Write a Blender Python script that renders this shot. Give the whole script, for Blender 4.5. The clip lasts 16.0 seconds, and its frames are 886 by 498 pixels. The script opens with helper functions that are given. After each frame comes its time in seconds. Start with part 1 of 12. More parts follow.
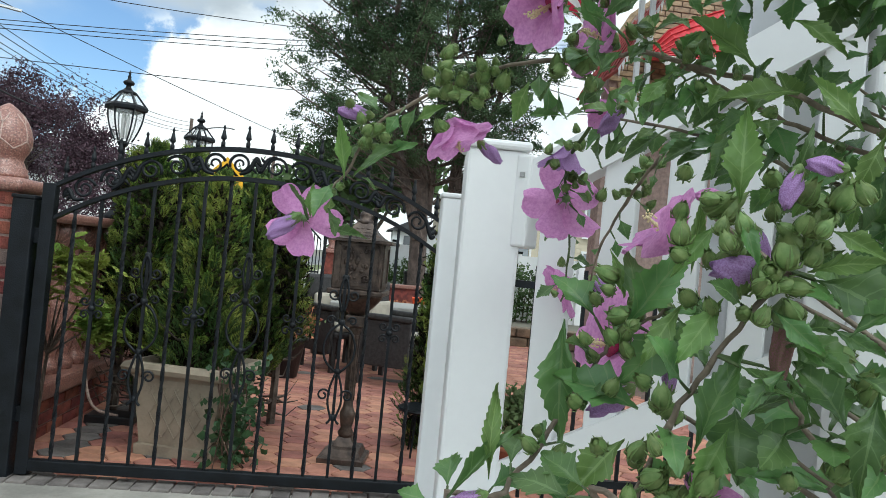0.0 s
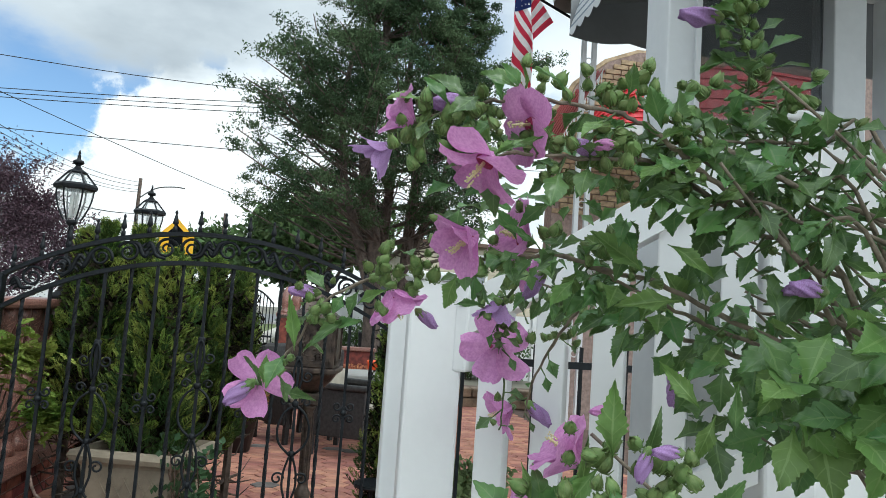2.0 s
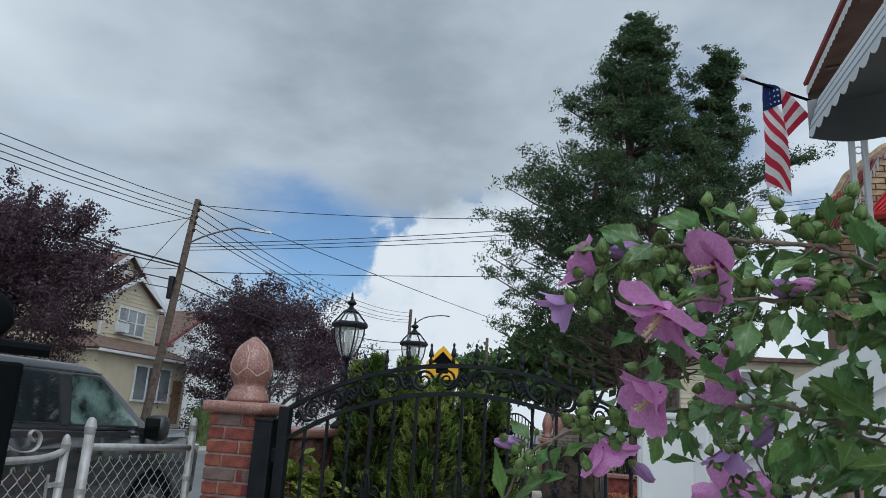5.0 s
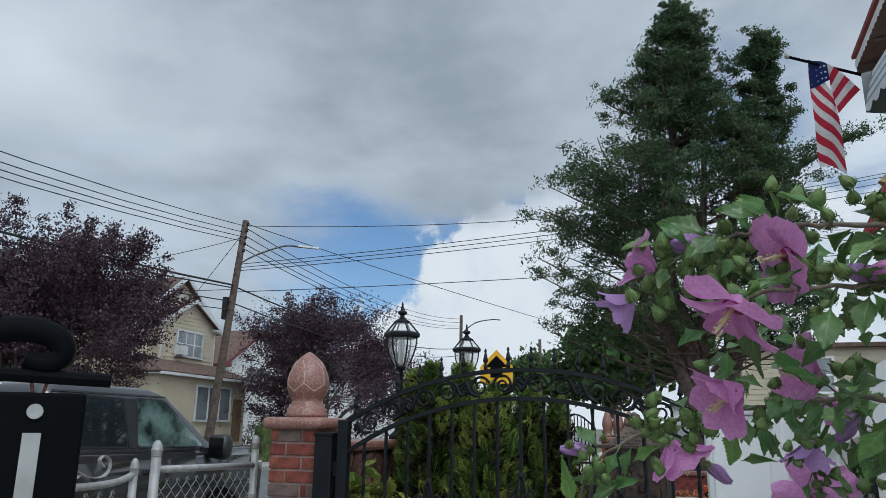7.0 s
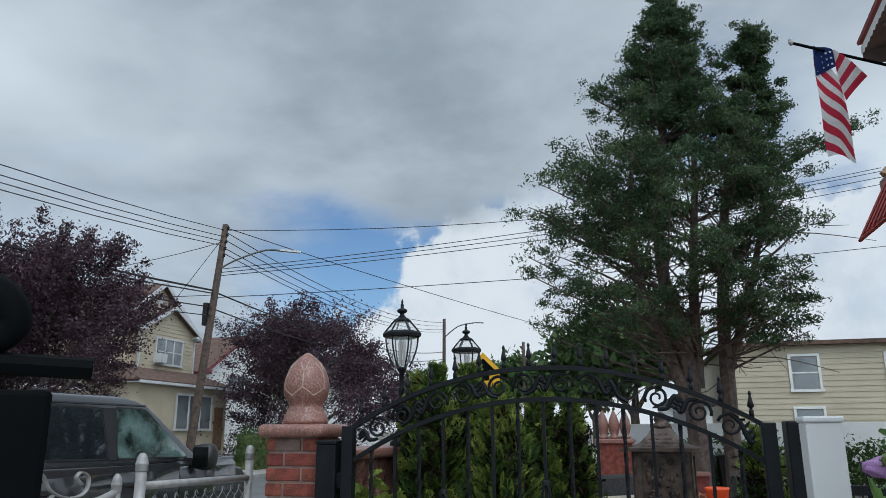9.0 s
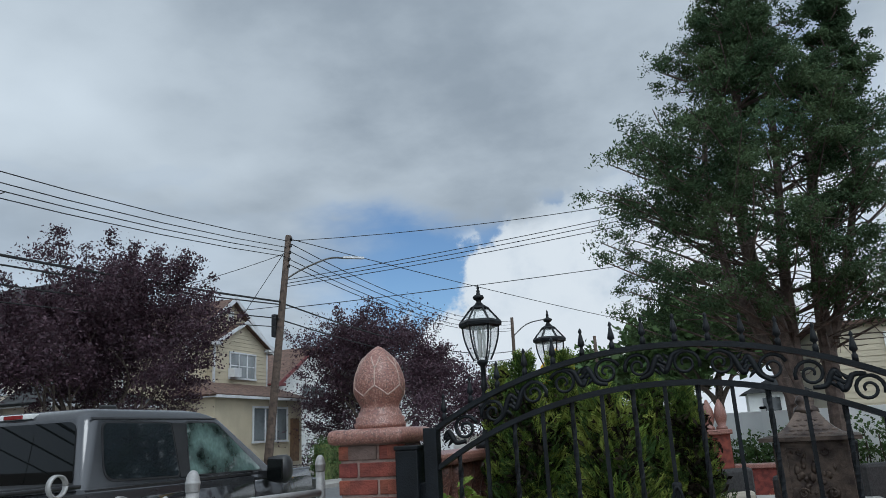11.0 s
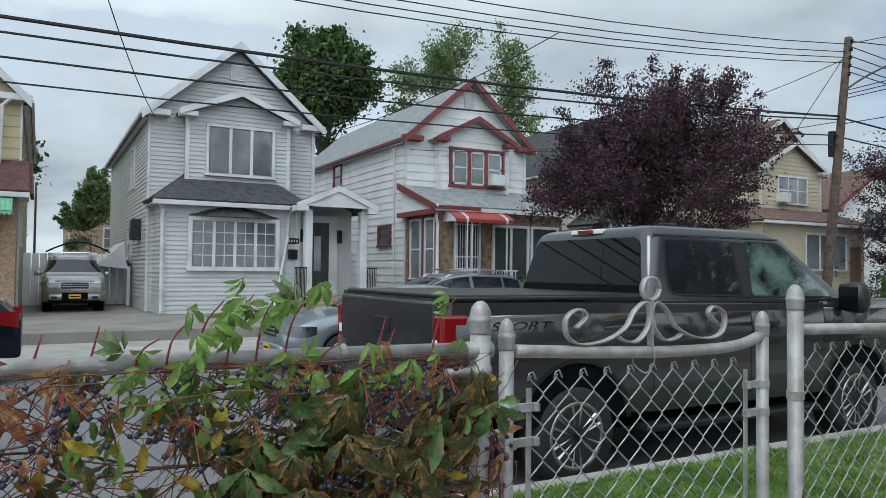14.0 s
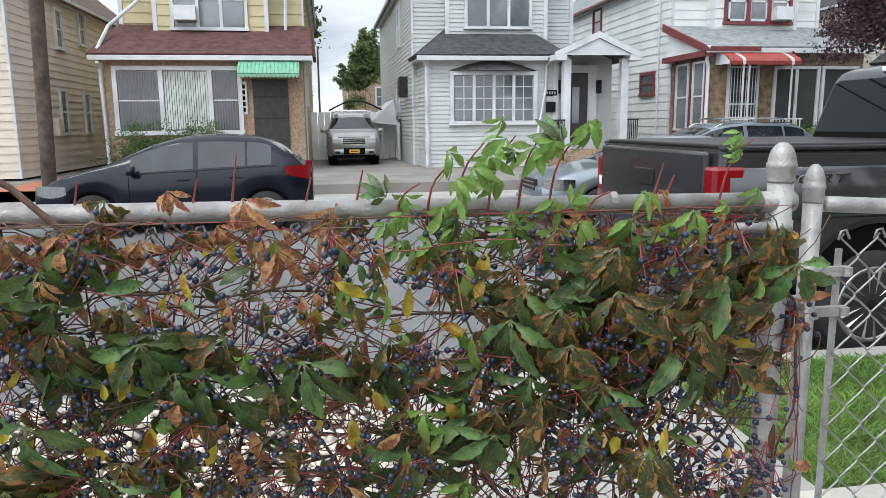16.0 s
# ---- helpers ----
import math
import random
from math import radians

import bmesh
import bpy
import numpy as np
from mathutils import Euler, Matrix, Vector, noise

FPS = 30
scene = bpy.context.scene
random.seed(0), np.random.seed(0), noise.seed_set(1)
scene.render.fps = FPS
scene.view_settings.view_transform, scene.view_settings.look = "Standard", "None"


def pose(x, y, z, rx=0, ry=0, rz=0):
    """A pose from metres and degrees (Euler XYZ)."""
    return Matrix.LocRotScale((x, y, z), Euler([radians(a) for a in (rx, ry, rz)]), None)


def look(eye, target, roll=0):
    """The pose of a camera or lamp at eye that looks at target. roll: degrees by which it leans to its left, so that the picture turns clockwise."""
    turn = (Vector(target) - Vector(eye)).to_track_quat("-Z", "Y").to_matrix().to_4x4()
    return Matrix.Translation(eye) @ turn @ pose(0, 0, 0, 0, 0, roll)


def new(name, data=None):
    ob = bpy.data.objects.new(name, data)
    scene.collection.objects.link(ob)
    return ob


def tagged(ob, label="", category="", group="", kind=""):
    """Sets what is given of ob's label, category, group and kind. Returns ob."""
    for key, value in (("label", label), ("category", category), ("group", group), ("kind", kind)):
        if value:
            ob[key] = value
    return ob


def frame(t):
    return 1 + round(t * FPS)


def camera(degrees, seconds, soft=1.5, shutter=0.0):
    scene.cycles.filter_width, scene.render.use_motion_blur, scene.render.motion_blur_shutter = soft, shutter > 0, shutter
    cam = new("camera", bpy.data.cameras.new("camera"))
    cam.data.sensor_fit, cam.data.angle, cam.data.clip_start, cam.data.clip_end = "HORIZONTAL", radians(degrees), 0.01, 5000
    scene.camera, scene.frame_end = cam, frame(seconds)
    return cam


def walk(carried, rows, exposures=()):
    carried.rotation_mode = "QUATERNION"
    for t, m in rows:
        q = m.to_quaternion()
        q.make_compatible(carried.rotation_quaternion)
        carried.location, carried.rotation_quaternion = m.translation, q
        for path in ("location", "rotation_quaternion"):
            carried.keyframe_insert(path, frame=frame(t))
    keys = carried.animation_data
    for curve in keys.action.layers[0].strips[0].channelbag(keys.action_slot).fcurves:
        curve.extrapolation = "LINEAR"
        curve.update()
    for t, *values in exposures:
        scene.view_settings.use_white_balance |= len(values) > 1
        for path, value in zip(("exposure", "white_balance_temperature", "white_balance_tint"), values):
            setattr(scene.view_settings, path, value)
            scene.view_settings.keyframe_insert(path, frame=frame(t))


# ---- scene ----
cam = camera(63.1, 16.0, soft=0.8)
PATH = [
    (0, (-0.408, 0.538, 1.142), (-0.210, 2.528, 1.175), 5.4),
    (0.5, (-0.428, 0.508, 1.200), (-0.186, 2.493, 1.194), 4.4),
    (1, (-0.432, 0.489, 1.229), (-0.127, 2.466, 1.257), 3.6),
    (1.5, (-0.415, 0.456, 1.243), (-0.082, 2.425, 1.359), 4.1),
    (2, (-0.412, 0.450, 1.257), (-0.103, 2.417, 1.448), 4.0),
    (2.5, (-0.395, 0.451, 1.269), (-0.177, 2.420, 1.542), 4.3),
    (3, (-0.367, 0.458, 1.282), (-0.301, 2.426, 1.631), 4.4),
    (3.5, (-0.355, 0.455, 1.291), (-0.457, 2.408, 1.712), 3.7),
    (4, (-0.350, 0.450, 1.296), (-0.620, 2.375, 1.766), 3.3),
    (4.5, (-0.347, 0.448, 1.294), (-0.705, 2.354, 1.782), 3.3),
    (5, (-0.351, 0.443, 1.291), (-0.759, 2.344, 1.76), 3.6),
    (7.5, (-0.365, 0.471, 1.297), (-0.906, 2.336, 1.777), 0.4),
    (8, (-0.428, 0.502, 1.296), (-0.895, 2.39, 1.762), 0.1),
    (10.5, (-0.764, 1.127, 1.304), (-1.319, 2.97, 1.846), -2.7),
    (11, (-0.811, 1.208, 1.293), (-1.451, 3.036, 1.793), -3.1),
    (11.5, (-0.842, 1.356, 1.299), (-1.639, 3.127, 1.774), -1.3),
    (12, (-0.856, 1.46, 1.291), (-1.797, 3.167, 1.738), 0.8),
    (12.5, (-0.934, 1.475, 1.282), (-2.066, 3.081, 1.658), 0.6),
    (13, (-1.047, 1.435, 1.273), (-2.434, 2.848, 1.56), 0.4),
    (13.5, (-1.131, 1.409, 1.262), (-2.754, 2.562, 1.456), 0.4),
    (14, (-1.166, 1.429, 1.254), (-2.911, 2.404, 1.314), 0.6),
    (14.5, (-1.209, 1.469, 1.248), (-3.022, 2.307, 1.152), 0.6),
    (15, (-1.264, 1.502, 1.234), (-3.128, 2.198, 1.024), 0.4),
    (15.5, (-1.283, 1.499, 1.234), (-3.183, 2.049, 0.94), -0.1),
    (16, (-1.302, 1.46, 1.229), (-3.249, 1.769, 0.887), -0.6),
]
walk(cam, [(t, look(eye, target, roll)) for t, eye, target, roll in PATH], exposures=[(0, 0.5, 6200, 2), (2, 0.48, 6200, 2), (3, 0.25, 6150, 3), (5, -0.12, 5900, 5), (12.5, -0.18, 5900, 5), (14, 0.1, 6100, 4), (15, 0.58, 6250, 4), (16, 0.72, 6350, 8)])

import collections

# ---------------- light ----------------
world = bpy.data.worlds.new("sky")
scene.world = world
world.use_nodes = True
wn, wl = world.node_tree.nodes, world.node_tree.links
wn.clear()


def sky_nodes():
    out = wn.new("ShaderNodeOutputWorld")
    bg = wn.new("ShaderNodeBackground")
    sky = wn.new("ShaderNodeTexSky")
    sky.sky_type, sky.sun_disc = "NISHITA", False
    sky.sun_elevation, sky.sun_rotation = radians(55), radians(139)
    sky.air_density, sky.dust_density, sky.ozone_density = 1.0, 0.4, 1.6
    tc = wn.new("ShaderNodeTexCoord")
    sep = wn.new("ShaderNodeSeparateXYZ")
    wl.new(tc.outputs["Generated"], sep.inputs[0])

    def m(op, a, b=None, c=None):
        n = wn.new("ShaderNodeMath")
        n.operation = op
        for i, v in enumerate((a, b, c)):
            if v is None:
                continue
            if isinstance(v, (int, float)):
                n.inputs[i].default_value = v
            else:
                wl.new(v, n.inputs[i])
        return n.outputs[0]

    def rng(v, a, b, c=0.0, d=1.0, smooth=True):
        n = wn.new("ShaderNodeMapRange")
        n.interpolation_type = "SMOOTHSTEP" if smooth else "LINEAR"
        wl.new(v, n.inputs[0])
        for i, q in enumerate((a, b, c, d)):
            n.inputs[i + 1].default_value = q
        return n.outputs[0]

    def noi(scale, detail, rough, vec, off=(0, 0, 0)):
        mp = wn.new("ShaderNodeMapping")
        mp.inputs["Location"].default_value = off
        wl.new(vec, mp.inputs["Vector"])
        n = wn.new("ShaderNodeTexNoise")
        n.inputs["Scale"].default_value, n.inputs["Detail"].default_value, n.inputs["Roughness"].default_value = scale, detail, rough
        wl.new(mp.outputs[0], n.inputs["Vector"])
        return n.outputs["Fac"]

    # a flat cloud deck seen in perspective: direction / (height + small)
    hgt = m("MAXIMUM", sep.outputs["Z"], 0.0)
    inv = m("DIVIDE", 1.0, m("ADD", hgt, 0.22))
    vm = wn.new("ShaderNodeVectorMath")
    vm.operation = "SCALE"
    wl.new(tc.outputs["Generated"], vm.inputs[0])
    wl.new(inv, vm.inputs["Scale"])
    deck = vm.outputs[0]
    n1 = noi(0.75, 4, 0.5, deck, (0.3, 0.6, 0.2))
    n2 = noi(2.2, 6, 0.55, deck, (4.1, 2.2, 0))
    n3 = noi(9.0, 8, 0.6, tc.outputs["Generated"], (1.0, 0.4, 2.0))
    # azimuth, clockwise from north (+y)
    az = m("ARCTAN2", sep.outputs["X"], sep.outputs["Y"])
    el = m("ARCSINE", sep.outputs["Z"])
    # deck: everywhere except a gap low in the north
    wob = m("MULTIPLY", m("SUBTRACT", n2, 0.5), 0.22)
    low = rng(m("ADD", el, wob), 0.26, 0.34)
    side = m("MAXIMUM", rng(m("ADD", az, wob), 0.22, 0.50), rng(m("ADD", az, wob), -0.56, -0.40, 1.0, 0.0))
    cover = m("MAXIMUM", low, m("MULTIPLY", side, rng(n1, 0.30, 0.62, 0.55, 1.0)))
    hole = m("MULTIPLY", rng(m("ABSOLUTE", m("SUBTRACT", az, 0.13)), 0.0, 0.16, 1.0, 0.0), rng(m("ABSOLUTE", m("SUBTRACT", el, 0.40)), 0.0, 0.16, 1.0, 0.0))
    cover = m("SUBTRACT", cover, m("MULTIPLY", hole, rng(n2, 0.35, 0.6)))
    cover = m("MAXIMUM", cover, 0.0)
    # bright cumulus in the gap
    dx = m("SUBTRACT", az, -0.13)
    puff = noi(3.2, 4, 0.5, tc.outputs["Generated"], (0.2, 3.0, 1.0))
    edge = m("ADD", m("MULTIPLY", m("SUBTRACT", n3, 0.5), 0.36), m("MULTIPLY", m("SUBTRACT", puff, 0.5), 0.34))
    cum = m("MULTIPLY", rng(m("SUBTRACT", m("ADD", dx, edge), m("MULTIPLY", m("SUBTRACT", el, 0.19), 0.6)), -0.20, -0.165), rng(m("ADD", el, m("MULTIPLY", edge, 0.7)), 0.285, 0.32, 1.0, 0.0))
    haze = rng(el, 0.0, 0.10, 0.75, 0.0)
    cum = m("MAXIMUM", cum, haze)
    # colours
    dark = rng(n1, 0.32, 0.66)
    streak = rng(n2, 0.3, 0.75)
    ramp = wn.new("ShaderNodeMix")
    ramp.data_type = "RGBA"
    ramp.inputs["A"].default_value = (0.90, 0.94, 0.98, 1)
    ramp.inputs["B"].default_value = (0.37, 0.41, 0.46, 1)
    # thinner, brighter cloud low in the east
    east = m("MULTIPLY", rng(az, 0.10, 0.34), rng(el, 0.30, 0.52, 1.0, 0.0))
    thick = m("MULTIPLY", dark, m("ADD", m("MULTIPLY", streak, 0.45), 0.6))
    wl.new(m("MULTIPLY", thick, m("SUBTRACT", 1.0, m("MULTIPLY", east, 0.85))), ramp.inputs["Factor"])
    white = wn.new("ShaderNodeMix")
    white.data_type = "RGBA"
    white.inputs["A"].default_value = (0.66, 0.71, 0.78, 1)
    white.inputs["B"].default_value = (0.90, 0.91, 0.93, 1)
    wl.new(rng(m("ADD", m("MULTIPLY", n3, 0.6), m("MULTIPLY", puff, 0.4)), 0.36, 0.56), white.inputs["Factor"])
    blue = wn.new("ShaderNodeMix")
    blue.data_type = "RGBA"
    blue.blend_type = "MULTIPLY"
    blue.inputs["Factor"].default_value = 1.0
    blue.inputs["B"].default_value = (0.105, 0.115, 0.125, 1)
    wl.new(sky.outputs[0], blue.inputs["A"])
    a = wn.new("ShaderNodeMix")
    a.data_type = "RGBA"
    wl.new(cum, a.inputs["Factor"])
    wl.new(blue.outputs["Result"], a.inputs["A"])
    wl.new(white.outputs["Result"], a.inputs["B"])
    b = wn.new("ShaderNodeMix")
    b.data_type = "RGBA"
    wl.new(cover, b.inputs["Factor"])
    wl.new(a.outputs["Result"], b.inputs["A"])
    wl.new(ramp.outputs["Result"], b.inputs["B"])
    wl.new(b.outputs["Result"], bg.inputs["Color"])
    # thin bright cloud round the veiled sun, behind the camera
    dt = wn.new("ShaderNodeVectorMath")
    dt.operation = "DOT_PRODUCT"
    dt.inputs[1].default_value = (0.376, -0.43, 0.82)
    wl.new(tc.outputs["Generated"], dt.inputs[0])
    wl.new(m("MULTIPLY_ADD", rng(dt.outputs["Value"], 0.25, 1.0), 1.35, 0.94), bg.inputs["Strength"])
    wl.new(bg.outputs[0], out.inputs[0])


sky_nodes()
sun = new("sun", bpy.data.lights.new("sun", "SUN"))
sun.data.energy, sun.data.angle, sun.data.color = 0.85, radians(18), (1.0, 0.97, 0.92)
sun.matrix_world = look((0, 0, 30), (-14.0, 16.0, 0))
scene.view_settings.exposure = 0.0

# ---------------- materials ----------------


def mat(name, col, rough=0.6, metal=0.0, var=0.12, scale=8.0, bump=0.15, bscale=60.0, col2=None, spec=0.5, rnd=0.0, coat=0.0, stain=0.0):
    """A procedural surface: base colour with stains at one scale, grain at another, and a fine relief."""
    mt = bpy.data.materials.new(name)
    mt.use_nodes = True
    n, l = mt.node_tree.nodes, mt.node_tree.links
    p = n["Principled BSDF"]
    p.inputs["Roughness"].default_value, p.inputs["Metallic"].default_value = rough, metal
    p.inputs["Specular IOR Level"].default_value = spec
    p.inputs["Coat Weight"].default_value = coat
    tc = n.new("ShaderNodeTexCoord")
    big = n.new("ShaderNodeTexNoise")
    big.inputs["Scale"].default_value, big.inputs["Detail"].default_value = scale, 5
    fine = n.new("ShaderNodeTexNoise")
    fine.inputs["Scale"].default_value, fine.inputs["Detail"].default_value = bscale, 3
    l.new(tc.outputs["Object"], big.inputs["Vector"])
    l.new(tc.outputs["Object"], fine.inputs["Vector"])
    c2 = col2 or tuple(c * (1 - 2.2 * var) for c in col)
    mx = n.new("ShaderNodeMix")
    mx.data_type = "RGBA"
    mx.inputs["A"].default_value, mx.inputs["B"].default_value = (*c2, 1), (*col, 1)
    mr = n.new("ShaderNodeMapRange")
    mr.inputs[1].default_value, mr.inputs[2].default_value = 0.35, 0.62
    l.new(big.outputs["Fac"], mr.inputs[0])
    l.new(mr.outputs[0], mx.inputs["Factor"])
    last = mx.outputs["Result"]
    hs = n.new("ShaderNodeHueSaturation")
    l.new(last, hs.inputs["Color"])
    add = n.new("ShaderNodeMath")
    add.operation = "MULTIPLY_ADD"
    l.new(fine.outputs["Fac"], add.inputs[0])
    add.inputs[1].default_value, add.inputs[2].default_value = var * 1.6, 1.0 - var * 0.8
    val = add.outputs[0]
    if rnd:
        oi = n.new("ShaderNodeObjectInfo")
        ge = n.new("ShaderNodeNewGeometry")
        sm = n.new("ShaderNodeMath")
        sm.operation = "ADD"
        l.new(oi.outputs["Random"], sm.inputs[0])
        l.new(ge.outputs["Random Per Island"], sm.inputs[1])
        fr = n.new("ShaderNodeMath")
        fr.operation = "FRACT"
        l.new(sm.outputs[0], fr.inputs[0])
        ad2 = n.new("ShaderNodeMath")
        ad2.operation = "MULTIPLY_ADD"
        l.new(fr.outputs[0], ad2.inputs[0])
        ad2.inputs[1].default_value = rnd
        l.new(val, ad2.inputs[2])
        sb = n.new("ShaderNodeMath")
        sb.operation = "SUBTRACT"
        l.new(ad2.outputs[0], sb.inputs[0])
        sb.inputs[1].default_value = rnd * 0.5
        val = sb.outputs[0]
        hu = n.new("ShaderNodeMath")
        hu.operation = "MULTIPLY_ADD"
        l.new(fr.outputs[0], hu.inputs[0])
        hu.inputs[1].default_value, hu.inputs[2].default_value = rnd * 0.05, 0.5 - rnd * 0.025
        l.new(hu.outputs[0], hs.inputs["Hue"])
    l.new(val, hs.inputs["Value"])
    l.new(hs.outputs[0], p.inputs["Base Color"])
    if bump:
        bp = n.new("ShaderNodeBump")
        bp.inputs["Strength"].default_value, bp.inputs["Distance"].default_value = bump, 0.01
        l.new(fine.outputs["Fac"], bp.inputs["Height"])
        l.new(bp.outputs[0], p.inputs["Normal"])
    if stain:
        rr = n.new("ShaderNodeMapRange")
        rr.inputs[3].default_value, rr.inputs[4].default_value = rough - stain, rough + stain
        l.new(big.outputs["Fac"], rr.inputs[0])
        l.new(rr.outputs[0], p.inputs["Roughness"])
    return mt


def leaf_mat(name, col, rough=0.5, trans=0.25, rnd=0.5, var=0.15, spec=0.3, scale=20.0, col2=None):
    mt = mat(name, col, rough, 0, var, scale, 0.1, 120.0, col2=col2, spec=spec, rnd=rnd)
    n, l = mt.node_tree.nodes, mt.node_tree.links
    p = n["Principled BSDF"]
    src = p.inputs["Base Color"].links[0].from_socket
    tr = n.new("ShaderNodeBsdfTranslucent")
    l.new(src, tr.inputs["Color"])
    mx = n.new("ShaderNodeMixShader")
    mx.inputs[0].default_value = trans
    l.new(p.outputs[0], mx.inputs[1])
    l.new(tr.outputs[0], mx.inputs[2])
    l.new(mx.outputs[0], n["Material Output"].inputs["Surface"])
    return mt


def glass_mat(name, col, rough=0.03, alpha=0.35):
    mt = bpy.data.materials.new(name)
    mt.use_nodes = True
    n, l = mt.node_tree.nodes, mt.node_tree.links
    p = n["Principled BSDF"]
    p.inputs["Base Color"].default_value = (*col, 1)
    p.inputs["Roughness"].default_value = rough
    p.inputs["Specular IOR Level"].default_value = 0.8
    p.inputs["Alpha"].default_value = alpha
    return mt


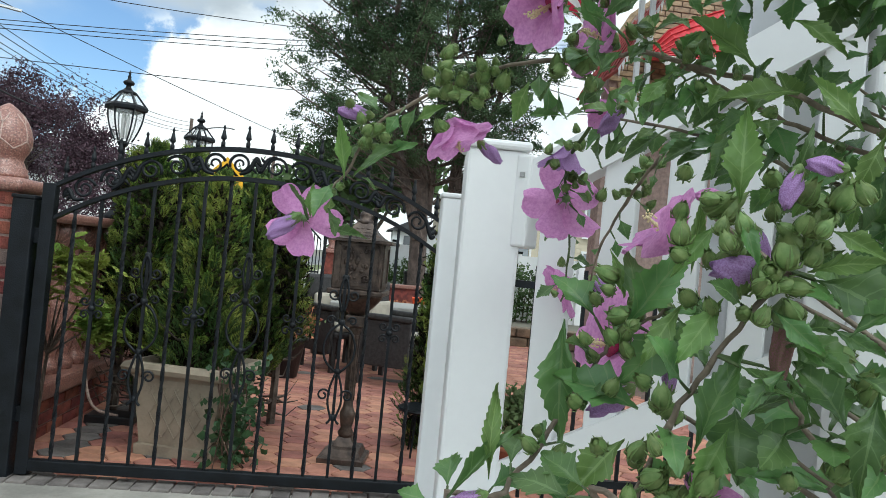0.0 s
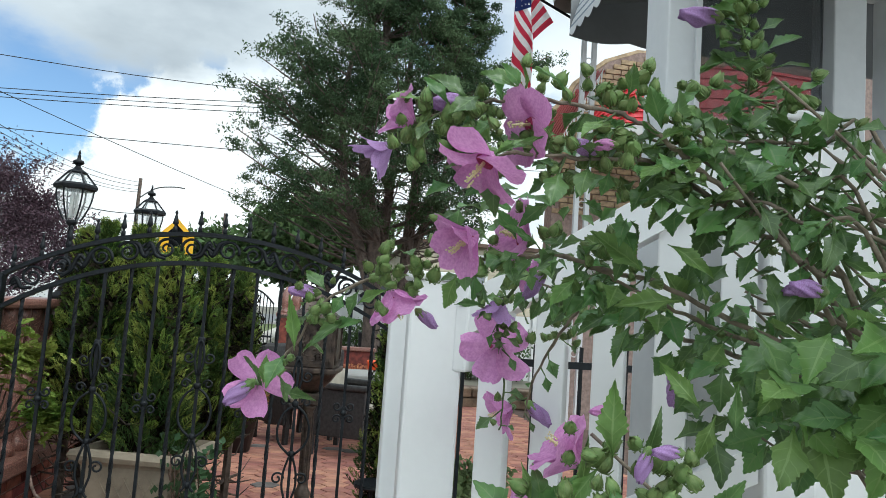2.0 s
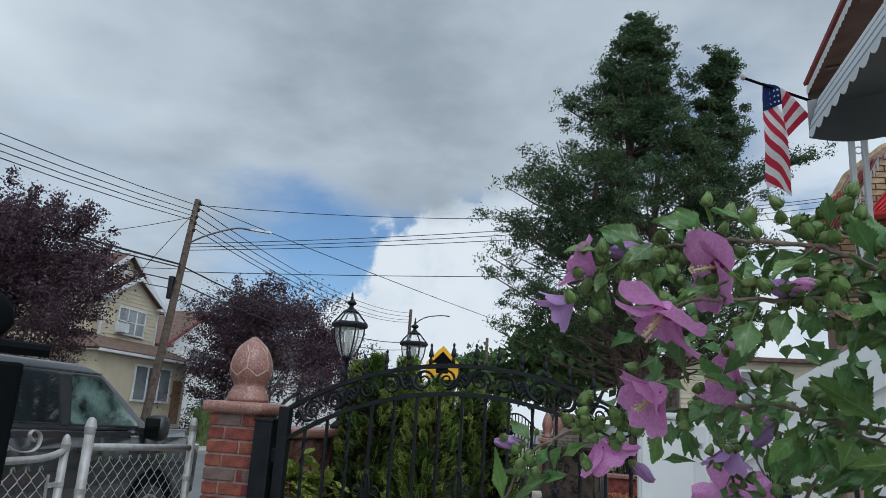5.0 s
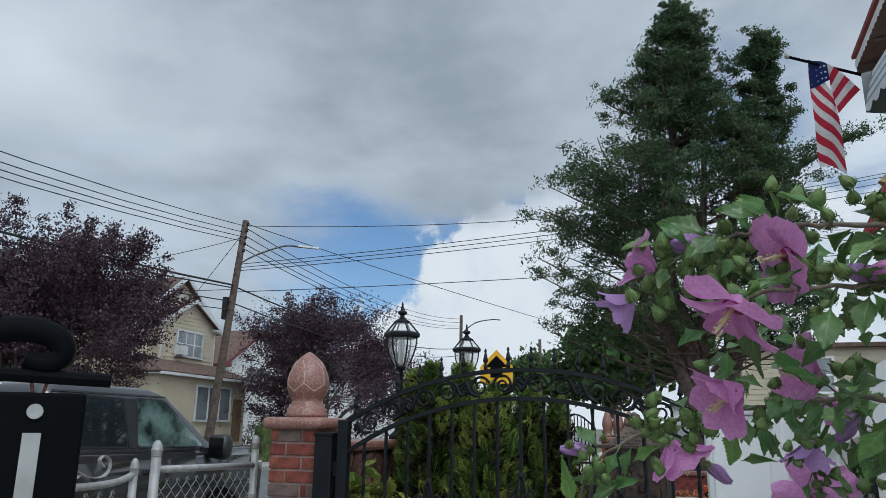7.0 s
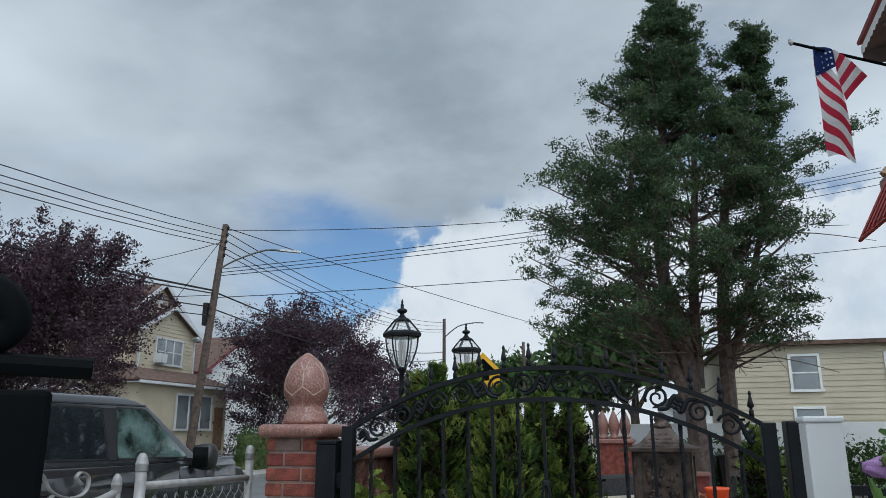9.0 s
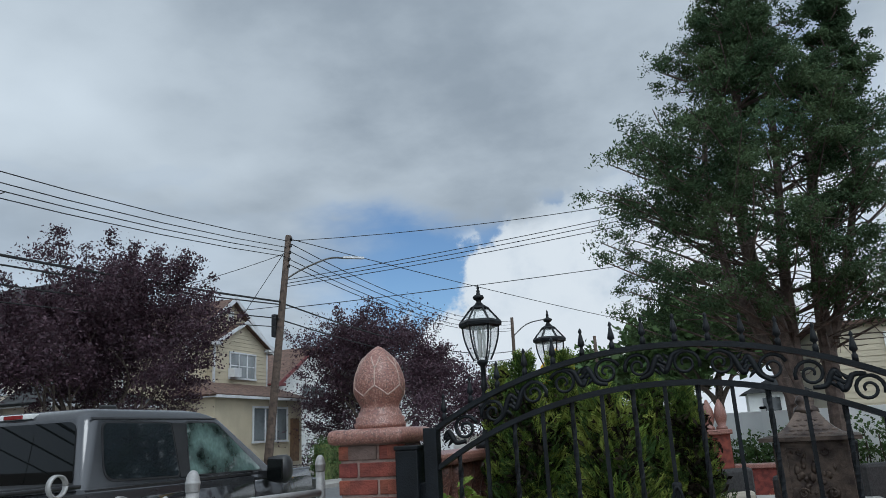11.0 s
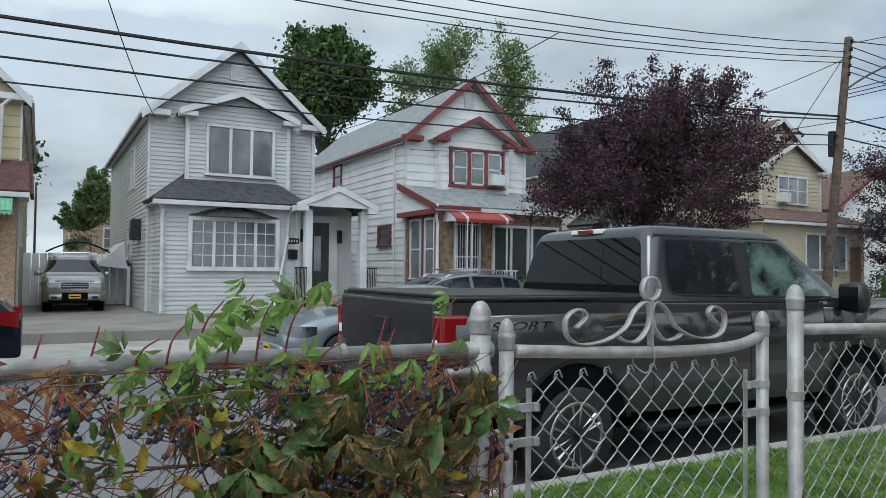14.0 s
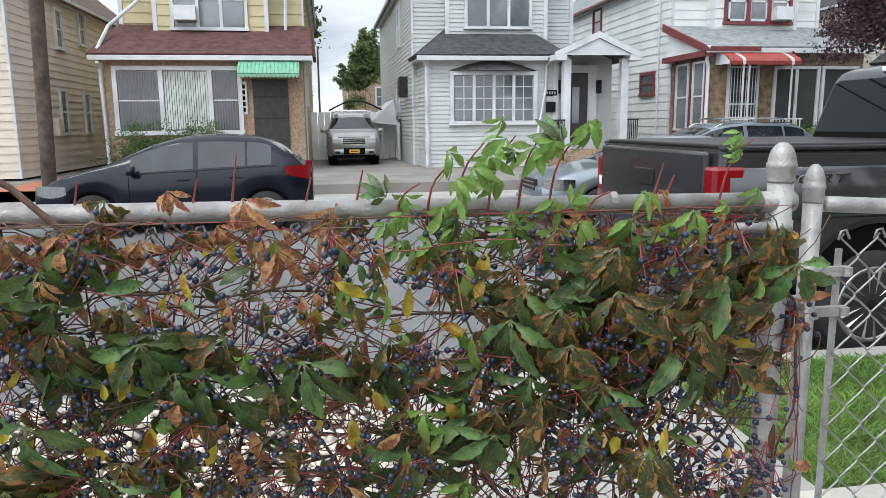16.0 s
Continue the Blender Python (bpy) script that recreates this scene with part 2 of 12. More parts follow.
M = dict(
    iron=mat("black_iron", (0.007, 0.009, 0.012), 0.45, 0.0, 0.25, 12, 0.2, 150, spec=0.25),
    brick=mat("brick", (0.215, 0.050, 0.035), 0.8, 0, 0.25, 14, 0.5, 90, rnd=0.5),
    brickdark=mat("dark_brick", (0.15, 0.10, 0.085), 0.8, 0, 0.2, 14, 0.5, 90, rnd=0.3),
    mortar=mat("mortar", (0.30, 0.215, 0.185), 0.9, 0, 0.15, 20, 0.4, 120),
    granite=mat("pink_granite", (0.245, 0.115, 0.088), 0.38, 0, 0.30, 60, 0.08, 260, col2=(0.20, 0.085, 0.07)),
    granite_line=mat("granite_groove", (0.46, 0.33, 0.28), 0.7, 0, 0.2, 60, 0.1, 200),
    vinyl=mat("white_vinyl", (0.80, 0.80, 0.80), 0.35, 0, 0.03, 3, 0.02, 60),
    housewhite=mat("grey_white_trim_paint", (0.58, 0.59, 0.61), 0.55, 0, 0.10, 1.6, 0.05, 50, stain=0.12),
    white=mat("white_paint", (0.74, 0.74, 0.73), 0.5, 0, 0.06, 4, 0.06, 60),
    galv=mat("painted_pipe", (0.35, 0.345, 0.34), 0.42, 0.25, 0.2, 22, 0.2, 160, col2=(0.24, 0.228, 0.22), stain=0.22),
    rust=mat("rust", (0.13, 0.055, 0.03), 0.85, 0, 0.3, 30, 0.3, 120),
    wire=mat("galvanised_wire", (0.36, 0.37, 0.38), 0.42, 0.7, 0.12, 30, 0.05, 100),
    concrete=mat("concrete", (0.33, 0.31, 0.275), 0.9, 0, 0.20, 2.6, 0.35, 45),
    palewalk=mat("pale_concrete", (0.50, 0.47, 0.42), 0.9, 0, 0.14, 1.6, 0.35, 45),
    drive=mat("worn_driveway_concrete", (0.235, 0.220, 0.200), 0.9, 0, 0.25, 0.9, 0.3, 45, col2=(0.17, 0.155, 0.14)),
    walk=mat("sidewalk_concrete", (0.36, 0.345, 0.32), 0.9, 0, 0.12, 1.3, 0.3, 45),
    asphalt=mat("asphalt", (0.145, 0.147, 0.150), 0.9, 0, 0.12, 0.8, 0.4, 60),
    paver=mat("red_paver", (0.44, 0.19, 0.135), 0.85, 0, 0.16, 9, 0.35, 80, rnd=0.55),
    paverdark=mat("grey_paver", (0.16, 0.14, 0.13), 0.85, 0, 0.2, 9, 0.35, 80, rnd=0.4),
    sand=mat("joint_sand", (0.13, 0.085, 0.068), 0.95, 0, 0.15, 20, 0.3, 90),
    soil=mat("soil", (0.10, 0.07, 0.045), 0.95, 0, 0.3, 12, 0.5, 60),
    earth=mat("far_ground", (0.18, 0.17, 0.13), 0.95, 0, 0.25, 0.3, 0.3, 8),
    grass=leaf_mat("grass_blades", (0.22, 0.33, 0.085), 0.6, 0.3, 0.9, 0.25, 0.3, 3.0, col2=(0.12, 0.21, 0.05)),
    turf=mat("turf", (0.15, 0.19, 0.06), 0.9, 0, 0.3, 6, 0.5, 60),
    clay=mat("clay_planter", (0.33, 0.27, 0.20), 0.75, 0, 0.14, 9, 0.25, 70),
    bronze=mat("aged_bronze", (0.12, 0.088, 0.07), 0.42, 0.6, 0.3, 22, 0.25, 110, col2=(0.045, 0.032, 0.028)),
    plastic=mat("black_plastic", (0.015, 0.015, 0.017), 0.4, 0, 0.2, 8, 0.1, 60),
    wicker=mat("dark_wicker", (0.03, 0.027, 0.027), 0.6, 0, 0.3, 40, 0.4, 90),
    cushion=mat("beige_cushion", (0.42, 0.38, 0.31), 0.9, 0, 0.12, 8, 0.3, 140),
    orange=mat("orange_plastic", (0.80, 0.10, 0.02), 0.45, 0, 0.05, 6, 0.05, 50),
    terracotta=mat("terracotta", (0.42, 0.15, 0.08), 0.8, 0, 0.15, 10, 0.2, 60),
    bark=mat("bark", (0.13, 0.10, 0.08), 0.9, 0, 0.3, 14, 0.7, 50),
    cedarbark=mat("cedar_bark", (0.14, 0.105, 0.088), 0.9, 0, 0.25, 10, 0.7, 40),
    polewood=mat("weathered_pole", (0.105, 0.075, 0.058), 0.9, 0, 0.25, 7, 0.5, 60),
    stem=mat("hibiscus_bark", (0.22, 0.175, 0.13), 0.8, 0, 0.2, 40, 0.4, 160),
    stemg=mat("green_stem", (0.10, 0.15, 0.05), 0.6, 0, 0.2, 40, 0.2, 160),
    vinestem=mat("vine_stem", (0.12, 0.065, 0.045), 0.75, 0, 0.3, 30, 0.3, 120),
    vinered=mat("red_vine_stem", (0.25, 0.045, 0.042), 0.6, 0, 0.2, 30, 0.1, 120),
    leaf=leaf_mat("hibiscus_leaf", (0.125, 0.230, 0.068), 0.33, 0.28, 0.6, spec=0.5, scale=34.0, col2=(0.068, 0.145, 0.044)),
    leaflight=leaf_mat("young_leaf", (0.20, 0.34, 0.095), 0.4, 0.32, 0.4, spec=0.4),
    petal=leaf_mat("pink_petal", (0.72, 0.34, 0.63), 0.5, 0.38, 0.12, 0.03, 0.25, 14, col2=(0.60, 0.24, 0.53)),
    petalwilt=leaf_mat("wilted_petal", (0.50, 0.32, 0.60), 0.6, 0.3, 0.15, 0.12, 0.2, 30, col2=(0.34, 0.18, 0.40)),
    petaldead=leaf_mat("withered_petal", (0.30, 0.14, 0.16), 0.7, 0.15, 0.2, 0.25, 0.2, 40, col2=(0.20, 0.15, 0.09)),
    eye=mat("flower_eye", (0.42, 0.02, 0.10), 0.6, 0, 0.2, 30, 0, 60),
    stamen=mat("stamen", (0.85, 0.74, 0.42), 0.7, 0, 0.12, 60, 0.4, 300),
    bud=leaf_mat("bud_green", (0.20, 0.27, 0.095), 0.5, 0.12, 0.5, 0.2, 0.35, 2.2, col2=(0.115, 0.19, 0.055)),
    cedar=leaf_mat("cedar_spray", (0.090, 0.130, 0.064), 0.75, 0.30, 0.6, 0.2, 0.1, 1.2, col2=(0.045, 0.078, 0.040)),
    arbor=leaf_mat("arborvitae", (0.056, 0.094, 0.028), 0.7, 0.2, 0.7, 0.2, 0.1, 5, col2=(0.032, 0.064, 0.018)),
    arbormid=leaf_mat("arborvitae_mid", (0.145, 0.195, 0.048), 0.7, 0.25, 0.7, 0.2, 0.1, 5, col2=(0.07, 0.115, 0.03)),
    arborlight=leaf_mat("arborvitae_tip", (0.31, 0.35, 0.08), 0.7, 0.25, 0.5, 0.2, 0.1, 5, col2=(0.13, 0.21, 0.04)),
    plum=leaf_mat("plum_leaf", (0.076, 0.042, 0.057), 0.55, 0.2, 0.7, 0.2, 0.3, 2, col2=(0.038, 0.018, 0.026)),
    green=leaf_mat("tree_leaf", (0.092, 0.145, 0.052), 0.6, 0.30, 0.6, 0.2, 0.2, 1.5, col2=(0.050, 0.088, 0.032)),
    greenlight=leaf_mat("light_tree_leaf", (0.20, 0.27, 0.12), 0.6, 0.45, 0.6, 0.2, 0.2, 1.5),
    ivy=leaf_mat("ivy_leaf", (0.055, 0.115, 0.045), 0.45, 0.15, 0.5, 0.2, 0.3, 20),
    autumn=leaf_mat("autumn_leaf", (0.085, 0.085, 0.030), 0.40, 0.28, 0.7, 0.3, 0.4, 30, col2=(0.036, 0.055, 0.018)),
    rustleaf=leaf_mat("rusty_leaf", (0.42, 0.19, 0.11), 0.5, 0.3, 0.6, 0.3, 0.3, 60, col2=(0.22, 0.10, 0.055)),
    vinegreen=leaf_mat("creeper_leaf", (0.105, 0.175, 0.05), 0.38, 0.25, 0.8, 0.25, 0.45, 30, col2=(0.040, 0.075, 0.024)),
    vinelight=leaf_mat("young_creeper_leaf", (0.24, 0.36, 0.085), 0.42, 0.38, 0.5, 0.15, 0.35, 40, col2=(0.14, 0.26, 0.055)),
    yellowleaf=leaf_mat("yellow_leaf", (0.55, 0.42, 0.06), 0.5, 0.35, 0.4, 0.25, 0.3, 40),
    berry=mat("blue_berry", (0.020, 0.030, 0.060), 0.45, 0, 0.3, 60, 0.05, 200, rnd=0.5),
    flowerred=leaf_mat("rust_flowers", (0.42, 0.16, 0.09), 0.7, 0.2, 0.6),
    stone=mat("river_stone", (0.58, 0.52, 0.44), 0.6, 0, 0.12, 10, 0.1, 90, rnd=0.9),
    paintgrey=mat("truck_paint", (0.052, 0.054, 0.060), 0.22, 0.45, 0.05, 2, 0, 60, coat=0.5, spec=0.4),
    carblack=mat("black_car_paint", (0.005, 0.007, 0.014), 0.16, 0.0, 0.05, 2, 0, 60, spec=0.35, coat=0.0),
    carsilver=mat("silver_car_paint", (0.34, 0.34, 0.33), 0.3, 0.6, 0.05, 2, 0, 60, coat=0.7),
    carblue=mat("grey_blue_paint", (0.20, 0.23, 0.26), 0.3, 0.5, 0.05, 2, 0, 60, coat=0.7),
    rubber=mat("tyre_rubber", (0.018, 0.018, 0.019), 0.8, 0, 0.2, 20, 0.3, 90),
    alloy=mat("alloy_wheel", (0.42, 0.42, 0.40), 0.32, 0.9, 0.08, 10, 0.03, 60),
    darkmetal=mat("dark_metal", (0.03, 0.03, 0.032), 0.5, 0.5, 0.2, 10, 0.1, 60),
    chrome=mat("chrome", (0.65, 0.66, 0.68), 0.15, 1.0, 0.05, 6, 0, 60),
    redlens=mat("red_lens", (0.20, 0.004, 0.007), 0.2, 0, 0.05, 6, 0, 60, coat=0.8),
    shaded_deadneedle=mat("shade_dark_dead_sprays", (0.022, 0.017, 0.010), 0.9, 0, 0.4, 20, 0, 60, spec=0.1),
    # pale green mottling paints reflections into the door glass colour
    doorglass=mat("reflection_painted_glass", (0.12, 0.18, 0.165), 0.03, 0, 0.5, 3.2, 0, 30, spec=0.9, coat=0.6, col2=(0.006, 0.010, 0.009)),
    lampgrey=mat("lamp_grey", (0.10, 0.095, 0.09), 0.6, 0.2, 0.15, 6, 0.05, 60),
    carglass=mat("tinted_glass", (0.004, 0.005, 0.005), 0.02, 0, 0.02, 3, 0, 60, spec=0.28),
    sideglass=mat("car_side_glass", (0.018, 0.023, 0.027), 0.03, 0, 0.25, 2.2, 0, 60, spec=0.6),
    winglass=mat("window_glass", (0.16, 0.18, 0.19), 0.06, 0, 0.25, 0.9, 0, 30, spec=0.9, coat=0.5),
    curtain=mat("window_blind", (0.40, 0.43, 0.42), 0.5, 0, 0.1, 2, 0.02, 30),
    blind=mat("pale_blind_slat", (0.52, 0.56, 0.53), 0.5, 0, 0.15, 3, 0.02, 30),
    dimblind=mat("screened_blind_slat", (0.115, 0.120, 0.125), 0.5, 0, 0.15, 3, 0.02, 30),
    darkglass=mat("dark_window", (0.055, 0.062, 0.066), 0.08, 0, 0.15, 1.2, 0, 30, spec=0.8, coat=0.4),
    sidinggrey=mat("grey_siding", (0.46, 0.475, 0.475), 0.6, 0, 0.05, 1.1, 0.05, 40),
    sidingwhite=mat("white_siding", (0.66, 0.67, 0.66), 0.6, 0, 0.07, 1.2, 0.06, 40),
    sidingyellow=mat("yellow_siding", (0.49, 0.42, 0.25), 0.6, 0, 0.06, 1.2, 0.06, 40),
    sidingbeige=mat("beige_siding", (0.60, 0.53, 0.45), 0.65, 0, 0.06, 1.2, 0.06, 40),
    sidingtan=mat("tan_siding", (0.47, 0.41, 0.30), 0.65, 0, 0.06, 1.2, 0.06, 40),
    shingle=mat("dark_shingle", (0.055, 0.058, 0.062), 0.9, 0, 0.25, 5, 0.5, 50),
    shinglegrey=mat("grey_shingle", (0.25, 0.265, 0.27), 0.9, 0, 0.18, 5, 0.5, 50),
    shinglered=mat("maroon_shingle", (0.105, 0.045, 0.042), 0.9, 0, 0.22, 5, 0.5, 50),
    shinglebrown=mat("brown_shingle", (0.14, 0.085, 0.065), 0.9, 0, 0.22, 5, 0.5, 50),
    redtrim=mat("red_trim", (0.17, 0.035, 0.038), 0.55, 0, 0.12, 5, 0.06, 60),
    greenawn=mat("green_awning", (0.17, 0.40, 0.27), 0.5, 0, 0.08, 6, 0.03, 60),
    redawn=mat("red_awning", (0.30, 0.045, 0.04), 0.5, 0, 0.08, 6, 0.03, 60),
    brightred=mat("bright_red_awning", (0.50, 0.020, 0.030), 0.45, 0, 0.06, 6, 0.02, 60),
    fieldstone=mat("fieldstone", (0.27, 0.19, 0.125), 0.85, 0, 0.25, 5, 0.5, 40),
    tanbrick=mat("tan_brick", (0.38, 0.27, 0.165), 0.85, 0, 0.2, 14, 0.4, 80, rnd=0.4),
    rose=mat("rose_brick", (0.37, 0.265, 0.19), 0.85, 0, 0.18, 14, 0.4, 60),
    door=mat("dark_door", (0.03, 0.03, 0.032), 0.5, 0, 0.2, 5, 0.05, 60),
    wood=mat("brown_wood", (0.20, 0.11, 0.055), 0.6, 0, 0.2, 7, 0.2, 60),
    alu=mat("white_aluminium", (0.60, 0.61, 0.62), 0.4, 0.1, 0.06, 4, 0.03, 60),
    soffit=mat("grey_awning_sheet", (0.20, 0.205, 0.21), 0.6, 0.1, 0.1, 4, 0.05, 60),
    bluestripe=mat("blue_grey_stripe", (0.16, 0.20, 0.26), 0.5, 0.1, 0.08, 4, 0.03, 60),
    brownsoffit=mat("brown_underside", (0.18, 0.145, 0.13), 0.7, 0, 0.15, 5, 0.1, 60),
    flagred=leaf_mat("flag_red", (0.48, 0.035, 0.07), 0.8, 0.35, 0.1, 0.06, 0.1),
    flagwhite=leaf_mat("flag_white", (0.72, 0.70, 0.70), 0.8, 0.35, 0.1, 0.06, 0.1),
    flagblue=leaf_mat("flag_blue", (0.02, 0.035, 0.13), 0.8, 0.3, 0.1, 0.06, 0.1),
    yellow=mat("sign_yellow", (0.80, 0.42, 0.01), 0.5, 0, 0.05, 4, 0.02, 60),
    black=mat("sign_black", (0.004, 0.005, 0.006), 0.7, 0, 0.15, 5, 0.1, 80, spec=0.06),
    clear_lens=mat("clear_lens", (0.55, 0.57, 0.58), 0.12, 0.3, 0.1, 6, 0, 60, spec=0.8),
    silverpaint=mat("silver_paint", (0.42, 0.42, 0.41), 0.5, 0.3, 0.1, 20, 0.05, 100),
    cable=mat("cable", (0.012, 0.012, 0.013), 0.7, 0, 0.1, 5, 0, 30),
    bulb=mat("frosted_bulb", (0.75, 0.74, 0.70), 0.4, 0, 0.05, 5, 0, 30),
    plate=mat("orange_plate", (0.75, 0.40, 0.05), 0.5, 0, 0.05, 5, 0, 30),
)


def speckle(mt, scale, dark, pale):
    """Mineral grains of two kinds in a polished stone."""
    n, l = mt.node_tree.nodes, mt.node_tree.links
    p = n["Principled BSDF"]
    last = p.inputs["Base Color"].links[0].from_socket
    tc = n.new("ShaderNodeTexCoord")
    for k, (col, lo) in enumerate(((dark, 0.80), (pale, 0.76))):
        vo = n.new("ShaderNodeTexVoronoi")
        vo.inputs["Scale"].default_value = scale * (1 + 0.3 * k)
        l.new(tc.outputs["Object"], vo.inputs["Vector"])
        sx = n.new("ShaderNodeSeparateColor")
        l.new(vo.outputs["Color"], sx.inputs[0])
        gt = n.new("ShaderNodeMath")
        gt.operation = "GREATER_THAN"
        gt.inputs[1].default_value = lo
        l.new(sx.outputs[k], gt.inputs[0])
        mx = n.new("ShaderNodeMix")
        mx.data_type = "RGBA"
        mx.inputs["B"].default_value = (*col, 1)
        l.new(gt.outputs[0], mx.inputs["Factor"])
        l.new(last, mx.inputs["A"])
        last = mx.outputs["Result"]
    l.new(last, p.inputs["Base Color"])


def veins(mt, pale):
    """Pale midrib and slanting side veins, laid out on the leaf's own coordinates."""
    n, l = mt.node_tree.nodes, mt.node_tree.links
    p = n["Principled BSDF"]
    src = p.inputs["Base Color"].links[0].from_socket
    uv = n.new("ShaderNodeUVMap")
    sp = n.new("ShaderNodeSeparateXYZ")
    l.new(uv.outputs[0], sp.inputs[0])

    def m(op, a, b):
        q = n.new("ShaderNodeMath")
        q.operation = op
        for k, v in enumerate((a, b)):
            if isinstance(v, (int, float)):
                q.inputs[k].default_value = v
            else:
                l.new(v, q.inputs[k])
        return q.outputs[0]
    side = m("ABSOLUTE", sp.outputs["X"], 0)
    mid = m("LESS_THAN", side, 0.035)
    rib = m("LESS_THAN", m("FRACT", m("SUBTRACT", m("MULTIPLY", sp.outputs["Y"], 6.0), m("MULTIPLY", side, 1.9)), 0), 0.10)
    f = m("MULTIPLY", m("MAXIMUM", mid, m("MULTIPLY", rib, 0.6)), 0.55)
    mx = n.new("ShaderNodeMix")
    mx.data_type = "RGBA"
    mx.inputs["B"].default_value = (*pale, 1)
    l.new(f, mx.inputs["Factor"])
    l.new(src, mx.inputs["A"])
    for k in [k for k in src.links if k.to_node != mx]:
        l.new(mx.outputs["Result"], k.to_socket)


def mottle(mt, cols, scale, rim=0.0):
    """Blotches of other colours with ragged edges, different on every leaf, more of them along its margin."""
    n, l = mt.node_tree.nodes, mt.node_tree.links
    p = n["Principled BSDF"]
    last = p.inputs["Base Color"].links[0].from_socket
    ends = [k.to_socket for k in last.links]
    tc, oi, ge = n.new("ShaderNodeTexCoord"), n.new("ShaderNodeObjectInfo"), n.new("ShaderNodeNewGeometry")
    for k, (col, lo, hi) in enumerate(cols):
        sm = n.new("ShaderNodeMath")
        sm.operation = "MULTIPLY_ADD"
        l.new(oi.outputs["Random"] if k % 2 == 0 else ge.outputs["Random Per Island"], sm.inputs[0])
        sm.inputs[1].default_value, sm.inputs[2].default_value = 9.0, 3.7 * k
        no = n.new("ShaderNodeTexNoise")
        no.noise_dimensions = "4D"
        no.inputs["Scale"].default_value, no.inputs["Detail"].default_value, no.inputs["Roughness"].default_value = scale * (1 + 0.7 * k), 5, 0.62
        l.new(tc.outputs["Object"], no.inputs["Vector"])
        l.new(sm.outputs[0], no.inputs["W"])
        mr = n.new("ShaderNodeMapRange")
        mr.inputs[1].default_value, mr.inputs[2].default_value = lo, hi
        if rim and k == 0:
            uv, sp, ab, ad = n.new("ShaderNodeUVMap"), n.new("ShaderNodeSeparateXYZ"), n.new("ShaderNodeMath"), n.new("ShaderNodeMath")
            l.new(uv.outputs[0], sp.inputs[0])
            ab.operation, ad.operation = "ABSOLUTE", "MULTIPLY_ADD"
            l.new(sp.outputs["X"], ab.inputs[0])
            l.new(ab.outputs[0], ad.inputs[0])
            ad.inputs[1].default_value = rim
            l.new(no.outputs["Fac"], ad.inputs[2])
            l.new(ad.outputs[0], mr.inputs[0])
        else:
            l.new(no.outputs["Fac"], mr.inputs[0])
        mx = n.new("ShaderNodeMix")
        mx.data_type = "RGBA"
        mx.inputs["B"].default_value = (*col, 1)
        l.new(mr.outputs[0], mx.inputs["Factor"])
        l.new(last, mx.inputs["A"])
        last = mx.outputs["Result"]
    for e in ends:
        l.new(last, e)


veins(M["leaf"], (0.20, 0.30, 0.12))
veins(M["leaflight"], (0.30, 0.42, 0.16))
mottle(M["autumn"], (((0.30, 0.15, 0.05), 0.60, 0.66), ((0.13, 0.045, 0.030), 0.56, 0.60), ((0.24, 0.15, 0.05), 0.60, 0.63)), 55, 0.16)
mottle(M["vinegreen"], (((0.19, 0.13, 0.04), 0.67, 0.73), ((0.035, 0.060, 0.022), 0.55, 0.62)), 45, 0.14)
mottle(M["rustleaf"], (((0.50, 0.30, 0.12), 0.56, 0.62), ((0.16, 0.10, 0.035), 0.56, 0.60), ((0.40, 0.12, 0.10), 0.57, 0.62)), 60, 0.12)
for nm_ in ("autumn", "vinegreen", "vinelight"):
    veins(M[nm_], (0.20, 0.23, 0.10))
mottle(M["yellowleaf"], (((0.32, 0.14, 0.03), 0.54, 0.62),), 26)
speckle(M["granite"], 150, (0.14, 0.075, 0.062), (0.34, 0.19, 0.15))
M["clear"] = glass_mat("clear_glass", (0.75, 0.80, 0.80), 0.04, 0.22)
M["storm"] = glass_mat("storm_window_glass", (0.05, 0.055, 0.06), 0.05, 0.55)
M["windshield"] = glass_mat("green_tint_glass", (0.012, 0.022, 0.020), 0.03, 0.95)

# ---------------- mesh helpers ----------------


def part(name, bm, material, parent=None, label="", smooth=False, at=None):
    """One mesh object out of a bmesh, under a thing or a part."""
    me = bpy.data.meshes.new(name)
    bmesh.ops.recalc_face_normals(bm, faces=bm.faces)
    bm.to_mesh(me)
    bm.free()
    me.materials.append(M[material] if isinstance(material, str) else material)
    if smooth:
        for f in me.polygons:
            f.use_smooth = True
    ob = new(name, me)
    if parent:
        ob.parent = parent
    if at is not None:
        ob.matrix_basis = at
    if label:
        ob["label"] = label
    return ob


def pydata(name, verts, faces, material, parent=None, label="", smooth=False):
    me = bpy.data.meshes.new(name)
    me.from_pydata([tuple(v) for v in verts], [], faces)
    me.update()
    me.materials.append(M[material] if isinstance(material, str) else material)
    if smooth:
        for f in me.polygons:
            f.use_smooth = True
    ob = new(name, me)
    if parent:
        ob.parent = parent
    if label:
        ob["label"] = label
    return ob


def share(name, mesh, parent, m, label=""):
    ob = new(name, mesh)
    ob.parent = parent
    ob.matrix_basis = m
    if label:
        ob["label"] = label
    return ob


def thing(name, label, category, at=None, group="", kind=""):
    ob = new(name)
    ob.empty_display_size = 0.1
    if at is not None:
        ob.matrix_basis = at
    return tagged(ob, label, category, group, kind)


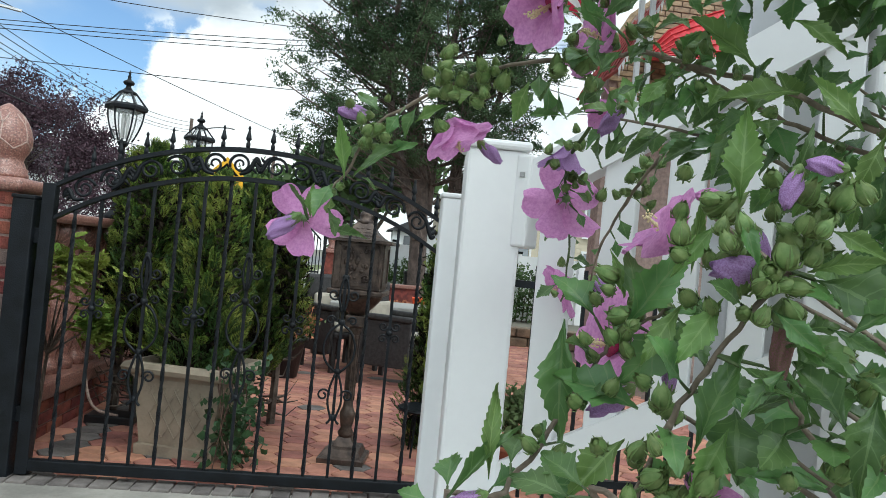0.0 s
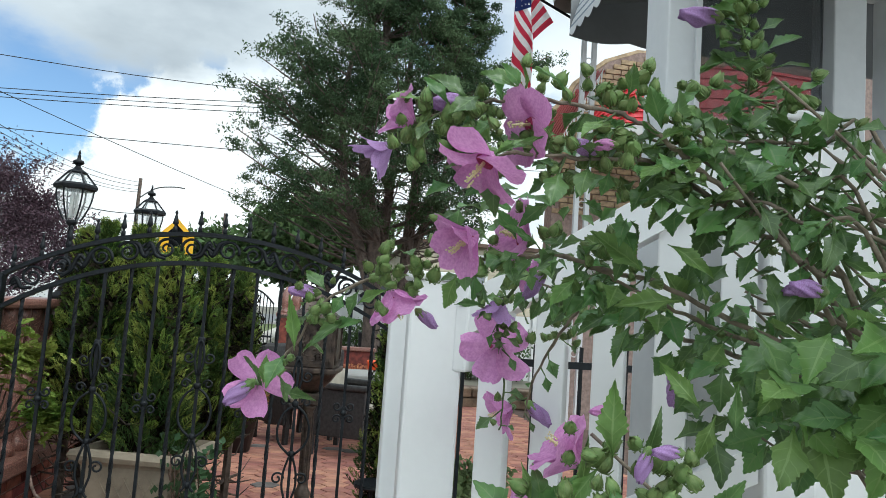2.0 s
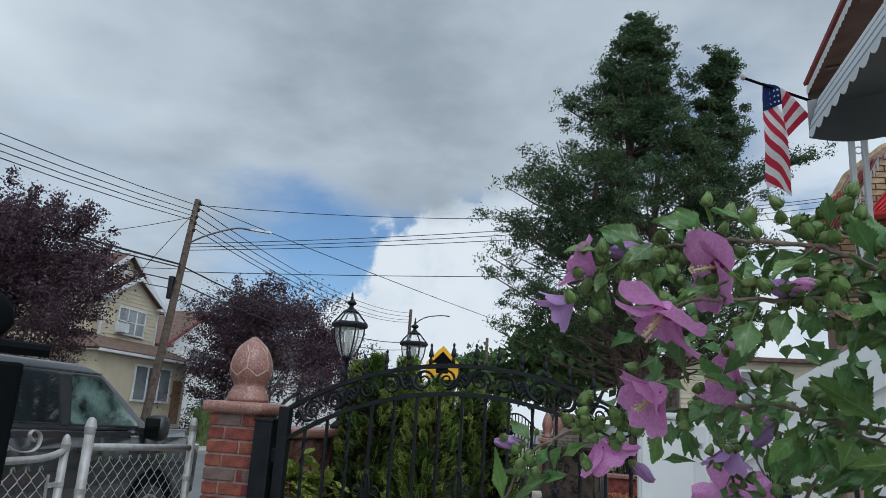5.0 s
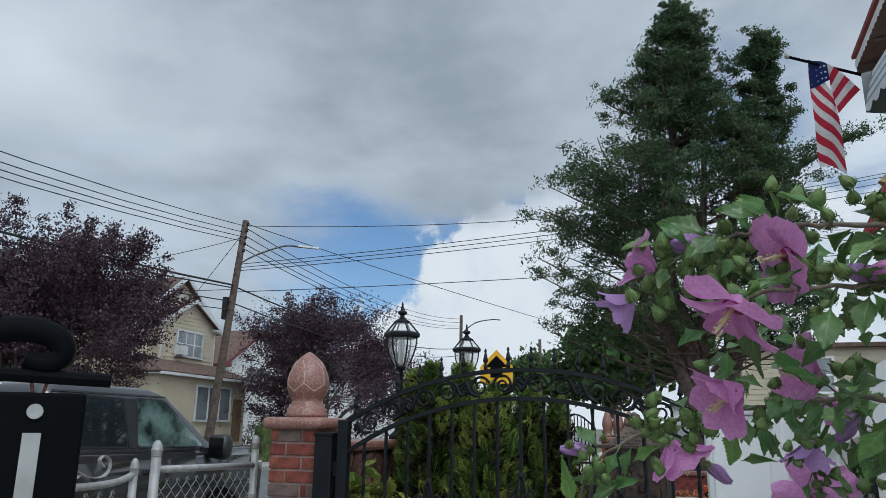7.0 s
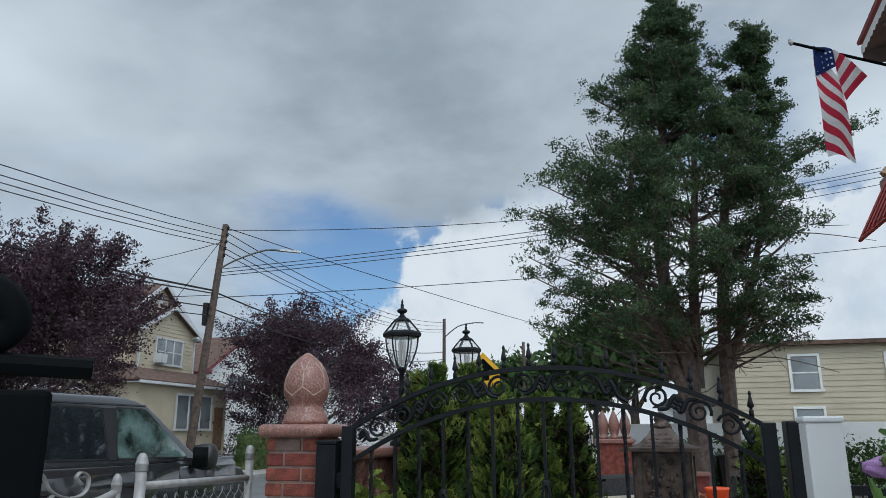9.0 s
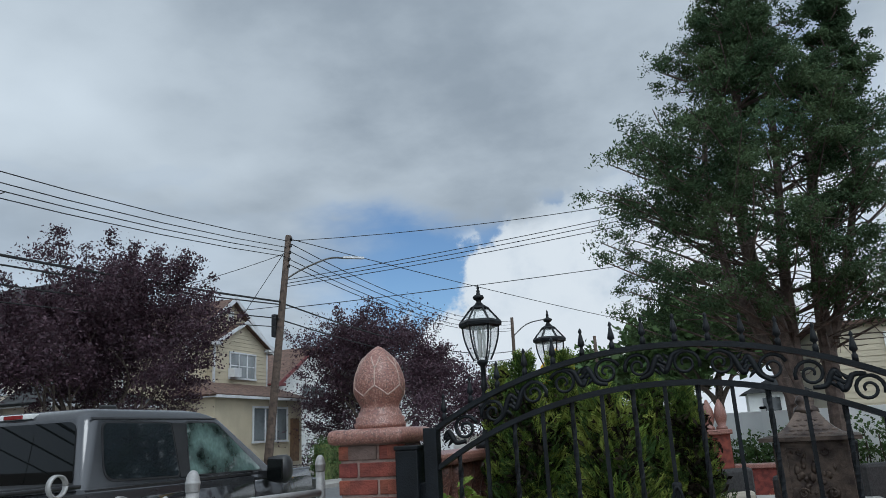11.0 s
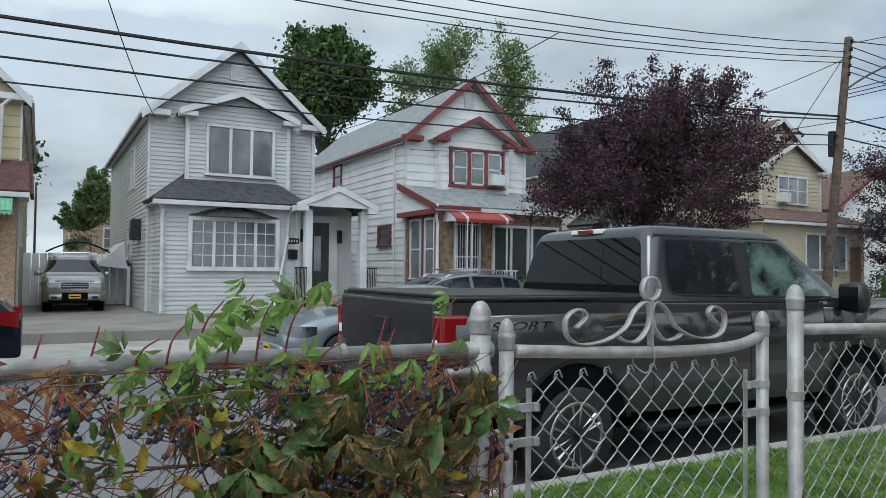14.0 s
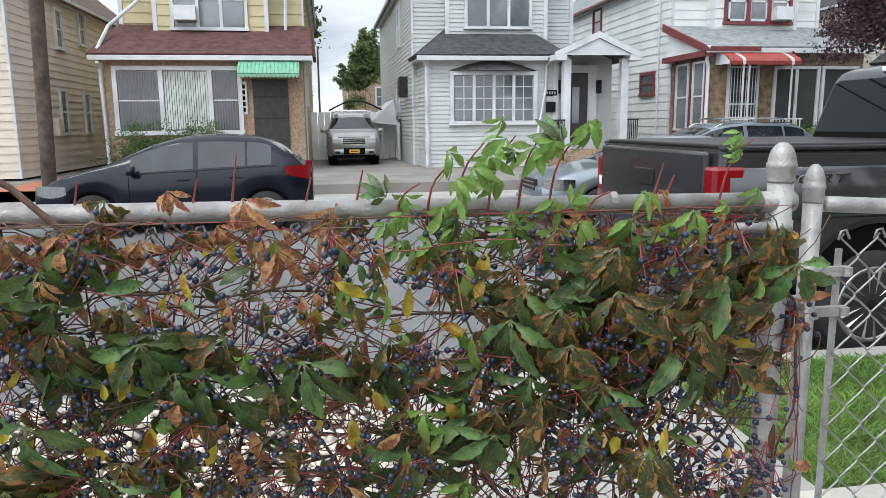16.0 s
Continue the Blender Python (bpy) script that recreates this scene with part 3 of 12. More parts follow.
def box(bm, x0, y0, z0, x1, y1, z1, bev=0.0):
    vs = [bm.verts.new(p) for p in ((x0, y0, z0), (x1, y0, z0), (x1, y1, z0), (x0, y1, z0), (x0, y0, z1), (x1, y0, z1), (x1, y1, z1), (x0, y1, z1))]
    fs = [bm.faces.new([vs[i] for i in q]) for q in ((0, 3, 2, 1), (4, 5, 6, 7), (0, 1, 5, 4), (1, 2, 6, 5), (2, 3, 7, 6), (3, 0, 4, 7))]
    if bev:
        es = list({e for f in fs for e in f.edges})
        bmesh.ops.bevel(bm, geom=es, offset=bev, segments=2, affect="EDGES", profile=0.5)
    return vs


def bx(x0, y0, z0, x1, y1, z1, bev=0.0):
    bm = bmesh.new()
    box(bm, x0, y0, z0, x1, y1, z1, bev)
    return bm


def frame_of(d):
    d = Vector(d).normalized()
    u = d.cross(Vector((0, 0, 1)))
    if u.length < 1e-3:
        u = Vector((1, 0, 0))
    u.normalize()
    return d, u, d.cross(u)


def tube(bm, pts, r, n=6, caps=True, twist=0.0, square=False):
    """A tube along points; r is one radius or one for each point."""
    pts = [Vector(p) for p in pts]
    rs = r if isinstance(r, (list, tuple)) else [r] * len(pts)
    rings = []
    prev = None
    for i, p in enumerate(pts):
        d = (pts[min(i + 1, len(pts) - 1)] - pts[max(i - 1, 0)])
        d = d.normalized() if d.length > 1e-9 else Vector((0, 0, 1))
        if prev is None:
            _, u, _ = frame_of(d)
        else:
            u = prev - d * prev.dot(d)
            u = u.normalized() if u.length > 1e-6 else frame_of(d)[1]
        prev = u
        v = d.cross(u)
        a0 = twist * i + (math.pi / 4 if square else 0)
        rings.append([bm.verts.new(p + (u * math.cos(a0 + 2 * math.pi * k / n) + v * math.sin(a0 + 2 * math.pi * k / n)) * rs[i]) for k in range(n)])
    for a, b in zip(rings, rings[1:]):
        for k in range(n):
            bm.faces.new((a[k], a[(k + 1) % n], b[(k + 1) % n], b[k]))
    if caps:
        bm.faces.new(rings[0][::-1])
        bm.faces.new(rings[-1])
    return rings


def lathe(bm, prof, n=16, at=(0, 0, 0), square=0):
    """Turn a profile of (radius, height) about the z axis. square: use n=4 with flat sides."""
    rings = []
    for r, z in prof:
        off = math.pi / 4 if square else 0
        k = math.sqrt(2) if square else 1
        rings.append([bm.verts.new((at[0] + r * k * math.cos(off + 2 * math.pi * i / n), at[1] + r * k * math.sin(off + 2 * math.pi * i / n), at[2] + z)) for i in range(n)])
    for a, b in zip(rings, rings[1:]):
        for i in range(n):
            bm.faces.new((a[i], a[(i + 1) % n], b[(i + 1) % n], b[i]))
    bm.faces.new(rings[0][::-1])
    bm.faces.new(rings[-1])


def quad(bm, a, b, c, d):
    return bm.faces.new([bm.verts.new(p) for p in (a, b, c, d)])


def slab(bm, pts, thick):
    """A flat polygon with a thickness along its normal."""
    pts = [Vector(p) for p in pts]
    nn = (pts[1] - pts[0]).cross(pts[2] - pts[0]).normalized() * thick
    a = [bm.verts.new(p) for p in pts]
    b = [bm.verts.new(p + nn) for p in pts]
    bm.faces.new(a[::-1])
    bm.faces.new(b)
    n = len(pts)
    for i in range(n):
        bm.faces.new((a[i], a[(i + 1) % n], b[(i + 1) % n], b[i]))


def loft(bm, rings, caps=True):
    vr = [[bm.verts.new(p) for p in r] for r in rings]
    n = len(vr[0])
    for a, b in zip(vr, vr[1:]):
        for i in range(n):
            bm.faces.new((a[i], a[(i + 1) % n], b[(i + 1) % n], b[i]))
    if caps:
        bm.faces.new(vr[0][::-1])
        bm.faces.new(vr[-1])


def spiral(cx, cz, r0, r1, a0, turns, n=22):
    """Points (x, z) of a scroll that winds in from r0 to r1."""
    return [(cx + (r0 + (r1 - r0) * i / n) * math.cos(a0 + turns * 2 * math.pi * i / n), cz + (r0 + (r1 - r0) * i / n) * math.sin(a0 + turns * 2 * math.pi * i / n)) for i in range(n + 1)]


rnd = random.Random(7)


def smooth_path(pts, sub=4):
    """Catmull-Rom through the points."""
    pts = [Vector(p) for p in pts]
    out = []
    for i in range(len(pts) - 1):
        p0, p1, p2, p3 = pts[max(i - 1, 0)], pts[i], pts[i + 1], pts[min(i + 2, len(pts) - 1)]
        for k in range(sub):
            t = k / sub
            out.append(0.5 * ((2 * p1) + (p2 - p0) * t + (2 * p0 - 5 * p1 + 4 * p2 - p3) * t * t + (3 * p1 - p0 - 3 * p2 + p3) * t ** 3))
    out.append(pts[-1])
    return out


STREET, LAWN, WALK = -0.42, -0.15, -0.13

# ---------------- ground ----------------


def flat(name, x0, y0, x1, y1, z, material, label, cat, thick=0.1, cuts=0):
    bm = bx(x0, y0, z - thick, x1, y1, z)
    return tagged(part(name, bm, material), label, cat, kind="structure")


bm = bmesh.new()
bmesh.ops.create_circle(bm, cap_ends=True, segments=48, radius=2500, matrix=Matrix.Translation((0, 0, -0.56)))
tagged(part("ground", bm, "earth"), "flat dry ground that reaches the horizon", "ground", kind="structure")
flat("road", -14.9, -80, -5.12, 160, STREET, "asphalt", "grey asphalt residential street", "road")
flat("kerb", -5.12, -80, -4.95, 160, LAWN - 0.005, "walk", "worn concrete kerb along the street", "kerb", 0.4)
flat("kerb", -15.1, -80, -14.9, 160, STREET + 0.14, "walk", "worn concrete kerb along the far side", "kerb", 0.3)
flat("lawn", -4.95, 3.24, -3.55, 60, LAWN, "turf", "strip of turf between kerb and pavement", "lawn", 0.3)
flat("garden_bed", -4.95, -30, -3.55, 1.75, LAWN - 0.02, "soil", "bed of pale river pebbles", "bed", 0.3)
flat("pavement", -4.95, 1.75, -3.55, 3.24, LAWN + 0.012, "walk", "concrete crossing between pavement and kerb", "pavement", 0.3)
flat("pavement", -3.55, -80, -2.40, 160, WALK, "palewalk", "sandy concrete pavement beside the fence", "pavement", 0.3)
flat("yard", -2.40, -6, 3.0, 3.93, 0.0, "concrete", "worn concrete front yard", "yard", 0.45)
flat("patio", -2.40, 3.93, 4.0, 14.5, -0.012, "sand", "bed of the red paver patio", "patio", 0.45)
flat("pavement", -17.4, -80, -15.1, 160, STREET + 0.142, "walk", "far pavement of pale concrete", "pavement", 0.3)
flat("far_yards", -42, -80, -17.4, 160, -0.06, "drive", "concrete driveways and front yards", "yard", 0.5)
flat("yard", -21.6, -5.5, -17.4, 0.9, -0.052, "terracotta", "reddish paved front yard", "yard", 0.3)
flat("back_lot", -2.40, 14.5, 30, 60, -0.02, "earth", "bare ground beyond the patio", "yard", 0.45)

# ---------------- brick gate pillar ----------------


def brick_mesh(lx, ly, lz, name):
    bm = bx(0, 0, 0, lx, ly, lz, 0.004)
    me = bpy.data.meshes.new(name)
    bm.to_mesh(me)
    bm.free()
    return me


def pillar(x0, y0, w, h):
    """A square brick pillar with running bond on its four sides."""
    p = thing("brick_pillar", "red brick gate pillar with a pink granite cap", "pillar", pose(x0, y0, 0))
    part("core", bx(0.008, 0.008, -0.05, w - 0.008, w - 0.008, h), "mortar", p, "grey mortar joints")
    course, joint = 0.0677, 0.011
    bh = course - joint
    long, short = 0.172, w - 0.172 - joint
    meshes = {}
    r = random.Random(3)
    n = int(h / course)
    for k in range(n):
        z = h - (k + 1) * course + joint * 0.5
        for side in range(4):
            order = (long, short) if (k + side) % 2 == 0 else (short, long)
            u = 0.0
            for ln in order:
                dark = r.random() < 0.3
                key = (round(ln, 3), dark)
                if key not in meshes:
                    me = brick_mesh(ln, 0.05, bh, "brick")
                    me.materials.append(M["brickdark" if dark else "brick"])
                    meshes[key] = me
                off = r.uniform(-0.0015, 0.0015)
                base = (Matrix.Translation((u, off, z)), Matrix.Translation((w - off, u, z)) @ Matrix.Rotation(math.pi / 2, 4, "Z"),
                        Matrix.Translation((w - u, w - off, z)) @ Matrix.Rotation(math.pi, 4, "Z"), Matrix.Translation((off, w - u, z)) @ Matrix.Rotation(-math.pi / 2, 4, "Z"))[side]
                share("brick", meshes[key], p, base)
                u += ln + joint
    o = 0.040
    part("cap", bx(-o, -o, h, w + o, w + o, h + 0.062, 0.024), "granite", p, "rounded pink granite cap slab", smooth=True)
    return p


PX, PY, PW = -2.288, 3.978, 0.266
pillar(PX, PY, PW, 1.275)


def finial(x, y, z):
    t = thing("stone_finial", "pink granite bud finial with carved pentagon lines", "finial", pose(x, y, z) @ Matrix.Diagonal((0.93, 0.93, 1, 1)))
    bm = bmesh.new()
    prof = [(0.118, 0.0), (0.120, 0.022), (0.112, 0.028), (0.114, 0.046), (0.103, 0.052), (0.098, 0.066), (0.090, 0.080), (0.088, 0.088), (0.096, 0.105), (0.112, 0.132), (0.121, 0.165), (0.121, 0.195),
            (0.113, 0.230), (0.096, 0.268), (0.070, 0.303), (0.042, 0.328), (0.018, 0.345), (0.002, 0.352)]
    lathe(bm, prof, 32)
    part("bud", bm, "granite", t, smooth=True)

    def rad(h):
        for (ra, za), (rb, zb) in zip(prof, prof[1:]):
            if za <= h <= zb:
                return ra + (rb - ra) * (h - za) / (zb - za)
        return 0.0
    bm = bmesh.new()
    # zigzag belt and rising seams
    n = 6
    for k in range(n):
        a = 2 * math.pi * k / n + 0.25
        lo, hi = 0.135, 0.175
        for (a0, h0), (a1, h1) in (((a, lo), (a + math.pi / n, hi)), ((a + math.pi / n, hi), (a + 2 * math.pi / n, lo)), ((a + math.pi / n, hi), (a + math.pi / n, 0.25)), ((a + math.pi / n, 0.25), (a + math.pi / n + 0.28, 0.30)), ((a + math.pi / n, 0.25), (a + math.pi / n - 0.28, 0.30))):
            pts = []
            for i in range(7):
                q = i / 6
                h = h0 + (h1 - h0) * q
                ang = a0 + (a1 - a0) * q
                pts.append(((rad(h) - 0.0008) * math.cos(ang), (rad(h) - 0.0008) * math.sin(ang), h))
            tube(bm, pts, 0.0035, 5)
    part("groove", bm, "granite_line", t, "pale carved lines")
    return t


finial(PX + PW / 2, PY + PW / 2, 1.337)

# ---------------- iron gate ----------------
GY, GX0, GX1 = 3.95, -1.86, -0.06
GC, GH = (GX0 + GX1) / 2, (GX1 - GX0) / 2


def arch(x, crest, end):
    """Height of an arc through both ends and the crest."""
    s = crest - end
    R = (GH * GH + s * s) / (2 * s)
    return crest - R + math.sqrt(max(R * R - (x - GC) ** 2, 0))


def scroll_tube(bm, pts, r, y=GY):
    tube(bm, [(px, y, pz) for px, pz in pts], r, 6)


def build_gate():
    g = thing("iron_gate", "black wrought iron arched gate with scrolls and twisted bars, closed", "gate", pose(0, 0, 0))
    for nm, cr, en in (("top_rail", 1.578, 1.315), ("arch_rail", 1.442, 1.165)):
        bm = bmesh.new()
        xs = [GX0 + 0.02 + (GX1 - GX0 - 0.04) * i / 40 for i in range(41)]
        rs = [[(x, GY - 0.018, arch(x, cr, en) - 0.02), (x, GY + 0.018, arch(x, cr, en) - 0.02), (x, GY + 0.018, arch(x, cr, en)), (x, GY - 0.018, arch(x, cr, en))] for x in xs]
        loft(bm, rs)
        part(nm, bm, "iron", g)
    part("bottom_rail", bx(GX0, GY - 0.022, 0.035, GX1, GY + 0.022, 0.085, 0.004), "iron", g)
    for x in (GX0, GX1):
        part("stile", bx(x - 0.028, GY - 0.026, 0.02, x + 0.028, GY + 0.026, 1.325, 0.004), "iron", g)
    # bars
    n = 16
    for i in range(1, n):
        x = GX0 + (GX1 - GX0) * i / n
        top = arch(x, 1.442, 1.165) - 0.01
        bm = bmesh.new()
        twisted = i % 2 == 1
        cnt = 56 if twisted else 2
        pts = [(x, GY, 0.08 + (top - 0.08) * k / (cnt - 1)) for k in range(cnt)]
        tube(bm, pts, 0.0095, 4, twist=0.42 if twisted else 0, square=True)
        part("twisted_bar" if twisted else "bar", bm, "iron", g)
    # spear points
    for i in range(0, n + 1):
        x = GX0 + (GX1 - GX0) * (i + (0.5 if i < n else 0)) / n if i < n else GX1 - 0.02
        if i == n:
            continue
        z = arch(x, 1.578, 1.315)
        bm = bmesh.new()
        lathe(bm, [(0.010, -0.004), (0.010, 0.022), (0.006, 0.027), (0.006, 0.033), (0.014, 0.040), (0.011, 0.055), (0.006, 0.078), (0.004, 0.083), (0.0075, 0.090), (0.005, 0.098), (0.001, 0.104)], 8, (x, GY, z))
        part("spear_point", bm, "iron", g, smooth=True)
    # scroll frieze between the two rails
    m = 6
    for i in range(m):
        xm = GX0 + 0.06 + (GX1 - GX0 - 0.12) * (i + 0.5) / m
        zc = (arch(xm, 1.558, 1.295) + arch(xm, 1.442, 1.165)) / 2
        slope = (arch(xm + 0.02, 1.5, 1.235) - arch(xm - 0.02, 1.5, 1.235)) / 0.04
        s = 1 if i % 2 == 0 else -1
        for sx, a0 in ((-1, 0.0), (1, math.pi)):
            cx = xm + sx * 0.058
            cz = zc + slope * sx * 0.058
            sp = spiral(cx, cz, 0.050, 0.010, a0 + 0.35 * s, 1.65 * sx * -1, 26)
            bm = bmesh.new()
            scroll_tube(bm, sp, [0.0075 * (1.0 - 0.35 * k / 26) for k in range(27)])
            part("scroll", bm, "iron", g, smooth=True)
        for sx in (-1, 1):
            zz = lambda q: arch(q, 1.502, 1.232)
            # a stem that leaves the curl, rises over a leaf and runs to the next pair
            xs_ = [xm + sx * q for q in (0.058, 0.098, 0.118, 0.132, 0.146)]
            hs_ = [-0.047 * s, -0.030 * s, 0.012 * s, 0.030 * s, 0.010 * s]
            sm_ = smooth_path([(a_, 0, zz(a_) + b_) for a_, b_ in zip(xs_, hs_)], 5)
            bm = bmesh.new()
            scroll_tube(bm, [(p.x, p.z) for p in sm_], [0.0075 + 0.004 * math.sin(math.pi * k / (len(sm_) - 1)) for k in range(len(sm_))])
            for u, v_, ln in ((0.104, -0.012, 0.030), (0.114, 0.006, 0.034), (0.124, 0.022, 0.026)):
                x0 = xm + sx * u
                leaf_ = [(x0, zz(x0) + v_ * s), (x0 + sx * ln * 0.5, zz(x0) + (v_ - 0.010) * s), (x0 + sx * ln, zz(x0) + (v_ - 0.028) * s)]
                scroll_tube(bm, leaf_, [0.006, 0.0085, 0.002])
            part("scroll_stem", bm, "iron", g, smooth=True)
    # hanging scroll ornaments on the bars
    for i, zc in ((4, 0.62), (8, 0.66), (12, 0.60)):
        x = GX0 + (GX1 - GX0) * i / n
        bm = bmesh.new()
        ty = GY - 0.012
        for sx in (-1, 1):
            scroll_tube(bm, [(x + sx * p, q) for p, q in spiral(0.055, zc - 0.13, 0.030, 0.008, math.pi, -1.25, 18)], 0.005, ty)
            scroll_tube(bm, [(x + sx * p, q) for p, q in spiral(0.045, zc + 0.34, 0.028, 0.008, math.pi, 1.25, 18)], 0.005, ty)
            scroll_tube(bm, [(x + sx * p, q) for p, q in spiral(0.050, zc + 0.22, 0.022, 0.007, math.pi, -1.2, 16)], 0.005, ty)
            ring = [(0.012, zc + 0.20), (0.05, zc + 0.165), (0.072, zc + 0.10), (0.060, zc + 0.03), (0.012, zc - 0.02)]
            scroll_tube(bm, [(x + sx * p.x, p.z) for p in smooth_path([(a, 0, b) for a, b in ring], 4)], 0.006, ty)
            leg = [(0.008, zc - 0.03), (0.028, zc - 0.10), (0.030, zc - 0.17), (0.012, zc - 0.235), (0.028, zc - 0.262)]
            scroll_tube(bm, [(x + sx * p.x, p.z) for p in smooth_path([(a, 0, b) for a, b in leg], 4)], 0.006, ty)
            scroll_tube(bm, [(x + sx * p.x, p.z) for p in smooth_path([(0.006, 0, zc + 0.26), (0.02, 0, zc + 0.33), (0.012, 0, zc + 0.40), (0.0, 0, zc + 0.42)], 4)], 0.006, ty)
        for zz in (zc - 0.02, zc + 0.21, zc + 0.42, zc - 0.235):
            lathe(bm, [(0.012, -0.014), (0.017, -0.006), (0.017, 0.006), (0.012, 0.014)], 8, (x, GY, zz))
        part("ornament", bm, "iron", g, smooth=True)
    for i in (2, 6, 10, 14):
        x = GX0 + (GX1 - GX0) * i / n
        bm = bmesh.new()
        zc = 0.78
        for sx in (-1, 1):
            scroll_tube(bm, [(x + sx * p, q) for p, q in spiral(0.030, zc + 0.030, 0.022, 0.006, math.pi, 1.2, 16)], 0.005)
            scroll_tube(bm, [(x + sx * p, q) for p, q in spiral(0.030, zc - 0.030, 0.022, 0.006, math.pi, -1.2, 16)], 0.005)
        lathe(bm, [(0.012, -0.012), (0.018, 0), (0.012, 0.012)], 8, (x, GY, zc))
        part("collar_scroll", bm, "iron", g, smooth=True)
    return g


build_gate()
gp = thing("gate_post", "black square steel gate post beside the pillar", "post")
part("shaft", bx(-2.0, GY - 0.05, -0.05, -1.905, GY + 0.05, 1.245, 0.006), "iron", gp)
part("post_cap", bx(-2.004, GY - 0.054, 1.245, -1.901, GY + 0.054, 1.262, 0.004), "iron", gp)
for z in (0.25, 1.05):
    part("hinge", bx(-1.91, GY - 0.02, z, -1.885, GY + 0.02, z + 0.07, 0.004), "iron", gp)
gp2 = thing("gate_post", "black square steel latch post of the gate", "post")
part("shaft", bx(0.0, GY - 0.05, -0.05, 0.07, GY + 0.05, 1.33, 0.006), "iron", gp2)
# iron fence panel further along the same line
fp = thing("iron_fence_panel", "black iron fence panel beyond the gate", "fence")
for z in (0.12, 1.05):
    part("rail", bx(0.07, GY - 0.015, z, 2.6, GY + 0.015, z + 0.035), "iron", fp)
for i in range(20):
    part("bar", bx(0.15 + i * 0.12, GY - 0.008, 0.05, 0.166 + i * 0.12, GY + 0.008, 1.16), "iron", fp)

# ---------------- baluster wall with lanterns ----------------
WX0, WX1 = -2.30, -2.06


def build_balustrade():
    w = thing("balustrade", "low red brick wall with pink granite balusters", "wall")
    y0, y1 = 4.26, 8.6
    part("core", bx(WX0 + 0.01, y0, -0.05, WX1 - 0.01, y1, 0.21), "mortar", w)
    part("back_panel", bx(WX0 - 0.05, y0, -0.05, WX0 + 0.005, y1, 1.15), "brick", w, "dark red brick panel behind the balusters")
    me = brick_mesh(0.193, 0.04, 0.057, "brick")
    me.materials.append(M["brick"])
    for k in range(3):
        for j in range(20):
            yy = y0 + j * 0.204 + (0.1 if k % 2 else 0)
            if yy + 0.193 < y1:
                share("brick", me, w, Matrix.Translation((WX1, yy, 0.004 + k * 0.0677)) @ Matrix.Rotation(math.pi / 2, 4, "Z"))
    part("coping", bx(WX0 - 0.03, y0, 0.21, WX1 + 0.035, y1, 0.31, 0.02), "granite", w, "rounded granite coping")
    part("hand_rail", bx(WX0 - 0.02, y0, 1.15, WX1 + 0.03, y1, 1.21, 0.02), "granite", w, "granite top rail")
    bm = bmesh.new()
    lathe(bm, [(0.055, 0), (0.055, 0.03), (0.035, 0.045), (0.032, 0.06), (0.052, 0.12), (0.062, 0.17), (0.050, 0.24), (0.034, 0.32), (0.030, 0.36), (0.040, 0.385), (0.032, 0.41), (0.036, 0.44), (0.048, 0.47), (0.055, 0.49), (0.055, 0.53)], 14)
    first = part("baluster", bm, "granite", w, smooth=True, at=pose((WX0 + WX1) / 2 + 0.03, 4.42, 0.31) @ Matrix.Diagonal((1.2, 1.2, 1.585, 1)))
    for j in range(1, 22):
        share("baluster", first.data, w, pose((WX0 + WX1) / 2 + 0.03, 4.42 + j * 0.185, 0.31) @ Matrix.Diagonal((1.2, 1.2, 1.585, 1)))
    return w


build_balustrade()


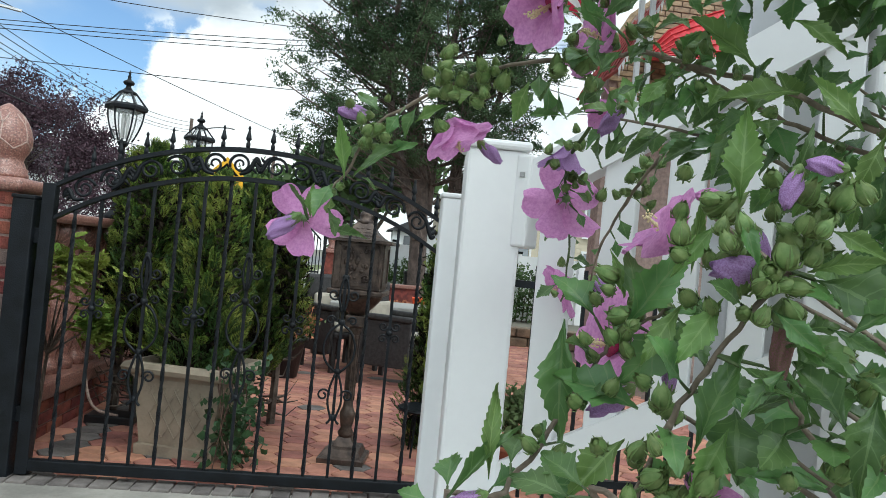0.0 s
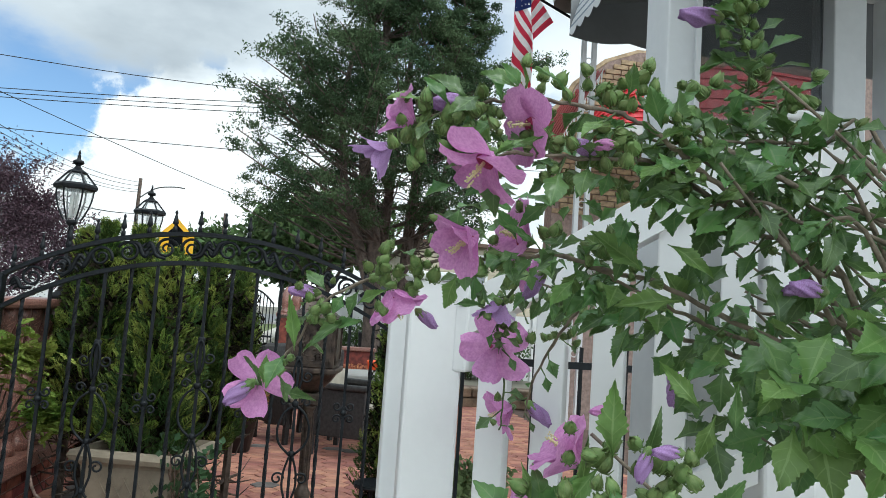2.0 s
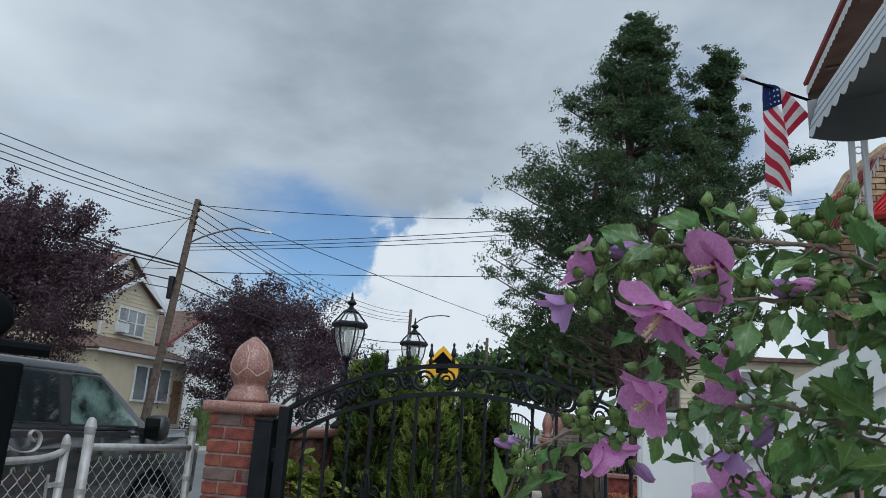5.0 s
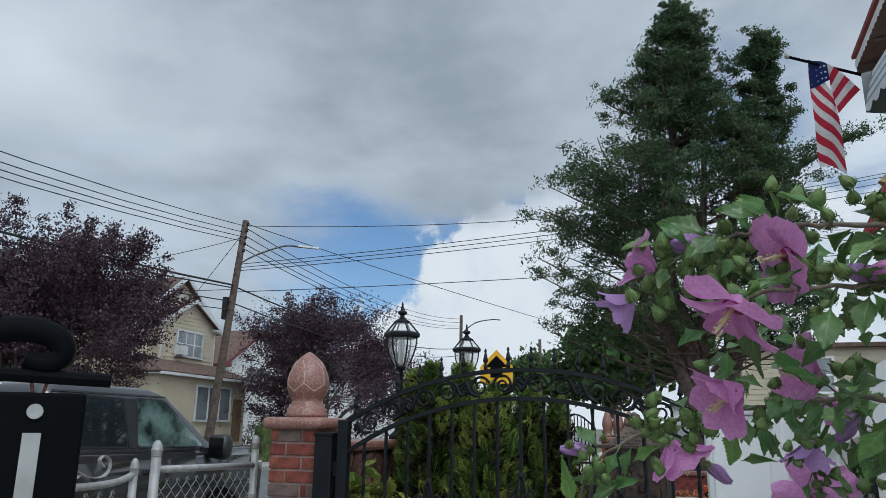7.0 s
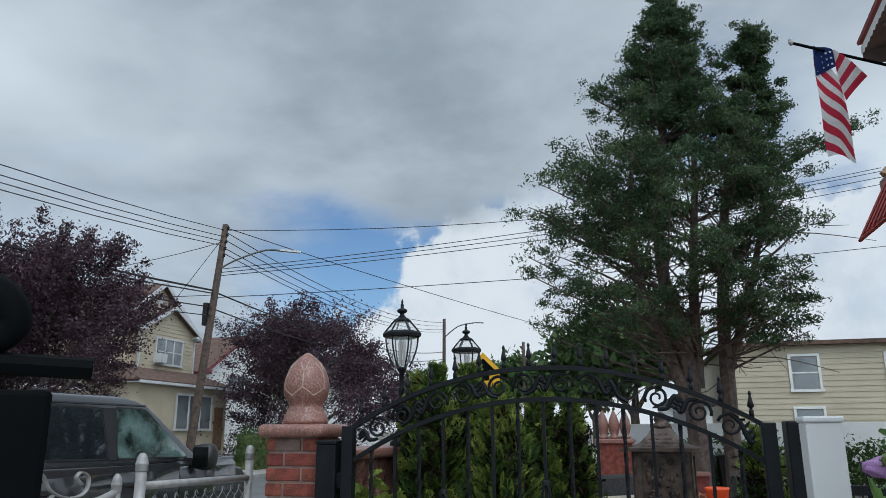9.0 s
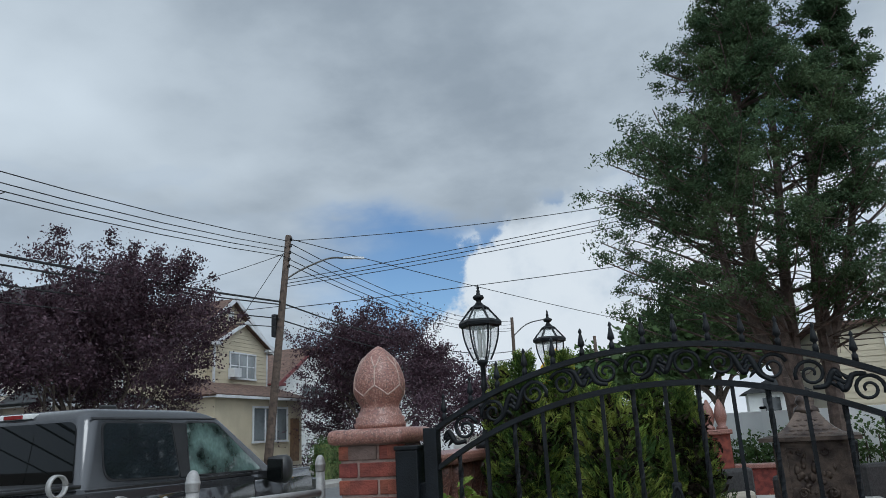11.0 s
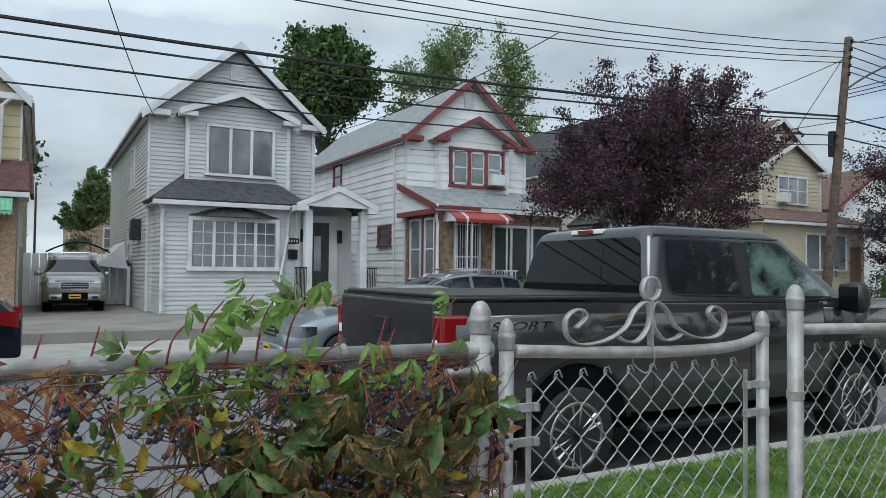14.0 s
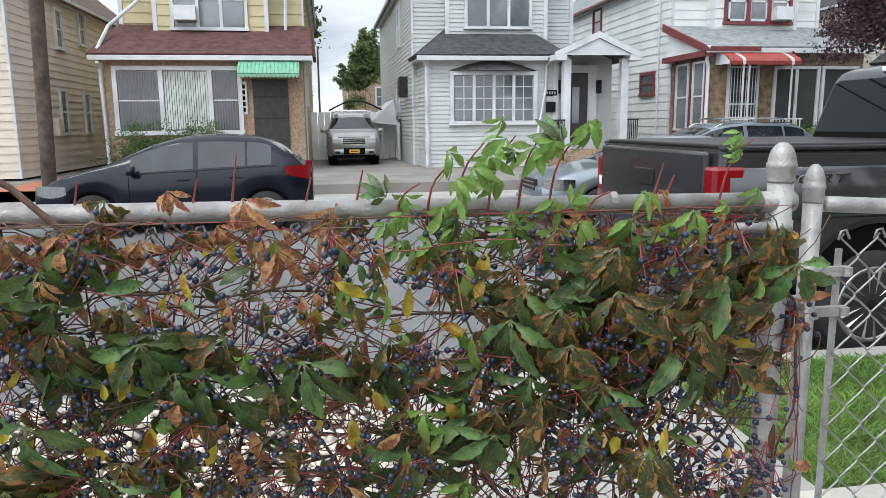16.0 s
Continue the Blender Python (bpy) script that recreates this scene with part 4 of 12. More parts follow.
def build_lantern(x, y, z0, s):
    """A post lantern with bent glass panes on a short iron stalk; z0: foot of the stalk."""
    t = thing("post_lantern", "black metal post lantern with clear curved glass panes", "lantern", pose(x, y, z0) @ Matrix.Diagonal((s * 0.84, s * 0.84, s, 1)), group="lanterns on the wall")
    bm = bmesh.new()
    lathe(bm, [(0.045, 0), (0.045, 0.02), (0.02, 0.035), (0.016, 0.10), (0.024, 0.12), (0.016, 0.135), (0.016, 0.215), (0.030, 0.225), (0.036, 0.238), (0.030, 0.247)], 12)
    part("stalk", bm, "iron", t, smooth=True)
    low, mid, top = 0.246, 0.415, 0.43
    n = 6

    def r_at(h):
        q = (h - low) / (mid - low)
        return 0.050 + 0.060 * math.sin(q * math.pi / 2) ** 0.9
    for k in range(n):
        a = 2 * math.pi * k / n + 0.2
        bm = bmesh.new()
        tube(bm, [(r_at(low + (mid - low) * i / 8) * math.cos(a), r_at(low + (mid - low) * i / 8) * math.sin(a), low + (mid - low) * i / 8) for i in range(9)], 0.0055, 5)
        part("glazing_bar", bm, "iron", t)
        b = a + 2 * math.pi / n
        bm = bmesh.new()
        for i in range(8):
            h0, h1 = low + (mid - low) * i / 8, low + (mid - low) * (i + 1) / 8
            q = 0.97
            quad(bm, (r_at(h0) * q * math.cos(a), r_at(h0) * q * math.sin(a), h0), (r_at(h0) * q * math.cos(b), r_at(h0) * q * math.sin(b), h0), (r_at(h1) * q * math.cos(b), r_at(h1) * q * math.sin(b), h1), (r_at(h1) * q * math.cos(a), r_at(h1) * q * math.sin(a), h1))
        o = part("pane", bm, "clear", t, "clear glass pane")
        o.visible_shadow = False
        # roof panes and bars
        bm = bmesh.new()
        tube(bm, [(0.118 * math.cos(a), 0.118 * math.sin(a), 0.445), (0.052 * math.cos(a), 0.052 * math.sin(a), 0.512)], 0.006, 5)
        part("roof_bar", bm, "iron", t)
        bm = bmesh.new()
        quad(bm, (0.114 * math.cos(a), 0.114 * math.sin(a), 0.446), (0.114 * math.cos(b), 0.114 * math.sin(b), 0.446), (0.05 * math.cos(b), 0.05 * math.sin(b), 0.511), (0.05 * math.cos(a), 0.05 * math.sin(a), 0.511))
        o = part("roof_pane", bm, "clear", t, "clear glass roof pane")
        o.visible_shadow = False
    bm = bmesh.new()
    lathe(bm, [(0.112, 0.412), (0.130, 0.420), (0.133, 0.436), (0.124, 0.448), (0.105, 0.450)], 6)
    bmesh.ops.rotate(bm, verts=bm.verts, cent=(0, 0, 0), matrix=Matrix.Rotation(0.2, 3, "Z"))
    part("collar", bm, "iron", t)
    bm = bmesh.new()
    lathe(bm, [(0.056, 0.505), (0.058, 0.515), (0.045, 0.522), (0.030, 0.530), (0.018, 0.542), (0.014, 0.552), (0.030, 0.559), (0.036, 0.569), (0.030, 0.578), (0.014, 0.584), (0.010, 0.596), (0.012, 0.601), (0.006, 0.613), (0.009, 0.619), (0.002, 0.638)], 14)
    part("crown", bm, "iron", t, smooth=True)
    bm = bmesh.new()
    for k in range(3):
        a = 2 * math.pi * k / 3
        lathe(bm, [(0.009, 0.262), (0.009, 0.345), (0.012, 0.352), (0.013, 0.37), (0.008, 0.395), (0.001, 0.405)], 8, (0.018 * math.cos(a), 0.018 * math.sin(a), 0))
    part("candle", bm, "bulb", t, "white candle bulbs", smooth=True)
    return t


for px, py, pz, ps in ((-2.06, 5.38, 1.426, 1.18), (-1.93, 6.8, 1.475, 1.15)):
    lp = build_lantern(px, py, pz, ps)
    bm = bmesh.new()
    h = (pz - 1.21) / ps
    lathe(bm, [(0.075, -h), (0.075, 0.02 - h), (0.035, 0.05 - h), (0.026, 0.09 - h), (0.024, -0.03), (0.034, -0.012), (0.045, 0.001)], 12)
    part("post", bm, "iron", lp, "slim black iron post", smooth=True)

# ---------------- white newel and stair rail ----------------
NX, NY = -0.229, 1.655


def build_railing():
    t = thing("stair_railing", "white vinyl stair railing with square newel and broad pickets", "railing")
    part("newel_post", bx(-0.045, -0.045, -0.02, 0.045, 0.045, 1.318, 0.005), "vinyl", t, at=pose(NX, NY, 0, 0, 0, -4))
    part("newel_cap", bx(-0.052, -0.052, 1.318, 0.052, 0.052, 1.332, 0.005), "vinyl", t, at=pose(NX, NY, 0, 0, 0, -4))
    a, b = Vector((NX + 0.04, NY - 0.02, 1.255)), Vector((0.205, 1.400, 1.528))
    d = b - a
    side = Vector((d.y, -d.x, 0)).normalized()

    def beam(name, p, q, w, h):
        bm = bmesh.new()
        loft(bm, [[pt - side * w - Vector((0, 0, h)), pt + side * w - Vector((0, 0, h)), pt + side * w + Vector((0, 0, h)), pt - side * w + Vector((0, 0, h))] for pt in (p, q)])
        return part(name, bm, "vinyl", t)
    beam("top_rail", a, b, 0.026, 0.036)
    low = Vector((0, 0, 0.44))
    beam("bottom_rail", a - low, b - low, 0.024, 0.026)
    for i in range(5):
        p = a + d * ((i + 0.75) / 5.1)
        part("picket", bx(-0.024, -0.017, -0.44, 0.024, 0.017, 0.0, 0.003), "vinyl", t, at=Matrix.Translation(p) @ Matrix.Rotation(math.atan2(d.y, d.x), 4, "Z"))
    m_ = Matrix.Translation(a + d * 0.03 + Vector((0, 0, -0.005))) @ Matrix.Rotation(math.atan2(d.y, d.x), 4, "Z")
    part("bracket", bx(-0.012, -0.031, -0.085, 0.012, 0.031, 0.055, 0.004), "vinyl", t, at=m_)
    part("bracket_screw", bx(-0.004, -0.034, 0.020, 0.004, -0.031, 0.028, 0.001), "silverpaint", t, at=m_)
    part("newel_post", bx(-0.038, -0.038, 0.0, 0.038, 0.038, 1.580, 0.005), "vinyl", t, at=pose(0.249, 1.42, 0, 0, 0, -8))
    part("newel_cap", bx(-0.043, -0.043, 1.580, 0.043, 0.043, 1.594, 0.004), "vinyl", t, at=pose(0.249, 1.42, 0, 0, 0, -8))
    part("wing_panel", bx(0.292, 1.40, 0.0, 1.2, 1.43, 1.555, 0.004), "vinyl", t)
    fp = thing("fence_post", "slim white vinyl post behind the stair newel", "post")
    part("shaft", bx(-0.230, 2.45, -0.02, -0.157, 2.52, 1.312, 0.004), "vinyl", fp)
    part("cap", bx(-0.234, 2.446, 1.312, -0.153, 2.524, 1.325, 0.004), "vinyl", fp)
    return t


build_railing()

# ---------------- houses over the road ----------------


def boards(bm, axis, at, lo, hi, z0, z1, pitch, out):
    """Lapped boards on a wall. axis 'y': wall at x=at that runs along y; lo, hi: ends as functions of height; out: +1 or -1, the side it faces."""
    z = z0
    while z < z1 - 0.02:
        zt = min(z + pitch, z1)
        a0, b0, a1, b1 = lo(z), hi(z), lo(zt), hi(zt)
        if b1 - a1 > 0.03:
            t = 0.022 * out
            if axis == "y":
                v = [(at + t, a0, z), (at + t, b0, z), (at, b1, zt), (at, a1, zt), (at, a0, z), (at, b0, z)]
            else:
                v = [(a0, at + t, z), (b0, at + t, z), (b1, at, zt), (a1, at, zt), (a0, at, z), (b0, at, z)]
            vs = [bm.verts.new(q) for q in v]
            bm.faces.new((vs[0], vs[1], vs[2], vs[3]))
            bm.faces.new((vs[0], vs[4], vs[5], vs[1]))
        z = zt


def window(parent, X, y0, y1, z0, z1, panes=1, frame_mat="housewhite", glass="winglass", sash=True, face="x", out=1, trim=0.09, grid=0):
    """A window unit on a wall: casing, panes, meeting rails. face 'x': on a wall at x=X that runs along y."""
    win = thing("window", "", "")
    win.parent = parent
    for k in ("label", "category"):
        if k in win:
            del win[k]

    def B(a0, a1, b0, b1, d0, d1, bev=0.0):
        d0, d1 = sorted((X + out * d0, X + out * d1))
        return bx(d0, a0, b0, d1, a1, b1, bev) if face == "x" else bx(a0, d0, b0, a1, d1, b1, bev)
    bm = B(y0 - trim, y0, z0 - trim, z1 + trim, 0.0, 0.07)
    for q in ((y1, y1 + trim, z0 - trim, z1 + trim), (y0, y1, z1, z1 + trim)):
        d0, d1 = sorted((X, X + out * 0.07))
        if face == "x":
            box(bm, d0, q[0], q[2], d1, q[1], q[3])
        else:
            box(bm, q[0], d0, q[2], q[1], d1, q[3])
    part("casing", bm, frame_mat, win)
    part("sill", B(y0 - trim - 0.03, y1 + trim + 0.03, z0 - trim, z0, 0.0, 0.10), frame_mat, win)
    w = (y1 - y0) / panes
    for i in range(panes):
        a, b = y0 + i * w, y0 + (i + 1) * w
        part("pane", B(a + 0.03, b - 0.03, z0 + 0.02, z1 - 0.02, 0.012, 0.03), glass, win)
        if i:
            part("mullion", B(a - 0.045, a + 0.045, z0, z1, 0.0, 0.065), frame_mat, win)
        if sash:
            part("meeting_rail", B(a, b, (z0 + z1) / 2 - 0.025, (z0 + z1) / 2 + 0.025, 0.02, 0.05), frame_mat, win)
        for g in range(1, grid):
            part("muntin", B(a, b, z0 + (z1 - z0) * g / grid - 0.012, z0 + (z1 - z0) * g / grid + 0.012, 0.02, 0.04), frame_mat, win)
        if grid:
            part("muntin", B((a + b) / 2 - 0.012, (a + b) / 2 + 0.012, z0, z1, 0.02, 0.04), frame_mat, win)
    return win


def make_house(label, X, y0, y1, zb, ze, za, siding, roofm, trim, side, pitch=0.2, sidepitch=0.24, depth=13.0, box_y=None, box_za=0.0, upwin=None, upglass="winglass", upframe="housewhite",
               porch=None, porch_mat=None, porch_eave=3.2, porch_top=4.05, porch_roof=None, side_windows=(), vent=True, hip=(0.9, 0.5), shed=False):
    """A two-storey gabled house whose front stands at x=X and faces the road (+x). side: which flank the road shows, -1 south, +1 north."""
    h = thing("house", label, "house")
    apex = (y0 + y1) / 2
    bm = bmesh.new()
    box(bm, X - depth, y0 + 0.02, zb, X - 0.02, y1 - 0.02, ze)
    v = [bm.verts.new(p) for p in ((X - 0.02, y0 + 0.02, ze), (X - 0.02, y1 - 0.02, ze), (X - 0.02, apex, za), (X - depth, y0 + 0.02, ze), (X - depth, y1 - 0.02, ze), (X - depth, apex, za))]
    bm.faces.new((v[0], v[1], v[2]))
    bm.faces.new((v[5], v[4], v[3]))
    part("wall_core", bm, siding, h)

    def lo(z):
        return y0 if z <= ze else y0 + (z - ze) / (za - ze) * (apex - y0)

    def hi(z):
        return y1 if z <= ze else y1 - (z - ze) / (za - ze) * (y1 - apex)
    bm = bmesh.new()
    boards(bm, "y", X, lo, hi, zb, za, pitch, 1)
    part("front_siding", bm, siding, h)
    bm = bmesh.new()
    boards(bm, "x", y0 if side < 0 else y1, lambda z: X - depth, lambda z: X, zb, ze, sidepitch, side)
    part("side_siding", bm, siding, h)
    for yy in (y0, y1):
        part("corner_board", bx(X - 0.1, yy - 0.03, zb, X + 0.045, yy + 0.03, ze) if yy == (y0 if side < 0 else y1) else bx(X, yy - 0.12, zb, X + 0.045, yy, ze), "housewhite", h)
    ov, fo = 0.25, 0.35
    sl = (za - ze) / (apex - y0)
    for s, yy in ((-1, y0), (1, y1)):
        bm = bmesh.new()
        slab(bm, [(X + fo, yy + s * ov, ze - sl * ov), (X + fo, apex, za), (X - depth - 0.2, apex, za), (X - depth - 0.2, yy + s * ov, ze - sl * ov)], 0.1 if s > 0 else -0.1)
        part("roof", bm, roofm, h)
        bm = bmesh.new()
        loft(bm, [[(X + fo - 0.02, yy + s * ov, ze - sl * ov - 0.16), (X + fo + 0.03, yy + s * ov, ze - sl * ov - 0.16), (X + fo + 0.03, yy + s * ov, ze - sl * ov + 0.1), (X + fo - 0.02, yy + s * ov, ze - sl * ov + 0.1)],
                  [(X + fo - 0.02, apex, za - 0.16), (X + fo + 0.03, apex, za - 0.16), (X + fo + 0.03, apex, za + 0.1), (X + fo - 0.02, apex, za + 0.1)]])
        part("rake_board", bm, trim, h)
        bm = bmesh.new()
        zo = ze - sl * ov - 0.035
        slab(bm, [(X + fo - 0.03, yy + s * ov, zo), (X + fo - 0.03, apex, za - 0.035), (X + 0.05, apex, za - 0.035), (X + 0.05, yy + s * ov, zo)], 0.02 if s > 0 else -0.02)
        part("rake_soffit", bm, "housewhite", h)
        part("eave_soffit", bx(X - depth, min(yy + s * 0.03, yy + s * (ov - 0.05)), zo - 0.03, X - 0.02, max(yy + s * 0.03, yy + s * (ov - 0.05)), zo), "housewhite", h)
        part("gutter", bx(X - depth - 0.2, yy + s * ov - 0.05, ze - sl * ov - 0.02, X + fo, yy + s * ov + 0.05, ze - sl * ov + 0.07), trim if side == s else "housewhite", h)
        # returned eave at the corner
        a, b = sorted((yy + s * ov, yy - s * 0.55))
        part("eave_return", bx(X, a, ze - 0.22, X + fo, b, ze - 0.04, 0.01), trim, h)
    if vent:
        part("gable_vent", bx(X, apex - 0.22, ze + (za - ze) * 0.52, X + 0.05, apex + 0.22, ze + (za - ze) * 0.52 + 0.5), "alu", h)
        for k in range(6):
            zz = ze + (za - ze) * 0.52 + 0.06 + k * 0.07
            part("vent_slat", bx(X + 0.05, apex - 0.19, zz, X + 0.065, apex + 0.19, zz + 0.03), "sidinggrey", h)
    if box_y:
        b0, b1 = box_y
        bm = bmesh.new()
        ba = (b0 + b1) / 2
        be = ze + 0.02
        box(bm, X, b0 + 0.01, porch_top - 0.3, X + 0.42, b1 - 0.01, be)
        v = [bm.verts.new(p) for p in ((X + 0.42, b0, be), (X + 0.42, b1, be), (X + 0.42, ba, box_za))]
        bm.faces.new(v)
        part("bay_core", bm, siding, h)
        bm = bmesh.new()
        boards(bm, "y", X + 0.425, lambda z: b0 if z <= be else b0 + (z - be) / (box_za - be) * (ba - b0), lambda z: b1 if z <= be else b1 - (z - be) / (box_za - be) * (b1 - ba), porch_top - 0.3, box_za, pitch, 1)
        part("bay_siding", bm, siding, h)
        bm = bmesh.new()
        boards(bm, "x", b0, lambda z: X, lambda z: X + 0.42, porch_top - 0.3, be, pitch, -1)
        part("bay_cheek", bm, siding, h)["kind"] = "stuff"
        bm = bmesh.new()
        boards(bm, "x", b1, lambda z: X, lambda z: X + 0.42, porch_top - 0.3, be, pitch, 1)
        part("bay_cheek", bm, siding, h)["kind"] = "stuff"
        sb = (box_za - be) / (ba - b0)
        for s, yy in ((-1, b0), (1, b1)):
            bm = bmesh.new()
            o2 = 0.28
            slab(bm, [(X + 0.75, yy + s * o2, be - sb * o2), (X + 0.75, ba, box_za), (X, ba, box_za), (X, yy + s * o2, be - sb * o2)], 0.07 if s > 0 else -0.07)
            part("bay_roof", bm, roofm, h)
            bm = bmesh.new()
            loft(bm, [[(X + 0.73, yy + s * o2, be - sb * o2 - 0.12), (X + 0.78, yy + s * o2, be - sb * o2 - 0.12), (X + 0.78, yy + s * o2, be - sb * o2 + 0.07), (X + 0.73, yy + s * o2, be - sb * o2 + 0.07)],
                      [(X + 0.73, ba, box_za - 0.12), (X + 0.78, ba, box_za - 0.12), (X + 0.78, ba, box_za + 0.07), (X + 0.73, ba, box_za + 0.07)]])
            part("bay_rake", bm, trim, h)
            part("bay_corner", bx(X + 0.38, yy - 0.06, porch_top - 0.3, X + 0.46, yy + 0.06, be), "housewhite", h)
            a, b = sorted((yy + s * o2, yy - s * 0.25))
            part("bay_return", bx(X + 0.42, a, be - 0.24, X + 0.75, b, be - 0.10, 0.01), trim, h)
    wx = X + (0.45 if box_y else 0.02)
    if upwin:
        window(h, wx, *upwin[:4], panes=3, frame_mat=upframe, glass=upglass, sash=upwin[4] if len(upwin) > 4 else True)
    if porch:
        p0, p1, PXf = porch
        part("porch_core", bx(X, p0 + 0.02, zb, PXf - 0.02, p1 - 0.02, porch_eave), porch_mat or siding, h)
        if porch_mat is None:
            bm = bmesh.new()
            boards(bm, "y", PXf, lambda z: p0, lambda z: p1, zb, porch_eave, pitch, 1)
            boards(bm, "x", p0 if side < 0 else p1, lambda z: X, lambda z: PXf, zb, porch_eave, pitch, side)
            part("porch_siding", bm, siding, h)
            for yy in (p0, p1 - 0.1):
                part("porch_corner", bx(PXf - 0.08, yy - 0.02, zb, PXf + 0.045, yy + 0.12, porch_eave), "housewhite", h)
        bm = bmesh.new()
        o = 0.27
        A, B = (PXf + o, p0 - o, porch_eave), (PXf + o, p1 + o, porch_eave)
        C, Dd = (X, p1 - hip[1], porch_top), (X, p0 + hip[0], porch_top)
        slab(bm, [A, B, C, Dd], 0.09)
        if not shed:
            slab(bm, [(X, p0 - o, porch_eave), A, Dd], 0.09)
            slab(bm, [B, (X, p1 + o, porch_eave), C], 0.09)
        part("porch_roof", bm, porch_roof or roofm, h)
        part("porch_gutter", bx(PXf + o - 0.05, p0 - o, porch_eave - 0.10, PXf + o + 0.06, p1 + o, porch_eave + 0.03, 0.01), "housewhite", h)
        part("porch_soffit", bx(X, p0 - o + 0.03, porch_eave - 0.06, PXf + o - 0.05, p1 + o - 0.03, porch_eave - 0.02), "housewhite", h)
    for (wy0, wy1, wz0, wz1, fm) in side_windows:
        window(h, y0 if side < 0 else y1, wy0, wy1, wz0, wz1, 1, fm, "darkglass", face="y", out=side)
    return h


def downspout(parent, pts, r=0.045):
    bm = bmesh.new()
    tube(bm, pts, r, 6)
    part("downspout", bm, "housewhite", parent)


def metal_awning(label, X, y0, y1, ztop, zfront, proj, material, stripes=None, scal=0.14):
    """A ribbed metal door awning with a scalloped valance, hung on a wall at x=X."""
    t = thing("awning", label, "awning")
    n = max(6, int((y1 - y0) / 0.1))
    bm = bmesh.new()
    bm2 = bmesh.new()
    for i in range(n):
        a, b = y0 + (y1 - y0) * i / n, y0 + (y1 - y0) * (i + 1) / n
        m = (a + b) / 2
        tgt = bm2 if (stripes and i in stripes) else bm
        rs = []
        for (px, pz) in ((X, ztop), (X + proj * 0.6, ztop - (ztop - zfront) * 0.35), (X + proj * 0.93, ztop - (ztop - zfront) * 0.72), (X + proj, zfront)):
            rs.append([(px, a, pz), (px, m - 0.02, pz), (px, m, pz + 0.025), (px, m + 0.02, pz), (px, b, pz), (px, b, pz - 0.012), (px, a, pz - 0.012)])
        loft(tgt, rs)
        q = 6
        for k in range(q):
            u0, u1 = a + (b - a) * k / q, a + (b - a) * (k + 1) / q
            d0, d1 = scal * 0.5 * math.sin(math.pi * k / q), scal * 0.5 * math.sin(math.pi * (k + 1) / q)
            quad(tgt if stripes else tgt, (X + proj, u0, zfront), (X + proj, u1, zfront), (X + proj, u1, zfront - 0.05 - d1), (X + proj, u0, zfront - 0.05 - d0))
    part("ribs", bm, material, t)
    if stripes:
        part("stripe", bm2, "housewhite", t, "white stripe")
    bm = bmesh.new()
    for yy in (y0, y1):
        vs = [bm.verts.new(p) for p in ((X, yy, ztop), (X + proj * 0.6, yy, ztop - (ztop - zfront) * 0.35), (X + proj, yy, zfront), (X + proj, yy, zfront - 0.08), (X, yy, zfront - 0.06))]
        bm.faces.new(vs)
    part("end_panel", bm, "housewhite" if stripes else material, t)
    return t


HX, PFX = -24.2, -22.6
# grey house
grey = make_house("grey vinyl-sided two-storey house with white trim", HX, 4.2, 9.35, -0.05, 6.02, 8.28, "sidinggrey", "shingle", "housewhite", -1, 0.13, 0.13, box_y=(5.22, 8.32), box_za=6.66,
                  upwin=(5.84, 7.78, 4.16, 5.58, False), upglass="winglass", porch=(4.37, 8.35, PFX), porch_eave=3.12, porch_top=4.05, side_windows=((-28.4, -27.7, 4.0, 5.3, "housewhite"), (-29.0, -28.2, 1.5, 2.6, "housewhite")))
gw = window(grey, PFX + 0.02, 5.2, 7.6, 1.30, 2.62, 4, "housewhite", "winglass", sash=False, grid=4, trim=0.12)
bm = bmesh.new()
rr = [[(PFX, y, 2.74), (PFX + 0.35 * math.sin(math.pi * i / 12) + 0.05, y, 2.74), (PFX, y, 2.74 + 0.30 * math.sin(math.pi * i / 12) + 0.02)] for i, y in ((i, 5.08 + 2.64 * i / 12) for i in range(13))]
loft(bm, rr)
part("bay_window_hood", bm, "shingle", grey, "dark curved hood over the bay window")
for k, yy in enumerate((6.0, 6.25, 6.7, 7.0)):
    part("sill_flowers", bx(PFX + 0.0, yy, 1.34, PFX + 0.045, yy + 0.16, 1.46, 0.02), "flowerred", grey)
# entry of the grey house
part("door_frame", bx(HX + 1.0, 8.45, 0.42, HX + 1.2, 9.75, 2.95), "housewhite", grey)
part("front_door", bx(HX + 1.2, 8.68, 0.55, HX + 1.24, 9.45, 2.72), "door", grey, "dark front door")
part("door_glass", bx(HX + 1.241, 8.95, 1.2, HX + 1.25, 9.18, 2.3, 0.004), "winglass", grey)
part("entry_wall", bx(HX, 8.35, -0.05, HX + 1.0, 10.3, 3.3), "sidinggrey", grey)
part("stoop", bx(HX, 8.1, -0.05, PFX + 0.9, 10.4, 0.42), "rose", grey, "brick entry stoop")
for k in range(2):
    part("step", bx(PFX + 0.9 + k * 0.28, 8.4, -0.05, PFX + 1.2 + k * 0.28, 10.0, 0.28 - k * 0.14), "rose", grey)
for yy in (8.30, 10.05):
    part("porch_column", bx(PFX + 0.55, yy, 0.42, PFX + 0.78, yy + 0.22, 3.05, 0.01), "housewhite", grey)
bm = bmesh.new()
v0, v1, va = 7.95, 10.55, 9.25
for s, yy in ((-1, v0), (1, v1)):
    slab(bm, [(PFX + 1.0, yy, 3.1), (PFX + 1.0, va, 3.68), (HX, va, 3.68), (HX, yy, 3.1)], 0.08 if s > 0 else -0.08)
